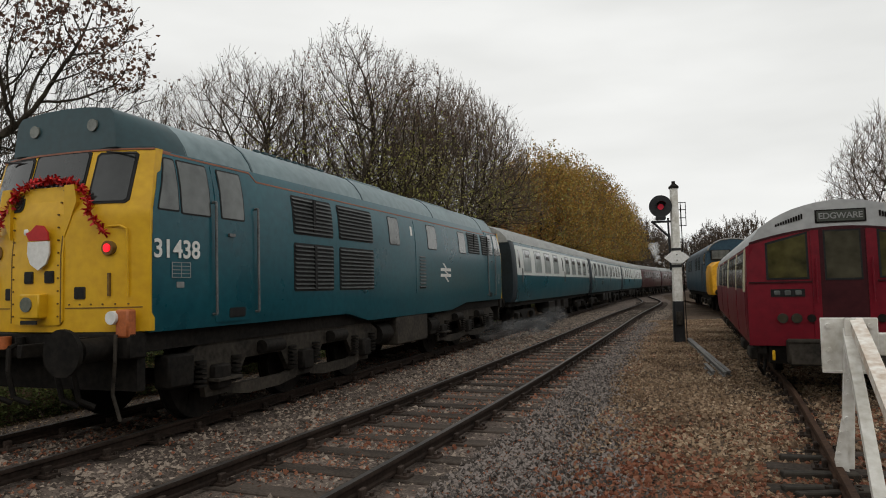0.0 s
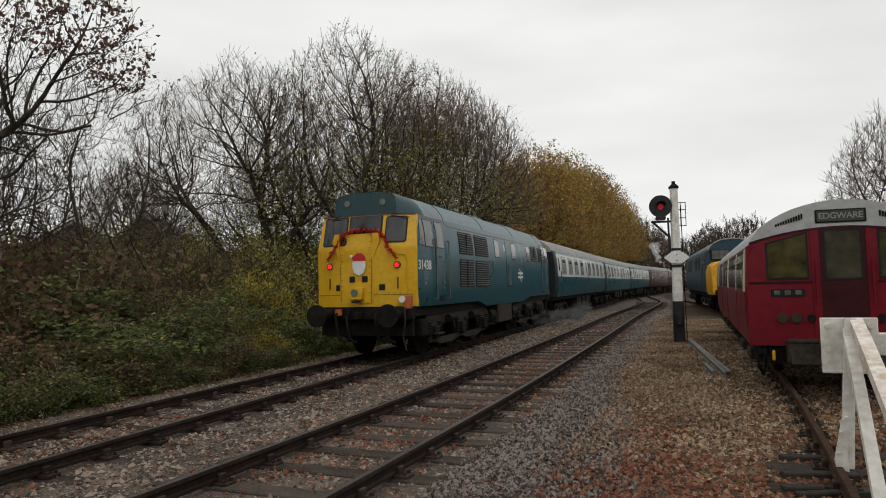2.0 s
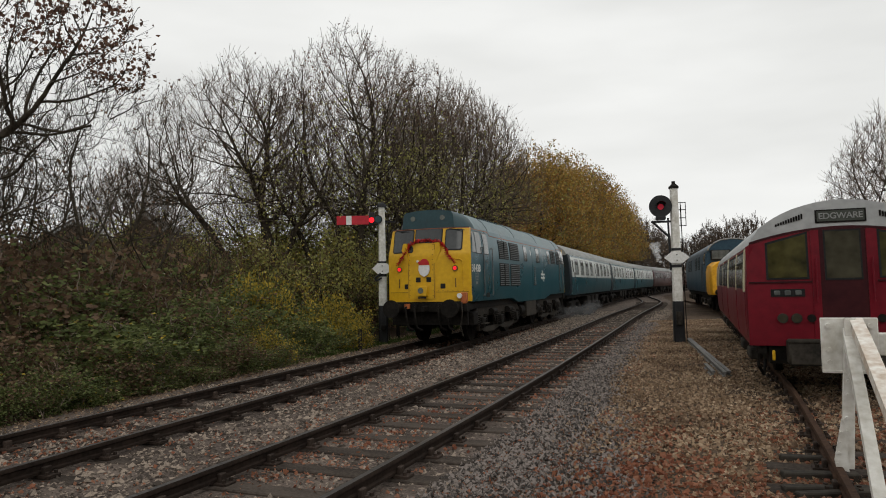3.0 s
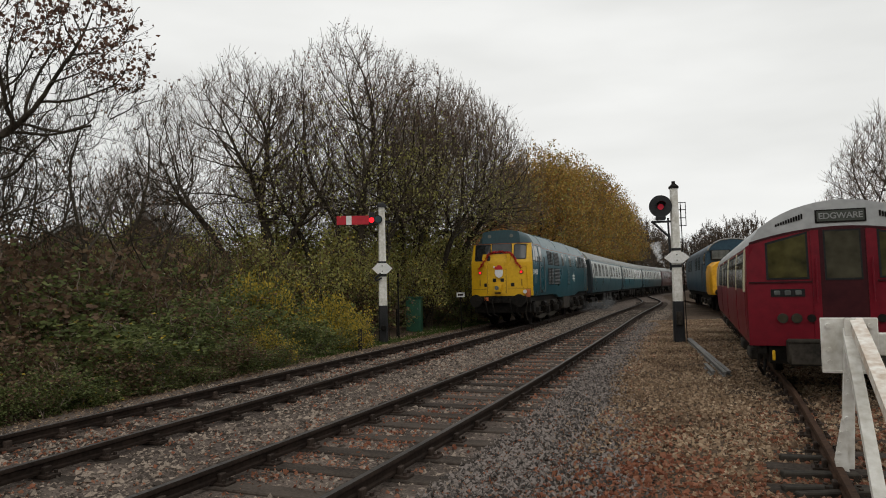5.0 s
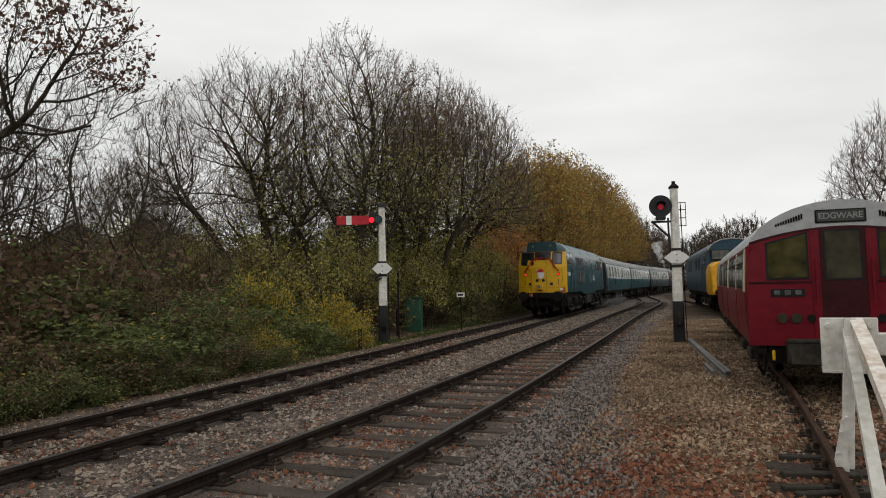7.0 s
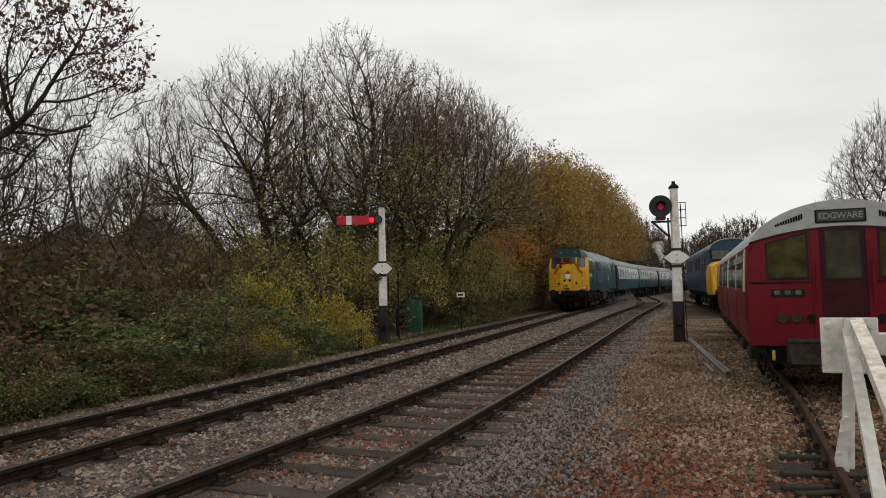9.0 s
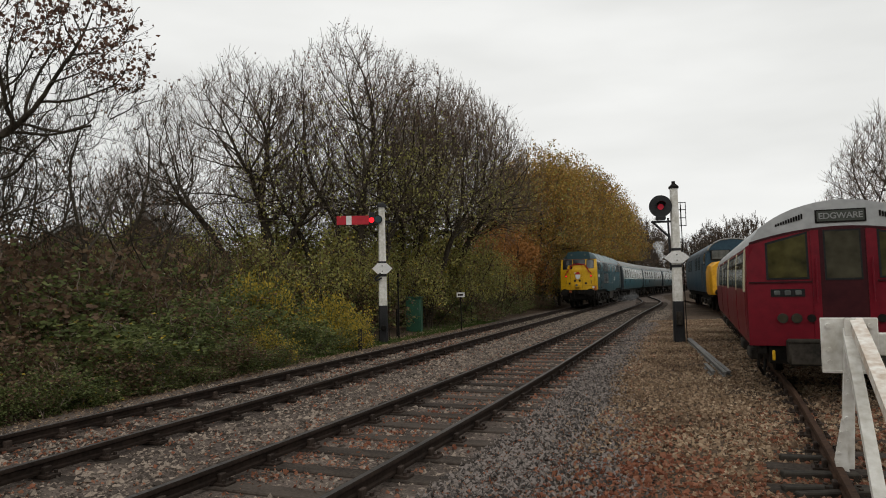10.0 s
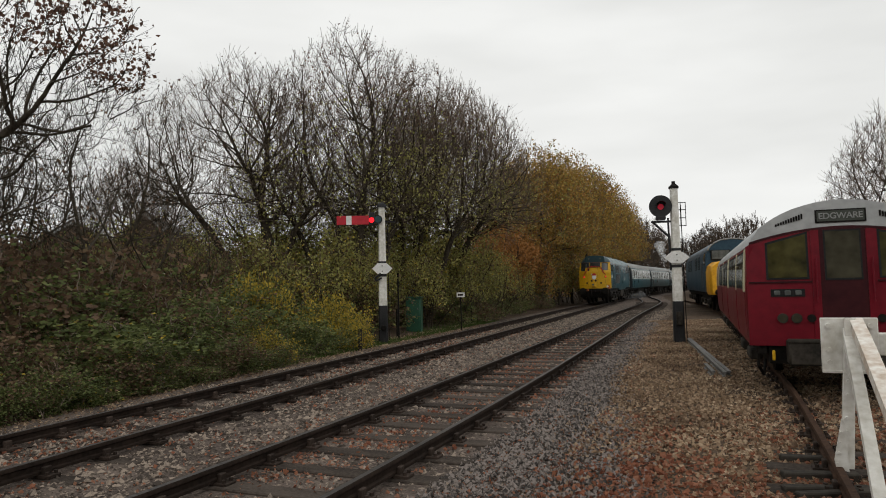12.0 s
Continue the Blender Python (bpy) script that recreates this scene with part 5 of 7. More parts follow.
def make_lineside():
    c = thing("equipment_cabinet", "dark green metal lineside equipment cabinet", "cabinet", m=pose(-1.2, 27.5, -0.2, 0, 0, -8))
    part("body", boxes((-0.3, 0.3, -0.25, 0.25, -0.08, 1.4), bevel=0.015), CABINET_GREEN, c)
    part("door", boxes((-0.26, 0.26, -0.268, -0.245, 0.08, 1.33), bevel=0.01), CABINET_GREEN, c)
    part("lid", boxes((-0.34, 0.34, -0.3, 0.3, 1.4, 1.46), bevel=0.015), CABINET_GREEN, c)
    part("lock", boxes((0.16, 0.2, -0.285, -0.265, 0.95, 1.02)), STEEL, c, "bright lock")
    n = thing("lineside_sign", "small white lineside notice on a post", "sign", m=pose(0.70, 28.7, -0.2, 0, 0, -5))
    part("board", boxes((-0.17, 0.17, -0.03, 0.0, 1.38, 1.58), bevel=0.006), WHITE_PAINT, n, "white board")
    part("marking", boxes((-0.11, 0.10, -0.034, -0.028, 1.44, 1.52)), GRIME_LIGHT, n)
    part("pole", rod(bmesh.new(), (0, 0.02, -0.08), (0, 0.02, 1.58), 0.025, 8), GRIME, n)
    for x, y, z in ((1.3, 33.0, 1.3), (-1.75, 25.2, 1.0), (-1.62, 24.2, 2.3)):
        k = thing("marker_post", "thin dark metal post in the verge", "post", "thin posts in the verge", m=pose(x, y, -0.2))
        part("pole", rod(bmesh.new(), (0, 0, -0.1), (0, 0, z), 0.03, 8), GRIME, k)
        part("pole_cap", rod(bmesh.new(), (0, 0, z), (0, 0, z + 0.05), 0.04, 8), GRIME, k)
    k = thing("concrete_marker", "small grey concrete marker in the verge", "marker", m=pose(-2.55, 20.6, -0.2))
    part("block", boxes((-0.06, 0.06, -0.05, 0.05, -0.05, 0.62), bevel=0.012), GRIME_LIGHT, k)
    # Lengths of old rail and trunking left on the ground.
    for (xa, ya), (xb, yb), w in (((7.45, 20.9), (5.40, 13.1), 0.055), ((7.34, 20.7), (5.28, 13.0), 0.045), ((5.45, 14.4), (5.12, 13.15), 0.05)):
        a, b = Vector((xa, ya, 0)), Vector((xb, yb, 0))
        d = (b - a)
        t = thing("scrap_rail", "length of old grey rail lying on leaves", "scrap rail", "scrap rails on the ground", m=pose(xa, ya, -0.185, 0, 0, -math.degrees(math.atan2(d.x, d.y))))
        bm = bmesh.new()
        prism(bm, [(-w, 0), (w, 0), (w, 0.02), (0.012, 0.03), (0.012, 0.07), (w * 0.7, 0.08), (w * 0.7, 0.11), (-w * 0.7, 0.11), (-w * 0.7, 0.08), (-0.012, 0.07), (-0.012, 0.03), (-w, 0.02)], "y", 0, d.length)
        part("rail", bm, OLD_GREY, t)


make_lineside()


def make_buffer_stop():
    o, h, r = plan(cx, 5.9)
    b = thing("buffer_stop", "white painted steel buffer stop at the siding's end", "buffer stop", m=pose(o.x, o.y, 0, 0, 0, -math.degrees(math.atan2(h.x, h.y))))
    for sx in (-1, 1):
        x = sx * 0.60
        for dx in (-0.122, 0.122):
            p = part("buffer_plate", boxes((x + dx - 0.105, x + dx + 0.105, 0.02, 0.05, 0.79, 1.29), bevel=0.008), OLD_WHITE, b, "white steel plate")
            for zz in (0.89, 1.0, 1.22):
                part("bolt", rod(bmesh.new(), (x + dx * 1.35, -0.01, zz), (x + dx * 1.35, 0.02, zz), 0.022, 8), OLD_WHITE, p)
            part("plate_edge", boxes((x + dx - 0.105, x + dx + 0.105, -0.02, 0.02, 0.80, 0.82)), OLD_WHITE, p)
        bm = bmesh.new()
        loft(bm, [[(x - 0.08 + q, -0.06, 1.29), (x + 0.0 + q, -0.06, 1.29), (x + 0.0 + q, 0.015, 1.29), (x - 0.08 + q, 0.015, 1.29)] if z > 1 else [(x - 0.13, -0.12, -0.02), (x - 0.03, -0.12, -0.02), (x - 0.03, -0.04, -0.02), (x - 0.13, -0.04, -0.02)] for z, q in ((1.29, 0.045), (0, 0))], closed=True)
        up = part("upright", bm, OLD_WHITE, b, "white steel upright")
        for z in (0.3, 0.42, 0.62, 0.74, 0.95, 1.1):
            k = 1 - z / 1.29
            part("rivet", rod(bmesh.new(), (x - 0.0 - 0.1 * k, -0.085 - 0.06 * k, z), (x - 0.0 - 0.1 * k, -0.05 - 0.06 * k, z), 0.015, 8), OLD_WHITE, up)
        bm = bmesh.new()
        loft(bm, [[(x + u, y, z + dz) for u, dz in ((0.0, -0.1), (0.105, -0.1), (0.105, 0.0), (0.0, 0.0))] for x, y, z in ((x + 0.0, 0.0, 1.29), (x - 0.01, -0.5, 1.15), (x - 0.05, -1.9, 0.73), (x - 0.07, -2.6, 0.0))], closed=True)
        st = part("raking_strut", bm, RUSTY_WHITE, b, "white bent raking strut")
        bm = bmesh.new()
        loft(bm, [[(x + u, y, z + dz) for u, dz in ((-0.10, -0.09), (-0.015, -0.09), (-0.015, 0.02), (-0.10, 0.02))] for x, y, z in ((x + 0.04, -0.05, 1.18), (x + 0.01, -0.75, 0.78), (x - 0.02, -1.75, -0.03))], closed=True)
        part("lower_brace", bm, OLD_WHITE, b, "white lower brace")
        bm = bmesh.new()
        prism(bm, [(x - 0.115, 0.42), (x - 0.185, 0.06), (x - 0.17, -0.02), (x - 0.075, -0.04), (x - 0.085, 0.36)], "y", -0.15, -0.135)
        gs = part("gusset", bm, OLD_WHITE, b, "white triangular gusset")
        for k in range(4):
            part("rivet", rod(bmesh.new(), (x - 0.12 - 0.014 * k, -0.165, 0.3 - 0.09 * k), (x - 0.12 - 0.014 * k, -0.15, 0.3 - 0.09 * k), 0.012, 6), OLD_WHITE, gs)
        bm = bmesh.new()
        prism(bm, [(x - 0.05, 1.285), (x - 0.015, 1.285), (x + 0.045, 0.80), (x + 0.03, 0.62), (x - 0.075, 0.86)], "y", -0.16, -0.12)
        sp = part("splice_plate", bm, OLD_WHITE, b, "white riveted splice plate")
        for k in range(6):
            part("rivet", rod(bmesh.new(), (x - 0.035 + 0.05 * (k % 2), -0.175, 1.0 - 0.05 * k), (x - 0.035 + 0.05 * (k % 2), -0.16, 1.0 - 0.05 * k), 0.014, 6), OLD_WHITE, sp)
    part("tie_beam", boxes((-0.6, 0.6, 0.06, 0.16, 0.95, 1.15), bevel=0.01), OLD_WHITE, b)


make_buffer_stop()
for (xa, ya), (xb, yb), w in (((3.37, 7.02), (3.84, 6.88), 0.12), ((3.09, 6.42), (3.74, 6.30), 0.13), ((2.88, 5.98), (3.60, 5.90), 0.11), ((2.90, 5.78), (3.62, 5.82), 0.10)):
    t = thing("timber_baulk", "dark tarred timber lying under the buffer stop", "timber", "timbers under the buffer stop", m=pose(xa, ya, -0.20, 0, 0, math.degrees(math.atan2(yb - ya, xb - xa))))
    part("baulk", boxes((0, math.hypot(xb - xa, yb - ya), -w / 2, w / 2, 0, 0.075), bevel=0.012), GRIME_LIGHT, t)

# ---- trees and scrub ----


def norm(v):
    return v / np.maximum(np.linalg.norm(v, axis=-1, keepdims=True), 1e-9)


def grow(rng, stems, levels, up=0.1, wander=0.12):
    """Branches level by level. stems: start, direction, length and radius arrays.
    levels: (children per branch, length factor, angle, segments, radius factor) for each further level.
    Gives the segments of each level, and the outer nodes."""
    P, D, L, R = stems
    out = []
    for lev in range(len(levels) + 1):
        n = len(P)
        seg = levels[lev - 1][3] if lev else 7
        nodes, dirs, radii = [P], [D], [R]
        q, d = P.copy(), D.copy()
        for k in range(seg):
            q2 = q + d * (L / seg)[:, None]
            nodes.append(q2)
            d = norm(d + rng.normal(0, wander, d.shape) + np.array([0, 0, up]))
            dirs.append(d)
            radii.append(R * (1 - 0.75 * (k + 1) / seg))
            q = q2
        N, DD, RR = np.stack(nodes, 1), np.stack(dirs, 1), np.stack(radii, 1)
        out.append((N, RR))
        if lev == len(levels):
            break
        kids, fac, ang, _, rf = levels[lev]
        par = np.repeat(np.arange(n), kids)
        t = rng.uniform(0.34, 1.0, len(par)) * seg
        i = np.minimum(t.astype(int), seg - 1)
        w = (t - i)[:, None]
        P2 = N[par, i] * (1 - w) + N[par, i + 1] * w
        pd = DD[par, i]
        side = norm(np.cross(pd, rng.normal(0, 1, pd.shape)))
        a = rng.normal(ang, 0.18, len(par))[:, None]
        D2 = norm(pd * np.cos(a) + side * np.sin(a))
        L2 = L[par] * fac * rng.uniform(0.55, 1.15, len(par)) * (1.15 - 0.5 * t / seg)
        R2 = np.minimum(RR[par, i] * 0.8, R[par] * rf)
        P, D, L, R = P2, D2, L2, np.maximum(R2, 0.0028)
    return out


def tubes(name, groups, sides, material, thin=0.0, fine=False):
    """fine: the last level, under a pixel thick, is a plain strip."""
    vs, fs, base = [], [], 0
    full = sides
    for j, (N, RR) in enumerate(groups):
        sides = 2 if fine and j == len(groups) - 1 else full
        n, k = N.shape[:2]
        d = norm(np.gradient(N, axis=1))
        ref = np.where(np.abs(d[..., 2:3]) > 0.9, np.array([1.0, 0, 0]), np.array([0, 0, 1.0]))
        u = norm(np.cross(d, ref))
        v = np.cross(d, u)
        a = np.arange(sides) * 2 * np.pi / sides
        ring = N[:, :, None, :] + np.maximum(RR, thin)[:, :, None, None] * (u[:, :, None, :] * np.cos(a)[None, None, :, None] + v[:, :, None, :] * np.sin(a)[None, None, :, None])
        idx = base + np.arange(n * k * sides).reshape(n, k, sides)
        nxt = np.roll(idx, -1, axis=2)
        f = np.stack([idx[:, :-1], nxt[:, :-1], nxt[:, 1:], idx[:, 1:]], -1)
        if sides == 2:
            f = f[:, :, :1]
        f = f.reshape(-1, 4)
        vs.append(ring.reshape(-1, 3))
        fs.append(f)
        base += n * k * sides
    me = np_mesh(name, np.concatenate(vs), np.concatenate(fs), material)
    return me


def leaf_mesh(name, rng, pts, size, material, flat=0.0):
    """Folded leaves, two quads each."""
    n = len(pts)
    a = norm(rng.normal(0, 1, (n, 3)) * np.array([1, 1, 1 - flat]))
    b = norm(np.cross(a, rng.normal(0, 1, (n, 3)) + np.array([0, 0, 3.0 * flat])))
    c = np.cross(a, b)
    s = (size * rng.uniform(0.6, 1.3, n))[:, None]
    w = s * 0.45
    lift = c * s * rng.uniform(-0.05, 0.22, (n, 1))
    v = np.stack([pts - a * s * 0.5, pts - a * s * 0.1 + b * w + lift, pts + a * s * 0.5, pts - a * s * 0.1 - b * w + lift], 1)
    i = np.arange(n)[:, None] * 4
    f = np.concatenate([np.stack([i[:, 0], i[:, 0] + 1, i[:, 0] + 2], 1), np.stack([i[:, 0], i[:, 0] + 2, i[:, 0] + 3], 1)])
    return np_mesh(name, v.reshape(-1, 3), f, material)


def stems_for(rng, count, height, spread, lean, radius, base=0.3):
    a = rng.uniform(0, 2 * np.pi, count)
    P = np.stack([np.cos(a) * base * rng.uniform(0, 1, count), np.sin(a) * base * rng.uniform(0, 1, count), np.full(count, -0.3)], 1)
    tilt = rng.uniform(0.1, 1.0, count) * lean
    D = norm(np.stack([np.cos(a) * np.sin(tilt), np.sin(a) * np.sin(tilt), np.cos(tilt)], 1))
    L = height * rng.uniform(0.68, 0.86, count)
    R = radius * rng.uniform(0.7, 1.1, count)
    return P, D, L, R


def cloud(rng, n, centre, size, low=-0.2, lump=0.07, hollow=0.45):
    """Points that fill a rounded, lumpy crown, denser toward its outside."""
    z = rng.uniform(low, 1, n)
    a = rng.uniform(0, 2 * np.pi, n)
    q = np.sqrt(np.maximum(1 - z * z, 0))
    d = np.stack([q * np.cos(a), q * np.sin(a), z], 1)
    ph = rng.uniform(0, 6.28, 4)
    bulge = 1 + lump * np.sin(3 * a + ph[0] + 4 * z) + 0.6 * lump * np.sin(7 * a + ph[1] + 8 * z) + 0.5 * lump * np.sin(13 * a + ph[2])
    r = (hollow + (1 - hollow) * rng.uniform(0, 1, n) ** 0.6) * bulge
    return np.array(centre) + d * np.array(size) * r[:, None]


def colonize(rng, boles, pts, step=0.32, kill=0.42, rounds=90, up=0.05, keep_on=0.7, reach=3.5):
    """A tree that grows toward points: nodes, parents and directions. boles: bent stems to begin with."""
    cap = 26000
    root = np.zeros(cap, int)
    P, D, parent = np.zeros((cap, 3)), np.zeros((cap, 3)), np.full(cap, -1)
    n = 0
    for stem, line in enumerate(boles):
        line = np.asarray(line, float)
        last = -1
        for i, (p, q) in enumerate(zip(line, line[1:])):
            k = max(int(np.linalg.norm(q - p) / step), 1)
            for j in range(k):
                P[n] = p + (q - p) * j / k + (rng.normal(0, 0.02, 3) if last >= 0 else 0)
                D[n] = (q - p) / np.linalg.norm(q - p)
                parent[n] = last
                root[n] = stem
                last = n
                n += 1
    kids = np.zeros(cap, int)
    best, near = np.full(len(pts), 1e9), np.zeros(len(pts), int)
    fresh = 0
    for _ in range(rounds):
        dist = np.linalg.norm(pts[:, None] - P[None, fresh:n], axis=-1)
        j = dist.argmin(1)
        m = dist[np.arange(len(pts)), j]
        win = m < best
        best[win], near[win] = m[win], fresh + j[win]
        live = best > kill
        pts, best, near = pts[live], best[live], near[live]
        use = best < reach
        if not use.any() or n > cap - 3000:
            break
        pull = np.zeros((n, 3))
        np.add.at(pull, near[use], norm(pts[use] - P[near[use]]))
        who = np.nonzero((np.abs(pull).sum(1) > 0) & (kids[:n] < 3))[0]
        d = norm(norm(pull[who]) + keep_on * D[who] + np.array([0, 0, up]) + rng.normal(0, 0.14, (len(who), 3)))
        q = P[who] + d * step
        ok = np.array([np.linalg.norm(P[:n] - c, axis=1).min() > 0.45 * step for c in q])
        if not ok.any():
            break
        who, d, q = who[ok], d[ok], q[ok]
        fresh = n
        P[n:n + len(q)], D[n:n + len(q)], parent[n:n + len(q)] = q, d, who
        root[n:n + len(q)] = root[who]
        kids[who] += 1
        n += len(q)
    return P[:n], D[:n], parent[:n], root[:n]


def thickness(parent, tip, power=2.08):
    """Each bough as thick as what it carries."""
    w = np.zeros(len(parent))
    for i in range(len(parent) - 1, -1, -1):
        if w[i] == 0:
            w[i] = tip ** power
        if parent[i] >= 0:
            w[parent[i]] += w[i]
    return w ** (1 / power)


def limbs(name, P, parent, R, pick, sides, material, thin=0.0):
    """Tapered tubes along the picked boughs."""
    i = np.nonzero(pick & (parent >= 0))[0]
    j = parent[i]
    d = norm(P[i] - P[j])
    heavy = {}
    for a, b in zip(i, j):
        if b not in heavy or R[a] > R[heavy[b]]:
            heavy[b] = a
    main = np.array([heavy[b] == a for a, b in zip(i, j)], dtype=bool)
    g = parent[j]
    before = np.where((main & (g >= 0))[:, None], norm(P[j] - P[np.maximum(g, 0)]), d)
    r0 = np.where(main, np.minimum(R[j], R[i] * 1.6), R[i] * 1.05)
    a = np.arange(sides) * 2 * np.pi / sides
    ref = np.array([0.83, 0.21, 0.51])

    def ring(c, d, r):
        u = norm(np.cross(d, ref))
        v = np.cross(d, u)
        return c[:, None] + np.maximum(r, thin)[:, None, None] * (u[:, None] * np.cos(a)[None, :, None] + v[:, None] * np.sin(a)[None, :, None])

    v = np.concatenate([ring(P[j], before, r0), ring(P[i], d, R[i])], 1)
    k = np.arange(sides)
    f = np.stack([k, (k + 1) % sides, (k + 1) % sides + sides, k + sides], 1)
    if sides == 2:
        f = f[:1]
    f = (np.arange(len(i)) * 2 * sides)[:, None, None] + f[None]
    return np_mesh(name, v.reshape(-1, 3), f.reshape(-1, 4), material)


def twigs(rng, P, D, R, n, length, heart, rise=0.15, limit=0.016, spread=0.45):
    """Fine shoots on the outer boughs, pointing out of the crown."""
    c = np.nonzero(R < limit)[0]
    j = c[rng.integers(0, len(c), n)]
    a = P[j]
    out = norm(a - np.array(heart))
    d = norm(D[j] * 0.75 + out * 0.45 + np.array([0, 0, rise]) + rng.normal(0, spread, (n, 3)))
    s = (length * rng.uniform(0.45, 1.3, n))[:, None]
    return np.stack([a, a + d * s], 1), np.full((n, 2), 0.003)


def make_tree(seed, label, category, stems, levels, leaf=None, up=0.1, wander=0.12, group="", thin=0.006):
    """leaf: (material, per outer branch, size, scatter)."""
    rng = np.random.default_rng(seed)
    t = thing("tree", label, category, group)
    g = grow(rng, stems(rng), levels, up, wander)
    N, RR = g[0]
    for k in range(len(N)):
        link("trunk", tubes("trunk", [(N[k:k + 1], RR[k:k + 1])], 8, BARK), None, t)
    tagged(link("branchwork", tubes("branchwork", g[1:2], 5, BARK, thin), None, t), kind="stuff")
    tw = link("crown", tubes("crown", g[2:], 3, TWIG, thin, True), None, t)
    tagged(tw, kind="stuff")
    if leaf:
        for material, share, size, scatter in leaf:
            N = np.concatenate([q[0][:, 1:].reshape(-1, 3) for q in g[-1:]])
            k = int(len(N) * share)
            pts = N[rng.integers(0, len(N), k)] + rng.normal(0, scatter, (k, 3))
            c = link("foliage", leaf_mesh("foliage", rng, pts, size, material), None, t)
            tagged(c, kind="stuff")
    return t


def set_tree(t, x, y, turn=0, size=1.0, tall=1.0):
    z = float(ground_height(np.array(x), np.array(y))) - 0.03
    m = pose(x, y, z, 0, 0, turn) @ Matrix.Diagonal((size, size, size * tall, 1))
    t.matrix_world = m
    return t


def more(t, x, y, turn=0, size=1.0, tall=1.0):
    z = float(ground_height(np.array(x), np.array(y))) - 0.03
    return copy_thing(t, pose(x, y, z, 0, 0, turn) @ Matrix.Diagonal((size, size, size * tall, 1)))


def make_grown(seed, label, boles, crowns, tip, shoots, length, leaf=(), group="", thin=0.0072, step=0.32, kill=0.42, rise=0.15, keep=None, bark=None, hue=None, up=0.05, limit=0.016, spread=0.45, power=2.08):
    """A tree grown into its crown. leaf: (material, share of the shoots, size, scatter, lowest, highest)."""
    rng = np.random.default_rng(seed)
    t = thing("tree", label, "tree", group)
    pts = np.concatenate([cloud(rng, *c) for c in crowns])
    P, D, parent, root = colonize(rng, boles, pts, step, kill, up=up)
    R = thickness(parent, tip, power)
    bark, hue = bark or BARK, hue or TWIG
    for k in range(len(boles)):
        stout = (R > 0.045) & (root == k)
        if stout.sum() > 2:
            link("trunk", limbs("trunk", P, parent, R, stout, 9, bark), None, t)
    tagged(link("branchwork", limbs("branchwork", P, parent, R, (R <= 0.045) & (R > 0.0125), 5, bark), None, t), kind="stuff")
    tagged(link("crown", limbs("crown", P, parent, R, R <= 0.0125, 2, hue, thin), None, t), kind="stuff")
    heart = np.mean([c[1] for c in crowns], axis=0) * np.array([1, 1, 0.55])
    N, RR = twigs(rng, P, D, R, shoots, length, heart, rise, max(limit, 2.2 * tip), spread)
    tagged(link("spray", tubes("spray", [(N, RR)], 2, hue, thin, True), None, t), kind="stuff")
    for material, share, size, scatter, low, high in leaf:
        q = N[:, 0] + (N[:, 1] - N[:, 0]) * rng.uniform(0.4, 1.0, (len(N), 1))
        q = q[(q[:, 2] > low) & (q[:, 2] < high)]
        if keep is not None:
            q = q[keep(q)]
        k = int(shoots * share * len(q) / shoots)
        if k:
            if share > 2:
                q = q[rng.permutation(len(q))[:len(q) // 4]]
            q = q[rng.integers(0, len(q), k)] + rng.normal(0, scatter, (k, 3))
            tagged(link("foliage", leaf_mesh("foliage", rng, q, size, material), None, t), kind="stuff")
    return t


LINESIDE = "bare trees beside the line"
oak = make_grown(21, "bare grey-brown tree with a forked trunk and fanning twigs",
                 [[(0, 0, -0.3), (-0.15, 0, 1.6), (-0.5, 0.1, 3.4), (-0.8, 0, 4.6)], [(-0.1, 0.2, -0.3), (0.1, 0.1, 1.8), (0.7, 0, 3.6)], [(-0.5, 0, -0.3), (-1.5, -0.2, 1.5), (-2.6, 0, 3.2)]],
                 [(6500, (-1.3, 0, 4.6), (4.9, 4.2, 5.3), -0.16, 0.05)], 0.0074, 11500, 0.5,
                 [(RUSSET, 0.05, 0.08, 0.1, 6, 20), (OLIVE, 0.09, 0.09, 0.15, 0, 4.6)], LINESIDE, step=0.24, kill=0.25)
set_tree(oak, -6.5, 27.0, 0, 1.0)
ash = make_grown(22, "many-stemmed bare tree with a few russet and olive leaves",
                 [[(0, 0, -0.3), (0.1, 0, 1.6), (-0.4, 0.1, 4.4)], [(0.5, 0.3, -0.3), (0.75, 0.2, 2.0), (0.6, 0.2, 5.0)], [(-0.5, 0.1, -0.3), (-1.0, 0, 1.7), (-1.9, 0, 3.8)], [(1.0, 0, -0.3), (1.5, 0, 1.9), (2.1, 0.1, 4.2)], [(0.2, -0.5, -0.3), (0.4, -0.9, 2.0), (1.0, -1.4, 4.0)]],
                 [(6600, (0.2, 0, 5.2), (4.4, 4.1, 6.5), -0.25, 0.05)], 0.0074, 11500, 0.5,
                 [(RUSSET, 0.34, 0.08, 0.1, 7.8, 20), (OLIVE, 0.95, 0.085, 0.3, 0.5, 6.8), (OLIVE, 0.22, 0.085, 0.2, 6.0, 9.0)], LINESIDE, rise=0.3, step=0.24, kill=0.25)
set_tree(ash, -4.0, 27.6, 0, 0.99)
more(ash, -1.2, 30.8, 150, 1.0)
more(oak, -1.4, 34.5, 160, 1.08)
more(ash, 0.8, 37.5, 250, 1.05)
more(oak, -14.5, 33.0, 100, 0.72)
more(oak, -8.0, 35.0, 60, 0.8)
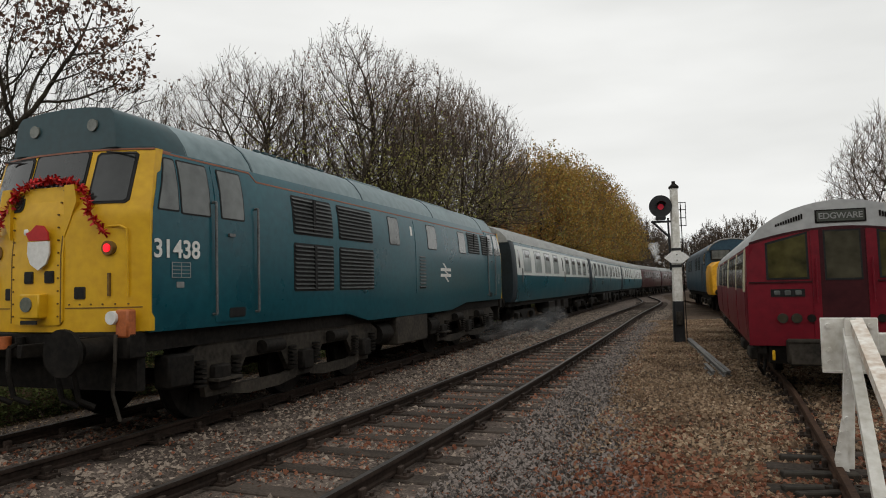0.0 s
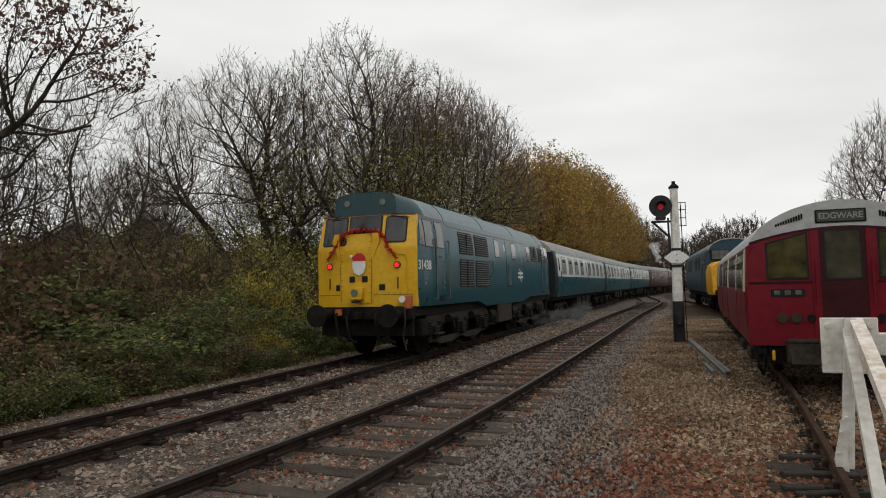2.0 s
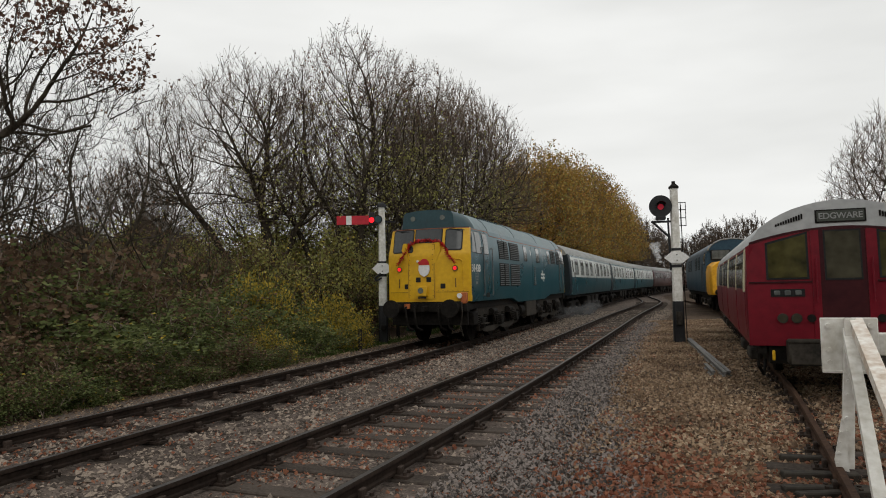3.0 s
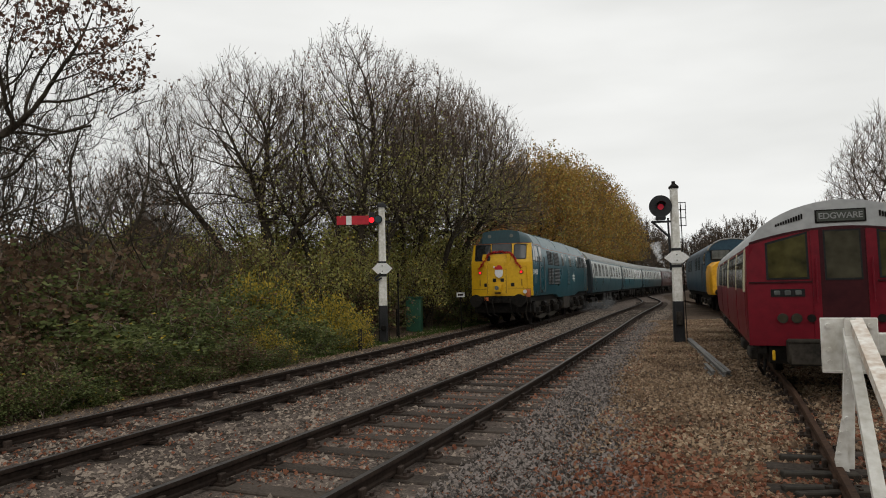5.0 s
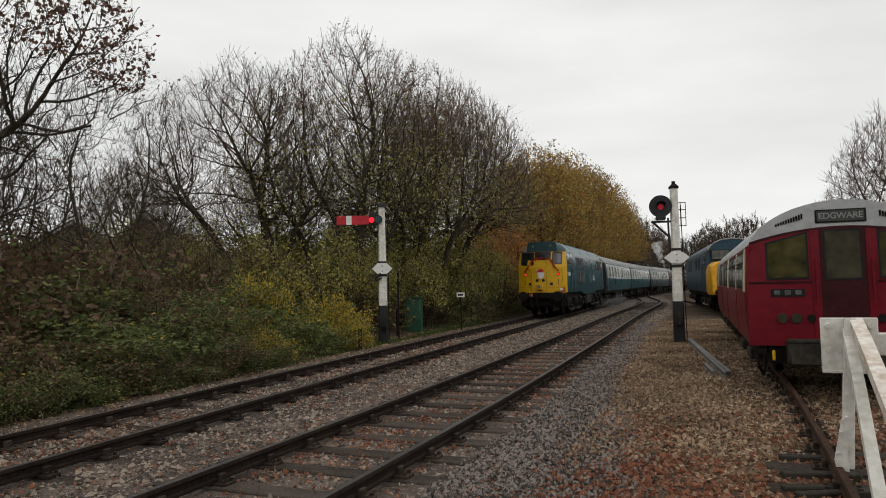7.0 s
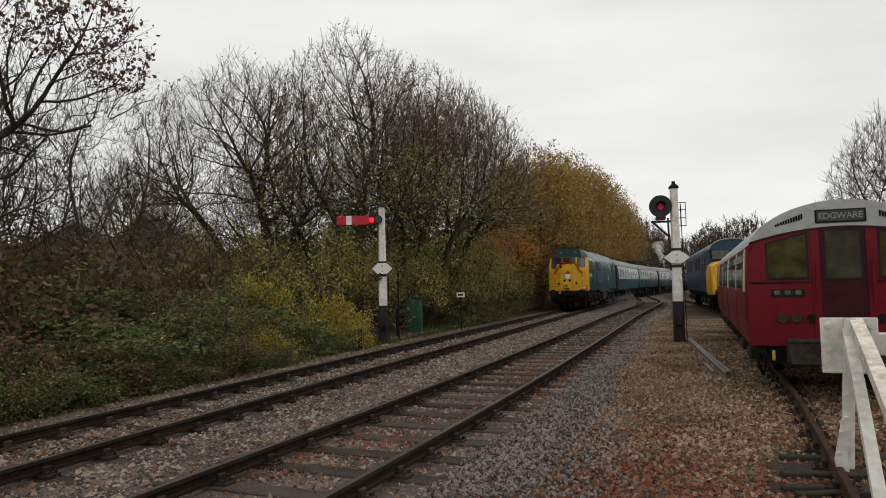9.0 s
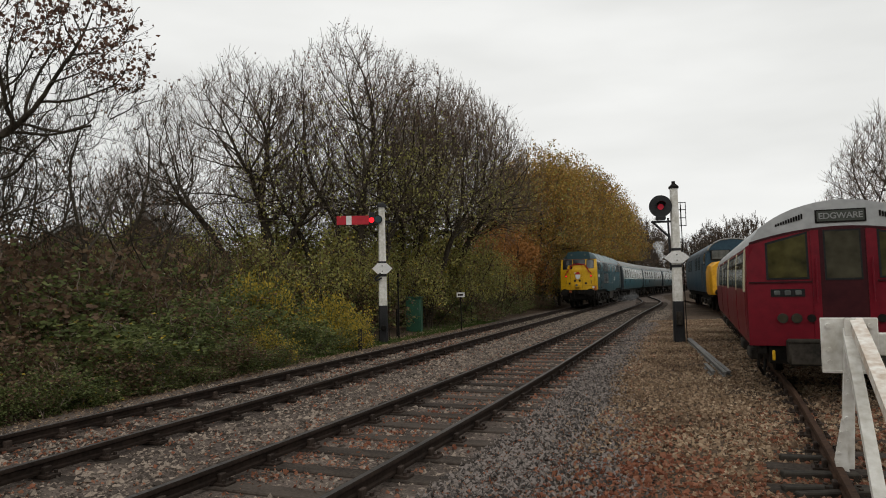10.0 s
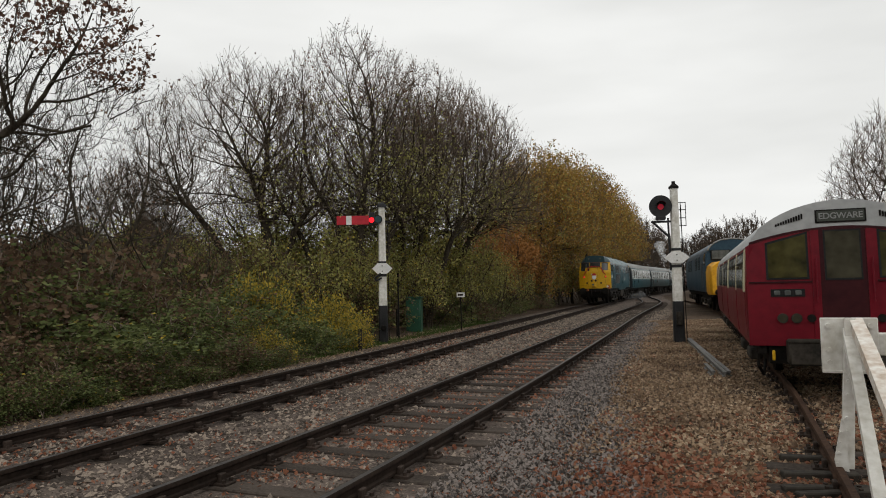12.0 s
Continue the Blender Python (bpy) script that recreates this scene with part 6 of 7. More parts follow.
# Leafy hazels under the tall trees.
hazel = make_tree(25, "olive-leaved hazel shrub under the trees", "shrub", lambda r: stems_for(r, 12, 4.4, 3, 0.7, 0.035, 0.5), [(9, 0.5, 0.7, 4, 0.5), (6, 0.5, 0.7, 3, 0.5)], [(OLIVE, 2.0, 0.10, 0.22), (BUSH_YELLOW, 0.25, 0.09, 0.25), (BUSH_BROWN, 0.5, 0.085, 0.25)], up=0.03, thin=0.006, group="hazels under the trees")
set_tree(hazel, -4.2, 24.2, 0, 0.85)
for x, y, a, k in ((-6.3, 23.2, 60, 0.85), (-2.4, 26.6, 130, 0.95), (-0.7, 29.4, 200, 1.0), (-3.4, 30.6, 280, 1.1), (0.6, 32.6, 20, 1.0), (-1.4, 34.2, 330, 1.2), (1.9, 36.0, 90, 1.0), (3.0, 39.4, 10, 1.05), (0.2, 39.0, 190, 1.2), (4.4, 44.5, 45, 0.9), (-5.0, 34.0, 110, 1.25), (9.0, 57.0, 0, 1.1), (11.2, 62.5, 80, 1.2), (13.6, 67.0, 160, 1.2), (15.0, 74.0, 240, 1.2), (17.4, 80.0, 320, 1.2), (21.0, 88.0, 40, 1.2), (25.5, 98.0, 90, 1.2), (31.0, 110.0, 150, 1.3), (5.0, 53.0, 130, 1.2), (-8.6, 30.5, 75, 1.25), (-11.5, 31.0, 15, 1.25), (-6.4, 31.5, 170, 1.35), (-4.6, 31.0, 20, 1.4), (-2.6, 33.0, 260, 1.5), (-13.4, 29.0, 140, 1.15), (-9.6, 27.6, 230, 0.95), (0.4, 36.5, 50, 1.5)):
    more(hazel, x, y, a, k)

# The near tree at the edge, brown leaves still on its outer boughs.
near_tree = make_grown(33, "dark bare tree with brown leaves on its outer boughs",
                       [[(0, 0, -0.4), (0.15, 0, 1.6), (0.5, 0, 2.9), (1.3, 0.1, 3.7), (2.4, 0.1, 4.4)], [(0.25, 0.1, 2.0), (0.45, 0.1, 3.4), (0.9, 0.1, 4.8)], [(0.4, 0, 2.6), (1.3, -0.2, 3.0), (2.2, -0.2, 3.3)]],
                       [(2000, (1.6, 0, 4.9), (2.9, 2.0, 2.7), -0.75), (450, (3.0, 0, 5.2), (1.3, 1.2, 1.3), -0.8)], 0.0054, 3600, 0.26,
                       [(RUSSET, 1.9, 0.075, 0.06, 4.9, 9)], thin=0.0052, step=0.16, kill=0.165, rise=0.1, bark=BARK, hue=BARK, keep=lambda q: (q[:, 0] > 1.9) & (q[:, 2] + 0.45 * q[:, 0] > 6.6), limit=0.012, power=2.3)
set_tree(near_tree, -9.3, 11.2, 0, 1.0)
sapling = make_grown(34, "thin bare sapling with arching stems among scrub",
                     [[(0, 0, -0.3), (0.1, 0, 1.2), (0.5, 0, 2.3)], [(-0.2, 0.1, -0.3), (-0.4, 0.1, 1.4), (-0.5, 0, 2.6)], [(0.2, -0.1, -0.3), (0.7, -0.2, 1.0), (1.5, -0.2, 1.9)]],
                     [(1100, (0.1, 0, 3.2), (2.5, 2.2, 3.3), -0.35)], 0.005, 1700, 0.35, [(BUSH_BROWN, 0.10, 0.07, 0.1, 0, 9)], "saplings in the scrub", thin=0.0052, step=0.22, kill=0.24, bark=BARK, hue=BARK)
set_tree(sapling, -8.3, 16.6, 0, 1.0)
for x, y, a, k in ((-11.2, 17.6, 80, 1.0), (-10.2, 21.0, 200, 0.85), (-14.2, 23.5, 20, 1.1), (-7.6, 20.6, 40, 0.55), (-9.7, 13.4, 150, 1.05), (-10.9, 15.2, 300, 0.9)):
    more(sapling, x, y, a, k)

# Autumn gold trees farther along, and the dark woods beyond.
AUTUMN_GROUP = "autumn trees"
gold = make_grown(41, "tall tree in thinning golden autumn leaf",
                  [[(0, 0, -0.3), (0.1, 0, 2.2), (0, 0.1, 4.5), (0.1, 0, 7.5)]],
                  [(2600, (0, 0, 7.6), (4.2, 4.0, 7.2), -0.9, 0.10)], 0.008, 5200, 0.8,
                  [(AUTUMN, 2.7, 0.19, 0.27, 1, 30), (OLIVE, 0.5, 0.18, 0.28, 1, 30), (AUTUMN_ORANGE, 0.5, 0.18, 0.28, 1, 30)], AUTUMN_GROUP, thin=0.011, step=0.4, kill=0.48, limit=0.03)
set_tree(gold, 7.4, 51.5, 0, 0.81)
for x, y, a, k in ((9.6, 57.0, 110, 1.02), (11.8, 63.0, 220, 1.1), (15.2, 72.0, 60, 1.15), (19.4, 83.0, 20, 1.18), (23.6, 92.0, 140, 1.1), (6.4, 60.0, 260, 1.0)):
    more(gold, x, y, a, k)
orange = make_tree(43, "low spreading tree in orange autumn leaf", "tree", lambda r: stems_for(r, 8, 6.6, 3, 0.7, 0.08, 0.6), [(10, 0.45, 0.7, 4, 0.5), (7, 0.5, 0.6, 3, 0.5)], [(AUTUMN_ORANGE, 3.6, 0.15, 0.25)], up=0.03, thin=0.010, group="autumn trees")
set_tree(orange, 4.4, 46.5, 0, 0.95)
more(orange, 2.8, 43.0, 140, 0.8)
more(orange, 6.6, 50.5, 240, 0.85)
more(orange, 3.2, 48.5, 60, 1.2)
dull = make_grown(45, "dense dull brown winter tree", [[(0, 0, -0.3), (0.1, 0, 1.5), (-0.1, 0, 3.6)], [(0.3, 0.2, -0.3), (0.9, 0.3, 1.6), (1.4, 0.3, 3.0)]],
                  [(2400, (0, 0, 4.3), (4.3, 4.1, 4.9), -0.7, 0.09)], 0.008, 5000, 0.75, [(BUSH_BROWN, 0.4, 0.12, 0.15, 0, 20)], "woods beyond the bend", hue=WOODS, thin=0.02, step=0.36, kill=0.42, limit=0.03)
set_tree(dull, 25.5, 101.0, 0, 1.0)
for x, y, a, k in ((28.0, 110.0, 280, 1.4), (33.0, 121.0, 330, 1.4), (38.5, 133.0, 90, 1.35), (45.5, 147.0, 10, 1.3), (55.0, 166.0, 50, 1.3), (24.0, 112.0, 70, 1.4),
                   (33.0, 82.0, 100, 0.92), (37.0, 84.0, 250, 1.02), (42.0, 86.0, 40, 0.9), (34.0, 92.0, 190, 0.85), (39.0, 98.0, 310, 0.9), (60.0, 140.0, 60, 1.0), (50.0, 100.0, 150, 0.8)):
    more(dull, x, y, a, k)
# Bare trees behind the siding.
more(oak, 27.2, 37.0, 20, 1.1)
# Trees behind the camera, mirrored in the cab windows.
for x, y, a, k in ((-9.0, -13.0, 15, 1.1), (-2.0, -15.0, 100, 1.25), (5.5, -13.5, 200, 1.15), (12.0, -10.0, 290, 1.2), (17.5, -3.0, 50, 1.1)):
    more(dull, x, y, a, k)


def make_bush(seed, label, leaf, n, size, w=1.5, h=1.5, sticks=15):
    rng = np.random.default_rng(seed)
    t = thing("bush", label, "bush", "scrub along the line")
    P, D, L, R = stems_for(rng, sticks, h * 1.4, 1, 0.85, 0.016, 0.45 * w)
    g = grow(rng, (P, D, L, R), [(5, 0.5, 0.8, 3, 0.6), (3, 0.5, 0.8, 2, 0.6)], 0.0, 0.25)
    st = link("branchwork", tubes("branchwork", g, 2, TWIG, 0.005, True), None, t)
    tagged(st, kind="stuff")
    ends = np.concatenate([q[0][:, 1:].reshape(-1, 3) for q in g[1:]])
    for material, share in leaf:
        k = int(n * share)
        c = int(k * 0.6)
        a = ends[rng.integers(0, len(ends), c)] + rng.normal(0, 0.08, (c, 3))
        q = norm(rng.normal(0, 1, (k - c, 3))) * (rng.uniform(0.35, 1.02, (k - c, 1)) ** 0.5)
        lump = 1 + 0.22 * np.sin(q[:, :1] * 5 + seed) * np.cos(q[:, 1:2] * 4 + 2 * seed)
        q = q * lump * np.array([w * 0.62, w * 0.62, h * 0.95])
        q[:, 2] = np.abs(q[:, 2])
        pts = np.concatenate([a, q])
        pts[:, 2] = np.maximum(pts[:, 2], 0.02)
        lv = link("foliage", leaf_mesh("foliage", rng, pts, size, material, 0.0), None, t)
        tagged(lv, kind="stuff")
    return t


bushes = [make_bush(51, "green and brown bramble bush beside the line", [(BUSH_GREEN, 0.8), (BUSH_BROWN, 0.3)], 5000, 0.068),
          make_bush(52, "dark green bramble thicket beside the line", [(BUSH_GREEN, 1.0), (BUSH_YELLOW, 0.03)], 5000, 0.068),
          make_bush(53, "brown withered scrub beside the line", [(BUSH_BROWN, 0.75), (BUSH_GREEN, 0.25)], 3600, 0.07, sticks=22),
          make_bush(54, "yellow-leaved autumn bush beside the line", [(BUSH_YELLOW, 0.8), (BUSH_GREEN, 0.25)], 4200, 0.08, sticks=18)]


def plant_scrub():
    rng = np.random.default_rng(77)
    used = [False] * 4
    rows = []
    for lat, height, step in ((2.6, 0.9, 0.75), (3.7, 1.5, 1.1), (4.9, 2.15, 1.4), (6.4, 2.5, 1.8), (8.6, 2.6, 2.6)):
        y = 2.0
        while y < (52 if lat < 7 else 40):
            rows.append((lat, height, y + rng.uniform(-0.4, 0.4)))
            y += step * rng.uniform(0.75, 1.2) * (1 + 0.012 * y)
    for lat, height, y in rows:
        if lat < 3.4 and y > 16.5 or lat < 4.4 and y > 21.5 and y < 29:
            continue
        o, h, r = plan(ax, float(y))
        q = o - r * (lat + rng.uniform(-0.3, 0.3))
        u = rng.uniform()
        k = int(rng.choice([0, 1, 2, 2 if y > 24 else 1], p=[0.36, 0.3, 0.2, 0.14]))
        if lat > 6 and y > 27:
            continue
        if y < 14.5 and lat > 5.5 and int(y * 37) % 10 < 7 or 9.5 < y < 12.5 and lat > 3.4 and u < 0.35:
            k = 2
        size = height / 1.5 * rng.uniform(0.65, 1.35)
        wide = max(size, 0.8) * rng.uniform(0.9, 1.2)
        z = float(ground_height(np.array(q.x), np.array(q.y))) - 0.03
        m = pose(q.x, q.y, z, 0, 0, rng.uniform(0, 360)) @ Matrix.Diagonal((wide, wide, size, 1))
        if not used[k]:
            bushes[k].matrix_world = m
            used[k] = True
        else:
            copy_thing(bushes[k], m)


plant_scrub()


def clump(kind, rows):
    """Single bushes of one kind, sized by themselves."""
    ob = bushes[kind]
    first = ob.location.length == 0
    for x, y, turn, wide, tall in rows:
        m = pose(x, y, float(ground_height(np.array(x), np.array(y))) - 0.03, 0, 0, turn) @ Matrix.Diagonal((wide, wide, tall, 1))
        if first:
            ob.matrix_world = m
            first = False
        else:
            copy_thing(ob, m @ Matrix.Diagonal((1 / ob.scale[0], 1 / ob.scale[1], 1 / ob.scale[2], 1)))


clump(3, ((-3.6, 21.8, 40, 0.75, 1.05), (-2.9, 21.3, 100, 0.6, 0.75), (-5.1, 20.2, 160, 0.85, 1.25), (-5.9, 20.6, 250, 0.75, 1.3), (-4.6, 17.2, 300, 0.5, 0.6), (-5.6, 18.0, 20, 0.45, 0.8)))
clump(2, ((-10.4, 16.8, 0, 1.0, 1.7), (-9.0, 18.8, 70, 1.0, 1.6), (-12.0, 20.0, 140, 1.3, 2.0), (-7.6, 22.6, 200, 1.0, 1.7), (-9.6, 23.6, 290, 1.2, 1.9), (-11.6, 14.0, 30, 1.0, 1.7), (-6.4, 24.4, 100, 1.1, 1.7), (-13.5, 25.0, 10, 1.4, 2.1), (-9.6, 13.2, 60, 0.9, 1.5)))


def trim_back():
    """Cut the growth back from the main line, clear of the trains."""
    bpy.context.view_layer.update()
    for ob in [o for o in bpy.data.objects if o.type == "MESH" and o.parent and o.parent.name.split(".")[0] in ("tree", "bush")]:
        me = ob.data
        v = np.empty(len(me.vertices) * 3, dtype=np.float32)
        me.vertices.foreach_get("co", v)
        v = v.reshape(-1, 3)
        m = np.array(ob.matrix_world)
        w = v @ m[:3, :3].T + m[:3, 3]
        inside = (np.abs(w[:, 0] - ax(w[:, 1])) < 2.3) & (w[:, 2] < 4.5)
        if not inside.any():
            continue
        size = len(me.polygons[0].vertices)
        f = np.empty(len(me.loops), dtype=np.int32)
        me.loops.foreach_get("vertex_index", f)
        f = f.reshape(-1, size)
        left = f[~inside[f].any(1)]
        if len(left) < 8:
            bpy.data.objects.remove(ob)
        else:
            ob.data = np_mesh(me.name, v, left, me.materials[0])


trim_back()


def make_house(x, y, turn, w, d, eave, ridge):
    t = thing("house", "brown brick house with a steep tiled gable", "house", "houses behind the trees", m=pose(x, y, 0.4, 0, 0, turn))
    bm = bmesh.new()
    prism(bm, [(-w, -0.5), (w, -0.5), (w, eave), (0, ridge), (-w, eave)], "y", -d, d)
    part("wall", bm, BRICK_WALL, t)
    for sx in (-1, 1):
        bm = bmesh.new()
        k = (ridge - eave) / w
        prism(bm, [(0, ridge + 0.02), (sx * (w + 0.4), eave - 0.4 * k + 0.02), (sx * (w + 0.4), eave - 0.4 * k + 0.2), (0, ridge + 0.22)], "y", -d - 0.35, d + 0.35)
        part("roof", bm, ROOF_TILE, t)
        bm = bmesh.new()
        prism(bm, [(0, ridge - 0.1), (sx * (w + 0.42), eave - 0.42 * k - 0.1), (sx * (w + 0.42), eave - 0.42 * k + 0.06), (0, ridge + 0.06)], "y", -d - 0.40, -d - 0.36)
        part("bargeboard", bm, COACH_ROOF, t, "pale bargeboard")
    for x0 in (-w * 0.5, w * 0.5):
        f = part("window", boxes((x0 - 0.6, x0 + 0.6, -d - 0.05, -d + 0.1, 1.2, 2.4)), WHITE_PAINT, t)
        part("pane", boxes((x0 - 0.52, x0 + 0.52, -d - 0.07, -d, 1.28, 2.32)), GLASS_DARK, f)


make_house(-19.0, 46.0, 12, 3.2, 5.0, 2.9, 6.0)
make_house(-27.5, 52.0, 20, 4.5, 5.0, 3.4, 6.2)
make_house(-38.0, 50.0, 40, 4.5, 6.0, 4.4, 8.4)


def make_hedge():
    """A far belt of woods all round."""
    rng = np.random.default_rng(5)
    n = 24000
    a = rng.uniform(0, 2 * np.pi, n)
    r = rng.uniform(150, 190, n)
    z = np.abs(rng.normal(0, 1, n)) ** 0.8 * (2.6 + 1.2 * np.sin(a * 23) + 0.8 * np.sin(a * 51))
    pts = np.stack([np.sin(a) * r, np.cos(a) * r + 10, z], 1)
    ob = link("far_woods", leaf_mesh("far_woods", rng, pts, 1.5, BUSH_BROWN), None)
    tagged(ob, "distant brown winter woods", "woods", kind="stuff")


make_hedge()

# ---- loose ballast and fallen leaves ----


def lay(name, label, category, rng, pts, size, material, flat, lift):
    ob = link(name, leaf_mesh(name, rng, pts, size, material, flat), None)
    tagged(ob, label, category, kind="stuff")


def make_stones():
    rng = np.random.default_rng(8)
    n = 84000
    y = 2.6 + 42 * rng.uniform(0, 1, n) ** 2.1
    y = np.where(rng.uniform(0, 1, n) < 0.10, rng.uniform(-8, 2.6, n), y)
    b = (bx(y) - ax(y)) * 0.944
    lat = -1.75 + (b + 3.95) * rng.uniform(0, 1, n)
    x = ax(y) + lat / 0.944
    size = rng.gamma(5.0, 0.0040, n).clip(0.009, 0.042) * (1 + 0.012 * y)
    # Keep the rails' running surfaces and most of the sleeper tops clear.
    near_a = np.minimum(np.abs(np.abs(lat) - 0.7525), np.abs(np.abs(lat - b) - 0.7525))
    ok = near_a > 0.10
    x, y, size, lat, b = x[ok], y[ok], size[ok], lat[ok], b[ok]
    on_loop = np.abs(lat - b) < 1.3
    ties = np.array(SLEEPER_Y["track_2"])
    foot = y + (lat - b) * 0.34
    gap = np.abs(foot[:, None] - ties[None, :]).min(1)
    free = ~((np.abs(lat - b) < 1.34) & (gap < 0.15))
    x, y, size, lat, b, on_loop = (q[free] for q in (x, y, size, lat, b, on_loop))
    z = np.where(on_loop, -0.205, -0.198) + rng.uniform(-0.004, 0.012, len(x))
    base = np.array([[1, 0, 0], [-1, 0, 0], [0, 1, 0], [0, -1, 0], [0, 0, 1], [0, 0, -1]], float)
    v = base[None] * size[:, None, None] * rng.uniform(0.55, 1.3, (len(x), 6, 1)) + rng.normal(0, 0.25, (len(x), 6, 3)) * size[:, None, None]
    v = v * np.array([1, 1, 0.8]) + np.stack([x, y, z], 1)[:, None]
    f0 = np.array([[0, 2, 4], [2, 1, 4], [1, 3, 4], [3, 0, 4], [2, 0, 5], [1, 2, 5], [3, 1, 5], [0, 3, 5]])
    f0 = f0[:4]
    f = (np.arange(len(x)) * 6)[:, None, None] + f0[None]
    ob = link("ballast_stones", np_mesh("ballast_stones", v.reshape(-1, 3), f.reshape(-1, 3), STONE), None)
    tagged(ob, "loose grey and brown ballast stones", "ballast", kind="stuff")


make_stones()


def make_litter():
    rng = np.random.default_rng(9)
    # Reddish leaves between the rails and beside the loop line.
    n = 44000
    y = 2.6 + 26 * rng.uniform(0, 1, n) ** 1.6
    b = (bx(y) - ax(y)) * 0.944
    lat = rng.uniform(-1.6, 2.3, n) + np.where(rng.uniform(0, 1, n) < 0.62, b, 0)
    keep = noise_mask(ax(y) + lat / 0.944, y, 0.9) > rng.uniform(-0.45, 0.5, n)
    rail = np.minimum(np.abs(np.abs(lat) - 0.7525), np.abs(np.abs(lat - b) - 0.7525)) > 0.06
    ties = np.array(SLEEPER_Y["track_2"])
    bare_tie = (np.abs(lat - b) < 1.34) & (np.abs((y + (lat - b) * 0.34)[:, None] - ties[None, :]).min(1) < 0.14) & (rng.uniform(0, 1, n) < 0.8)
    k = keep & rail & ~bare_tie & ~((lat > 1.1) & (lat < b - 1.2) & (rng.uniform(0, 1, n) < 0.75))
    x, y = (ax(y) + lat / 0.944)[k], y[k]
    pts = np.stack([x, y, -0.178 + rng.uniform(-0.01, 0.014, len(x))], 1)
    lay("leaf_litter", "reddish brown leaves fallen between the rails", "leaves", rng, pts, 0.046, LITTER, 0.5, 0)
    # Thick tan and red leaves on the cess between the loop and the siding.
    n = 120000
    y = 2.4 + 30 * rng.uniform(0, 1, n) ** 1.7
    y = np.where(rng.uniform(0, 1, n) < 0.12, rng.uniform(-9, 2.4, n), y)
    lo, hi = bx(y) + 1.5, np.where(y < 2.4, 4.5, cx(y) + 1.0)
    x = lo + (hi - lo) * rng.uniform(0, 1, n)
    u = (x - lo) / (hi - lo)
    strip = 2.6 - 0.27 * (y - 6).clip(0, 5.5)
    k = rng.uniform(0, 1, n) < np.clip(0.08 + 0.9 * (x - bx(y) - strip + 0.35) + 0.35 * noise_mask(x, y, 0.8), 0.36 + 0.06 * (y - 6).clip(0, 6), 1)
    k &= np.abs(np.abs((x - cx(y)) * 0.93) - 0.7525) > 0.06
    ties = np.array(SLEEPER_Y["track_3"])
    side_c = (x - cx(y)) * 0.93
    gap = np.abs((y + side_c * 0.37)[:, None] - ties[None, :]).min(1)
    k &= ~((np.abs(side_c) < 1.34) & (gap < 0.165) & (y < 7.3) & (rng.uniform(0, 1, n) < 0.98))
    x, y, u = x[k], y[k], u[k]
    red = 0.5 * noise_mask(x + 9, y, 0.45) + 0.34 * rng.normal(0, 1, len(x)) + 0.8 * (7.6 - y).clip(-3, 3) / 3 > 0.05
    z = ground_height(x, y) + rng.uniform(0.0, 0.035, len(x))
    for m, name, lab, mt in ((red, "leaf_litter", "red-brown fallen leaves beside the siding", LITTER), (~red, "leaf_litter", "tan fallen leaves beside the siding", LITTER_TAN)):
        lay(name, lab, "leaves", rng, np.stack([x[m], y[m], z[m]], 1), 0.054, mt, 0.38, 0)
    # Brown leaves drifted against the scrub.
    n = 16000
    y = 5 + 28 * rng.uniform(0, 1, n) ** 1.3
    x = ax(y) - (1.35 + 1.7 * rng.uniform(0, 1, n)) / 0.944
    pts = np.stack([x, y, ground_height(x, y) + rng.uniform(0.0, 0.03, n)], 1)
    lay("leaf_litter", "brown leaves drifted against the scrub", "leaves", rng, pts, 0.065, LITTER_TAN, 0.5, 0)
    # Grey chippings on the loop's edge.
    n = 40000
    y = 2.4 + 28 * rng.uniform(0, 1, n) ** 2.1
    y = y[rng.uniform(0, 1, n) < np.clip(1.25 - 0.075 * (y - 5), 0.2, 1)]
    n = len(y)
    x = bx(y) + 1.25 + rng.uniform(0, 1, n) ** 1.3 * (1.9 - 0.2 * (y - 6).clip(0, 7)) + np.abs(rng.normal(0, 0.22, n))
    size = rng.uniform(0.009, 0.026, n) * (1 + 0.02 * y)
    z = ground_height(x, y) + np.where(x - bx(y) < 2.3, 0.035, 0.012)
    base = np.array([[1, 0, 0], [-0.6, 0.8, 0], [-0.6, -0.8, 0], [0, 0, 1]], float)
    v = base[None] * size[:, None, None] + rng.normal(0, 0.3, (n, 4, 3)) * size[:, None, None] + np.stack([x, y, z], 1)[:, None]
    f = (np.arange(n) * 4)[:, None, None] + np.array([[0, 1, 3], [1, 2, 3], [2, 0, 3]])[None]
    ob = link("chippings", np_mesh("chippings", v.reshape(-1, 3), f.reshape(-1, 3), CHIPS), None)
    tagged(ob, "fine grey stone chippings beside the loop", "gravel", kind="stuff")
    # Verge grass under the semaphore and along the bushes.
    n = 14000
    y = 6 + 30 * rng.uniform(0, 1, n)
    lat = -2.35 - np.abs(rng.normal(0, 0.5, n))
    x = ax(y) + lat / 0.944
    k = noise_mask(x, y, 0.5) > -0.1 - 0.02 * (y - 14)
    x, y = x[k], y[k]
    z = ground_height(x, y)
    h = rng.uniform(0.05, 0.16, len(x))
    a = rng.uniform(0, 6.28, len(x))
    p = np.stack([x, y, z], 1)
    w = np.stack([np.cos(a), np.sin(a), 0 * a], 1) * 0.008
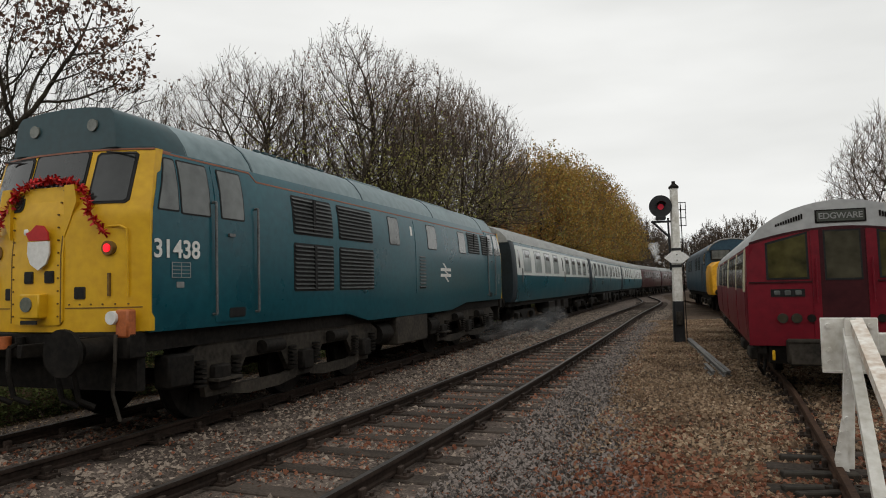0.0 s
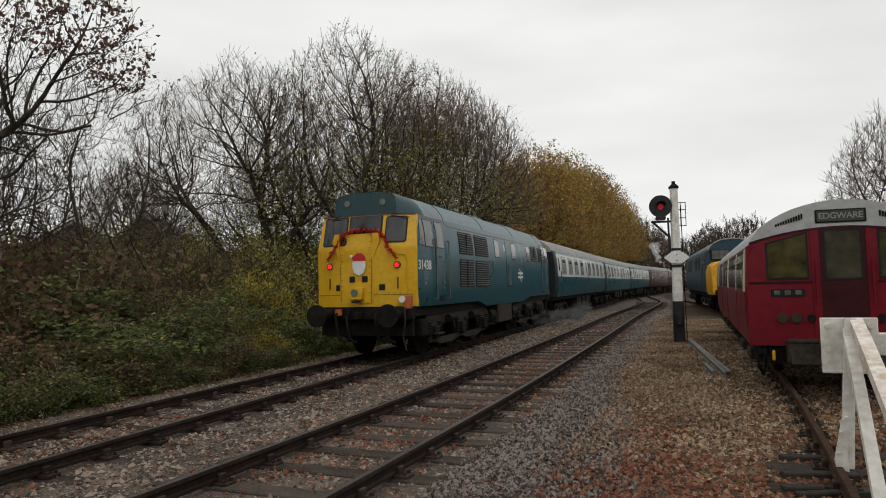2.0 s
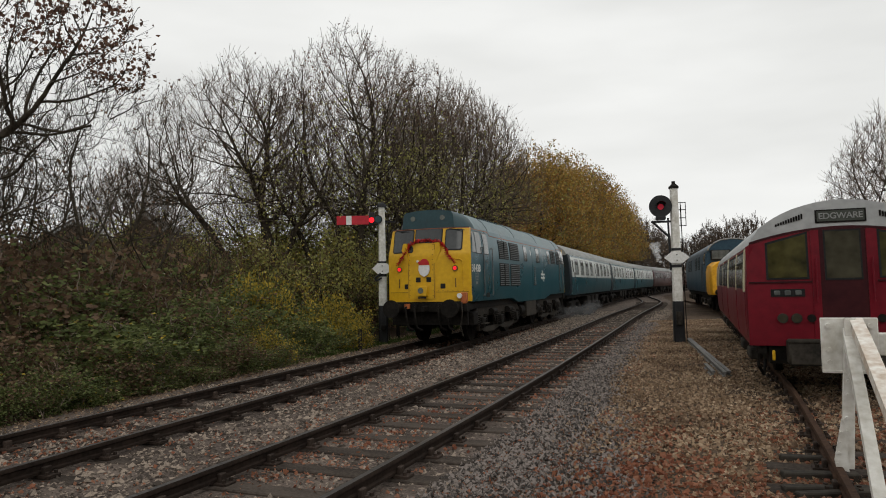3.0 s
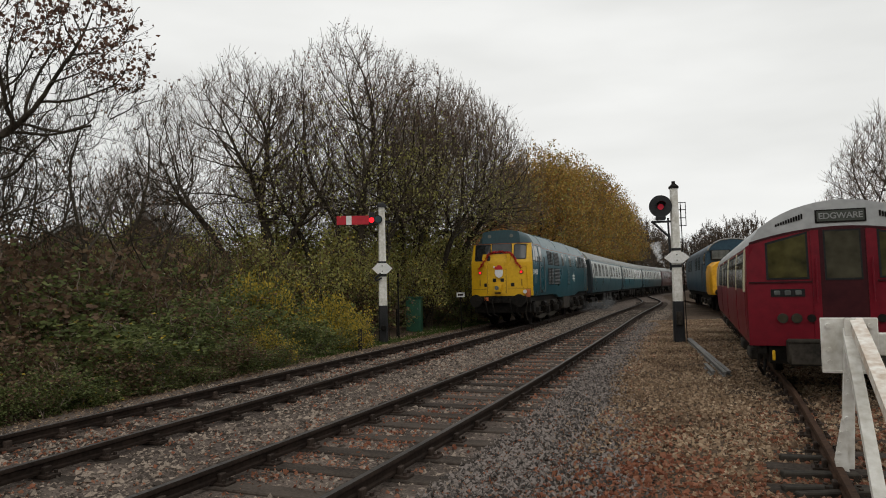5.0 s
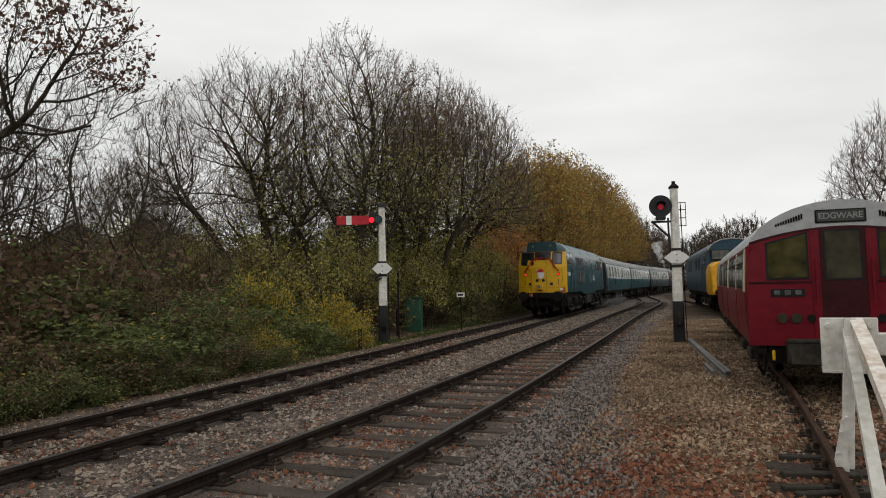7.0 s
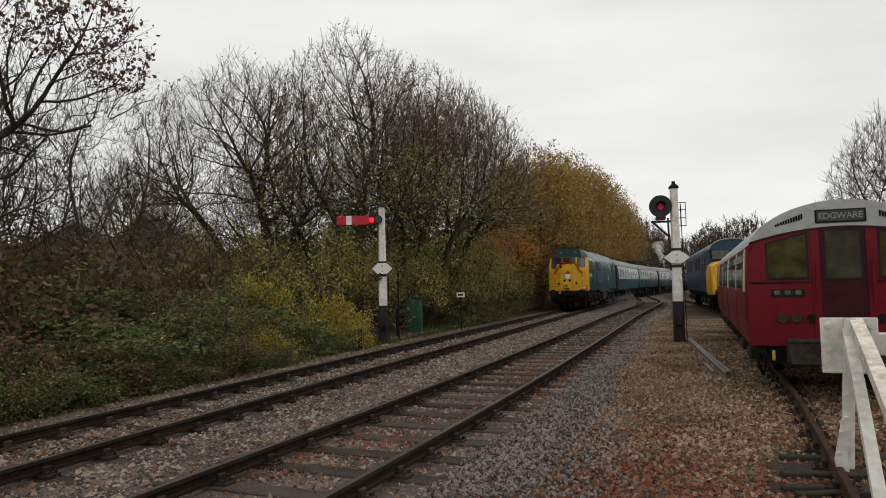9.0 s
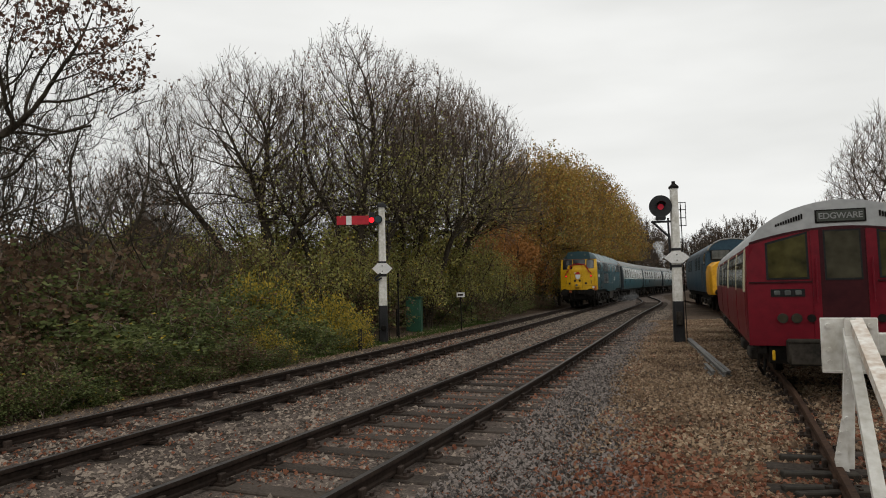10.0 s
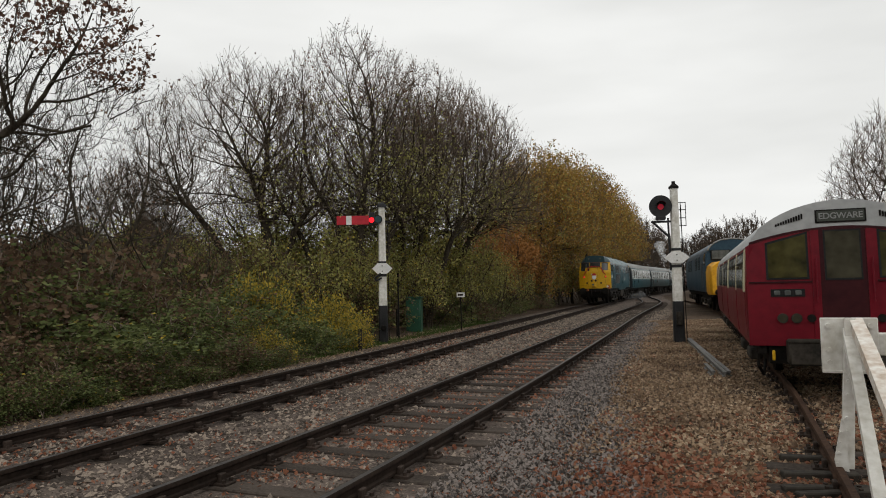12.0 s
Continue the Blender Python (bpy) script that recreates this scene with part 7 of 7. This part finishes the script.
    tip = p + np.stack([rng.normal(0, 0.04, len(x)), rng.normal(0, 0.04, len(x)), h], 1)
    v = np.stack([p - w, p + w, tip], 1).reshape(-1, 3)
    ob = link("verge_grass", np_mesh("verge_grass", v, np.arange(len(v)).reshape(-1, 3), GRASS), None)
    tagged(ob, "thin green grass along the verge", "grass", kind="stuff")


def noise_mask(x, y, s):
    return np.sin(x * 2.1 * s + 1.3 * np.sin(y * 1.7 * s)) * np.cos(y * 1.9 * s + 1.1 * np.sin(x * 1.3 * s + 2)) * 0.6 + 0.4 * np.sin(x * 5.3 * s + y * 4.1 * s) * np.sin(y * 6.7 * s - x * 3.9 * s)


make_litter()

# ---- steam from the engine far ahead ----


def make_steam():
    t = thing("steam_plume", "white steam drifting from the far engine", "steam")
    rs = random.Random(12)
    for k in range(16):
        bm = bmesh.new()
        bmesh.ops.create_icosphere(bm, subdivisions=3, radius=1.0)
        r = 0.16 + 0.02 * k
        for v in bm.verts:
            v.co *= r * (1 + 0.28 * noise.noise(v.co * 2.1 + Vector((k * 3.1, 0, 0))) + 0.14 * noise.noise(v.co * 5 + Vector((0, k, 0))))
        bmesh.ops.translate(bm, vec=(rs.uniform(-0.3, 0.3) + 0.02 * k, 0.2 * k, 4.0 + 0.15 * k + rs.uniform(-0.15, 0.15)), verts=bm.verts)
        part("puff", bm, STEAM, t, smooth=True)
    return t


STEAM_PLUME = make_steam()


def make_haze():
    """Thin steam blown along the ballast beside the tail of the train."""
    t = thing("ground_steam", "thin grey steam drifting low beside the rails", "steam")
    rs = random.Random(19)
    for k in range(14):
        bm = bmesh.new()
        bmesh.ops.create_icosphere(bm, subdivisions=3, radius=1.0)
        r = rs.uniform(0.25, 0.6)
        for v in bm.verts:
            v.co *= r * (1 + 0.5 * noise.noise(v.co * 1.6 + Vector((k * 3.1, 0, 0))) + 0.2 * noise.noise(v.co * 4 + Vector((0, k, 0))))
            v.co.y *= 1.9
            v.co.z *= 0.55
        bmesh.ops.translate(bm, vec=(rs.uniform(1.5, 2.2), rs.uniform(14.0, 24.0), rs.uniform(0.15, 0.45)), verts=bm.verts)
        part("wisp", bm, HAZE, t, smooth=True)
    return t


GROUND_STEAM = make_haze()
MOVERS.append((GROUND_STEAM, 0.0, 3.75, 12.45))


def motions():
    """The train draws away; the wheels roll."""
    s0 = rear_s(0)
    for vehicle, off, near, far in MOVERS:
        walk(vehicle, [(0.5 * k, ride(rear_s(0.5 * k) + off, near, far)) for k in range(25)])
    walk(STEAM_PLUME, [(0, pose(26.6, 84, 0)), (6, pose(27.1, 84.5, 0.1)), (12, pose(27.7, 85, 0.2))])
    for w, y, r in AXLES:
        rows = []
        for k in range(61):
            turn = -math.degrees((rear_s(0.2 * k) - s0) / r)
            rows.append((0.2 * k, pose(0, y, r, turn, 0, 0)))
        walk(w, rows)


motions()
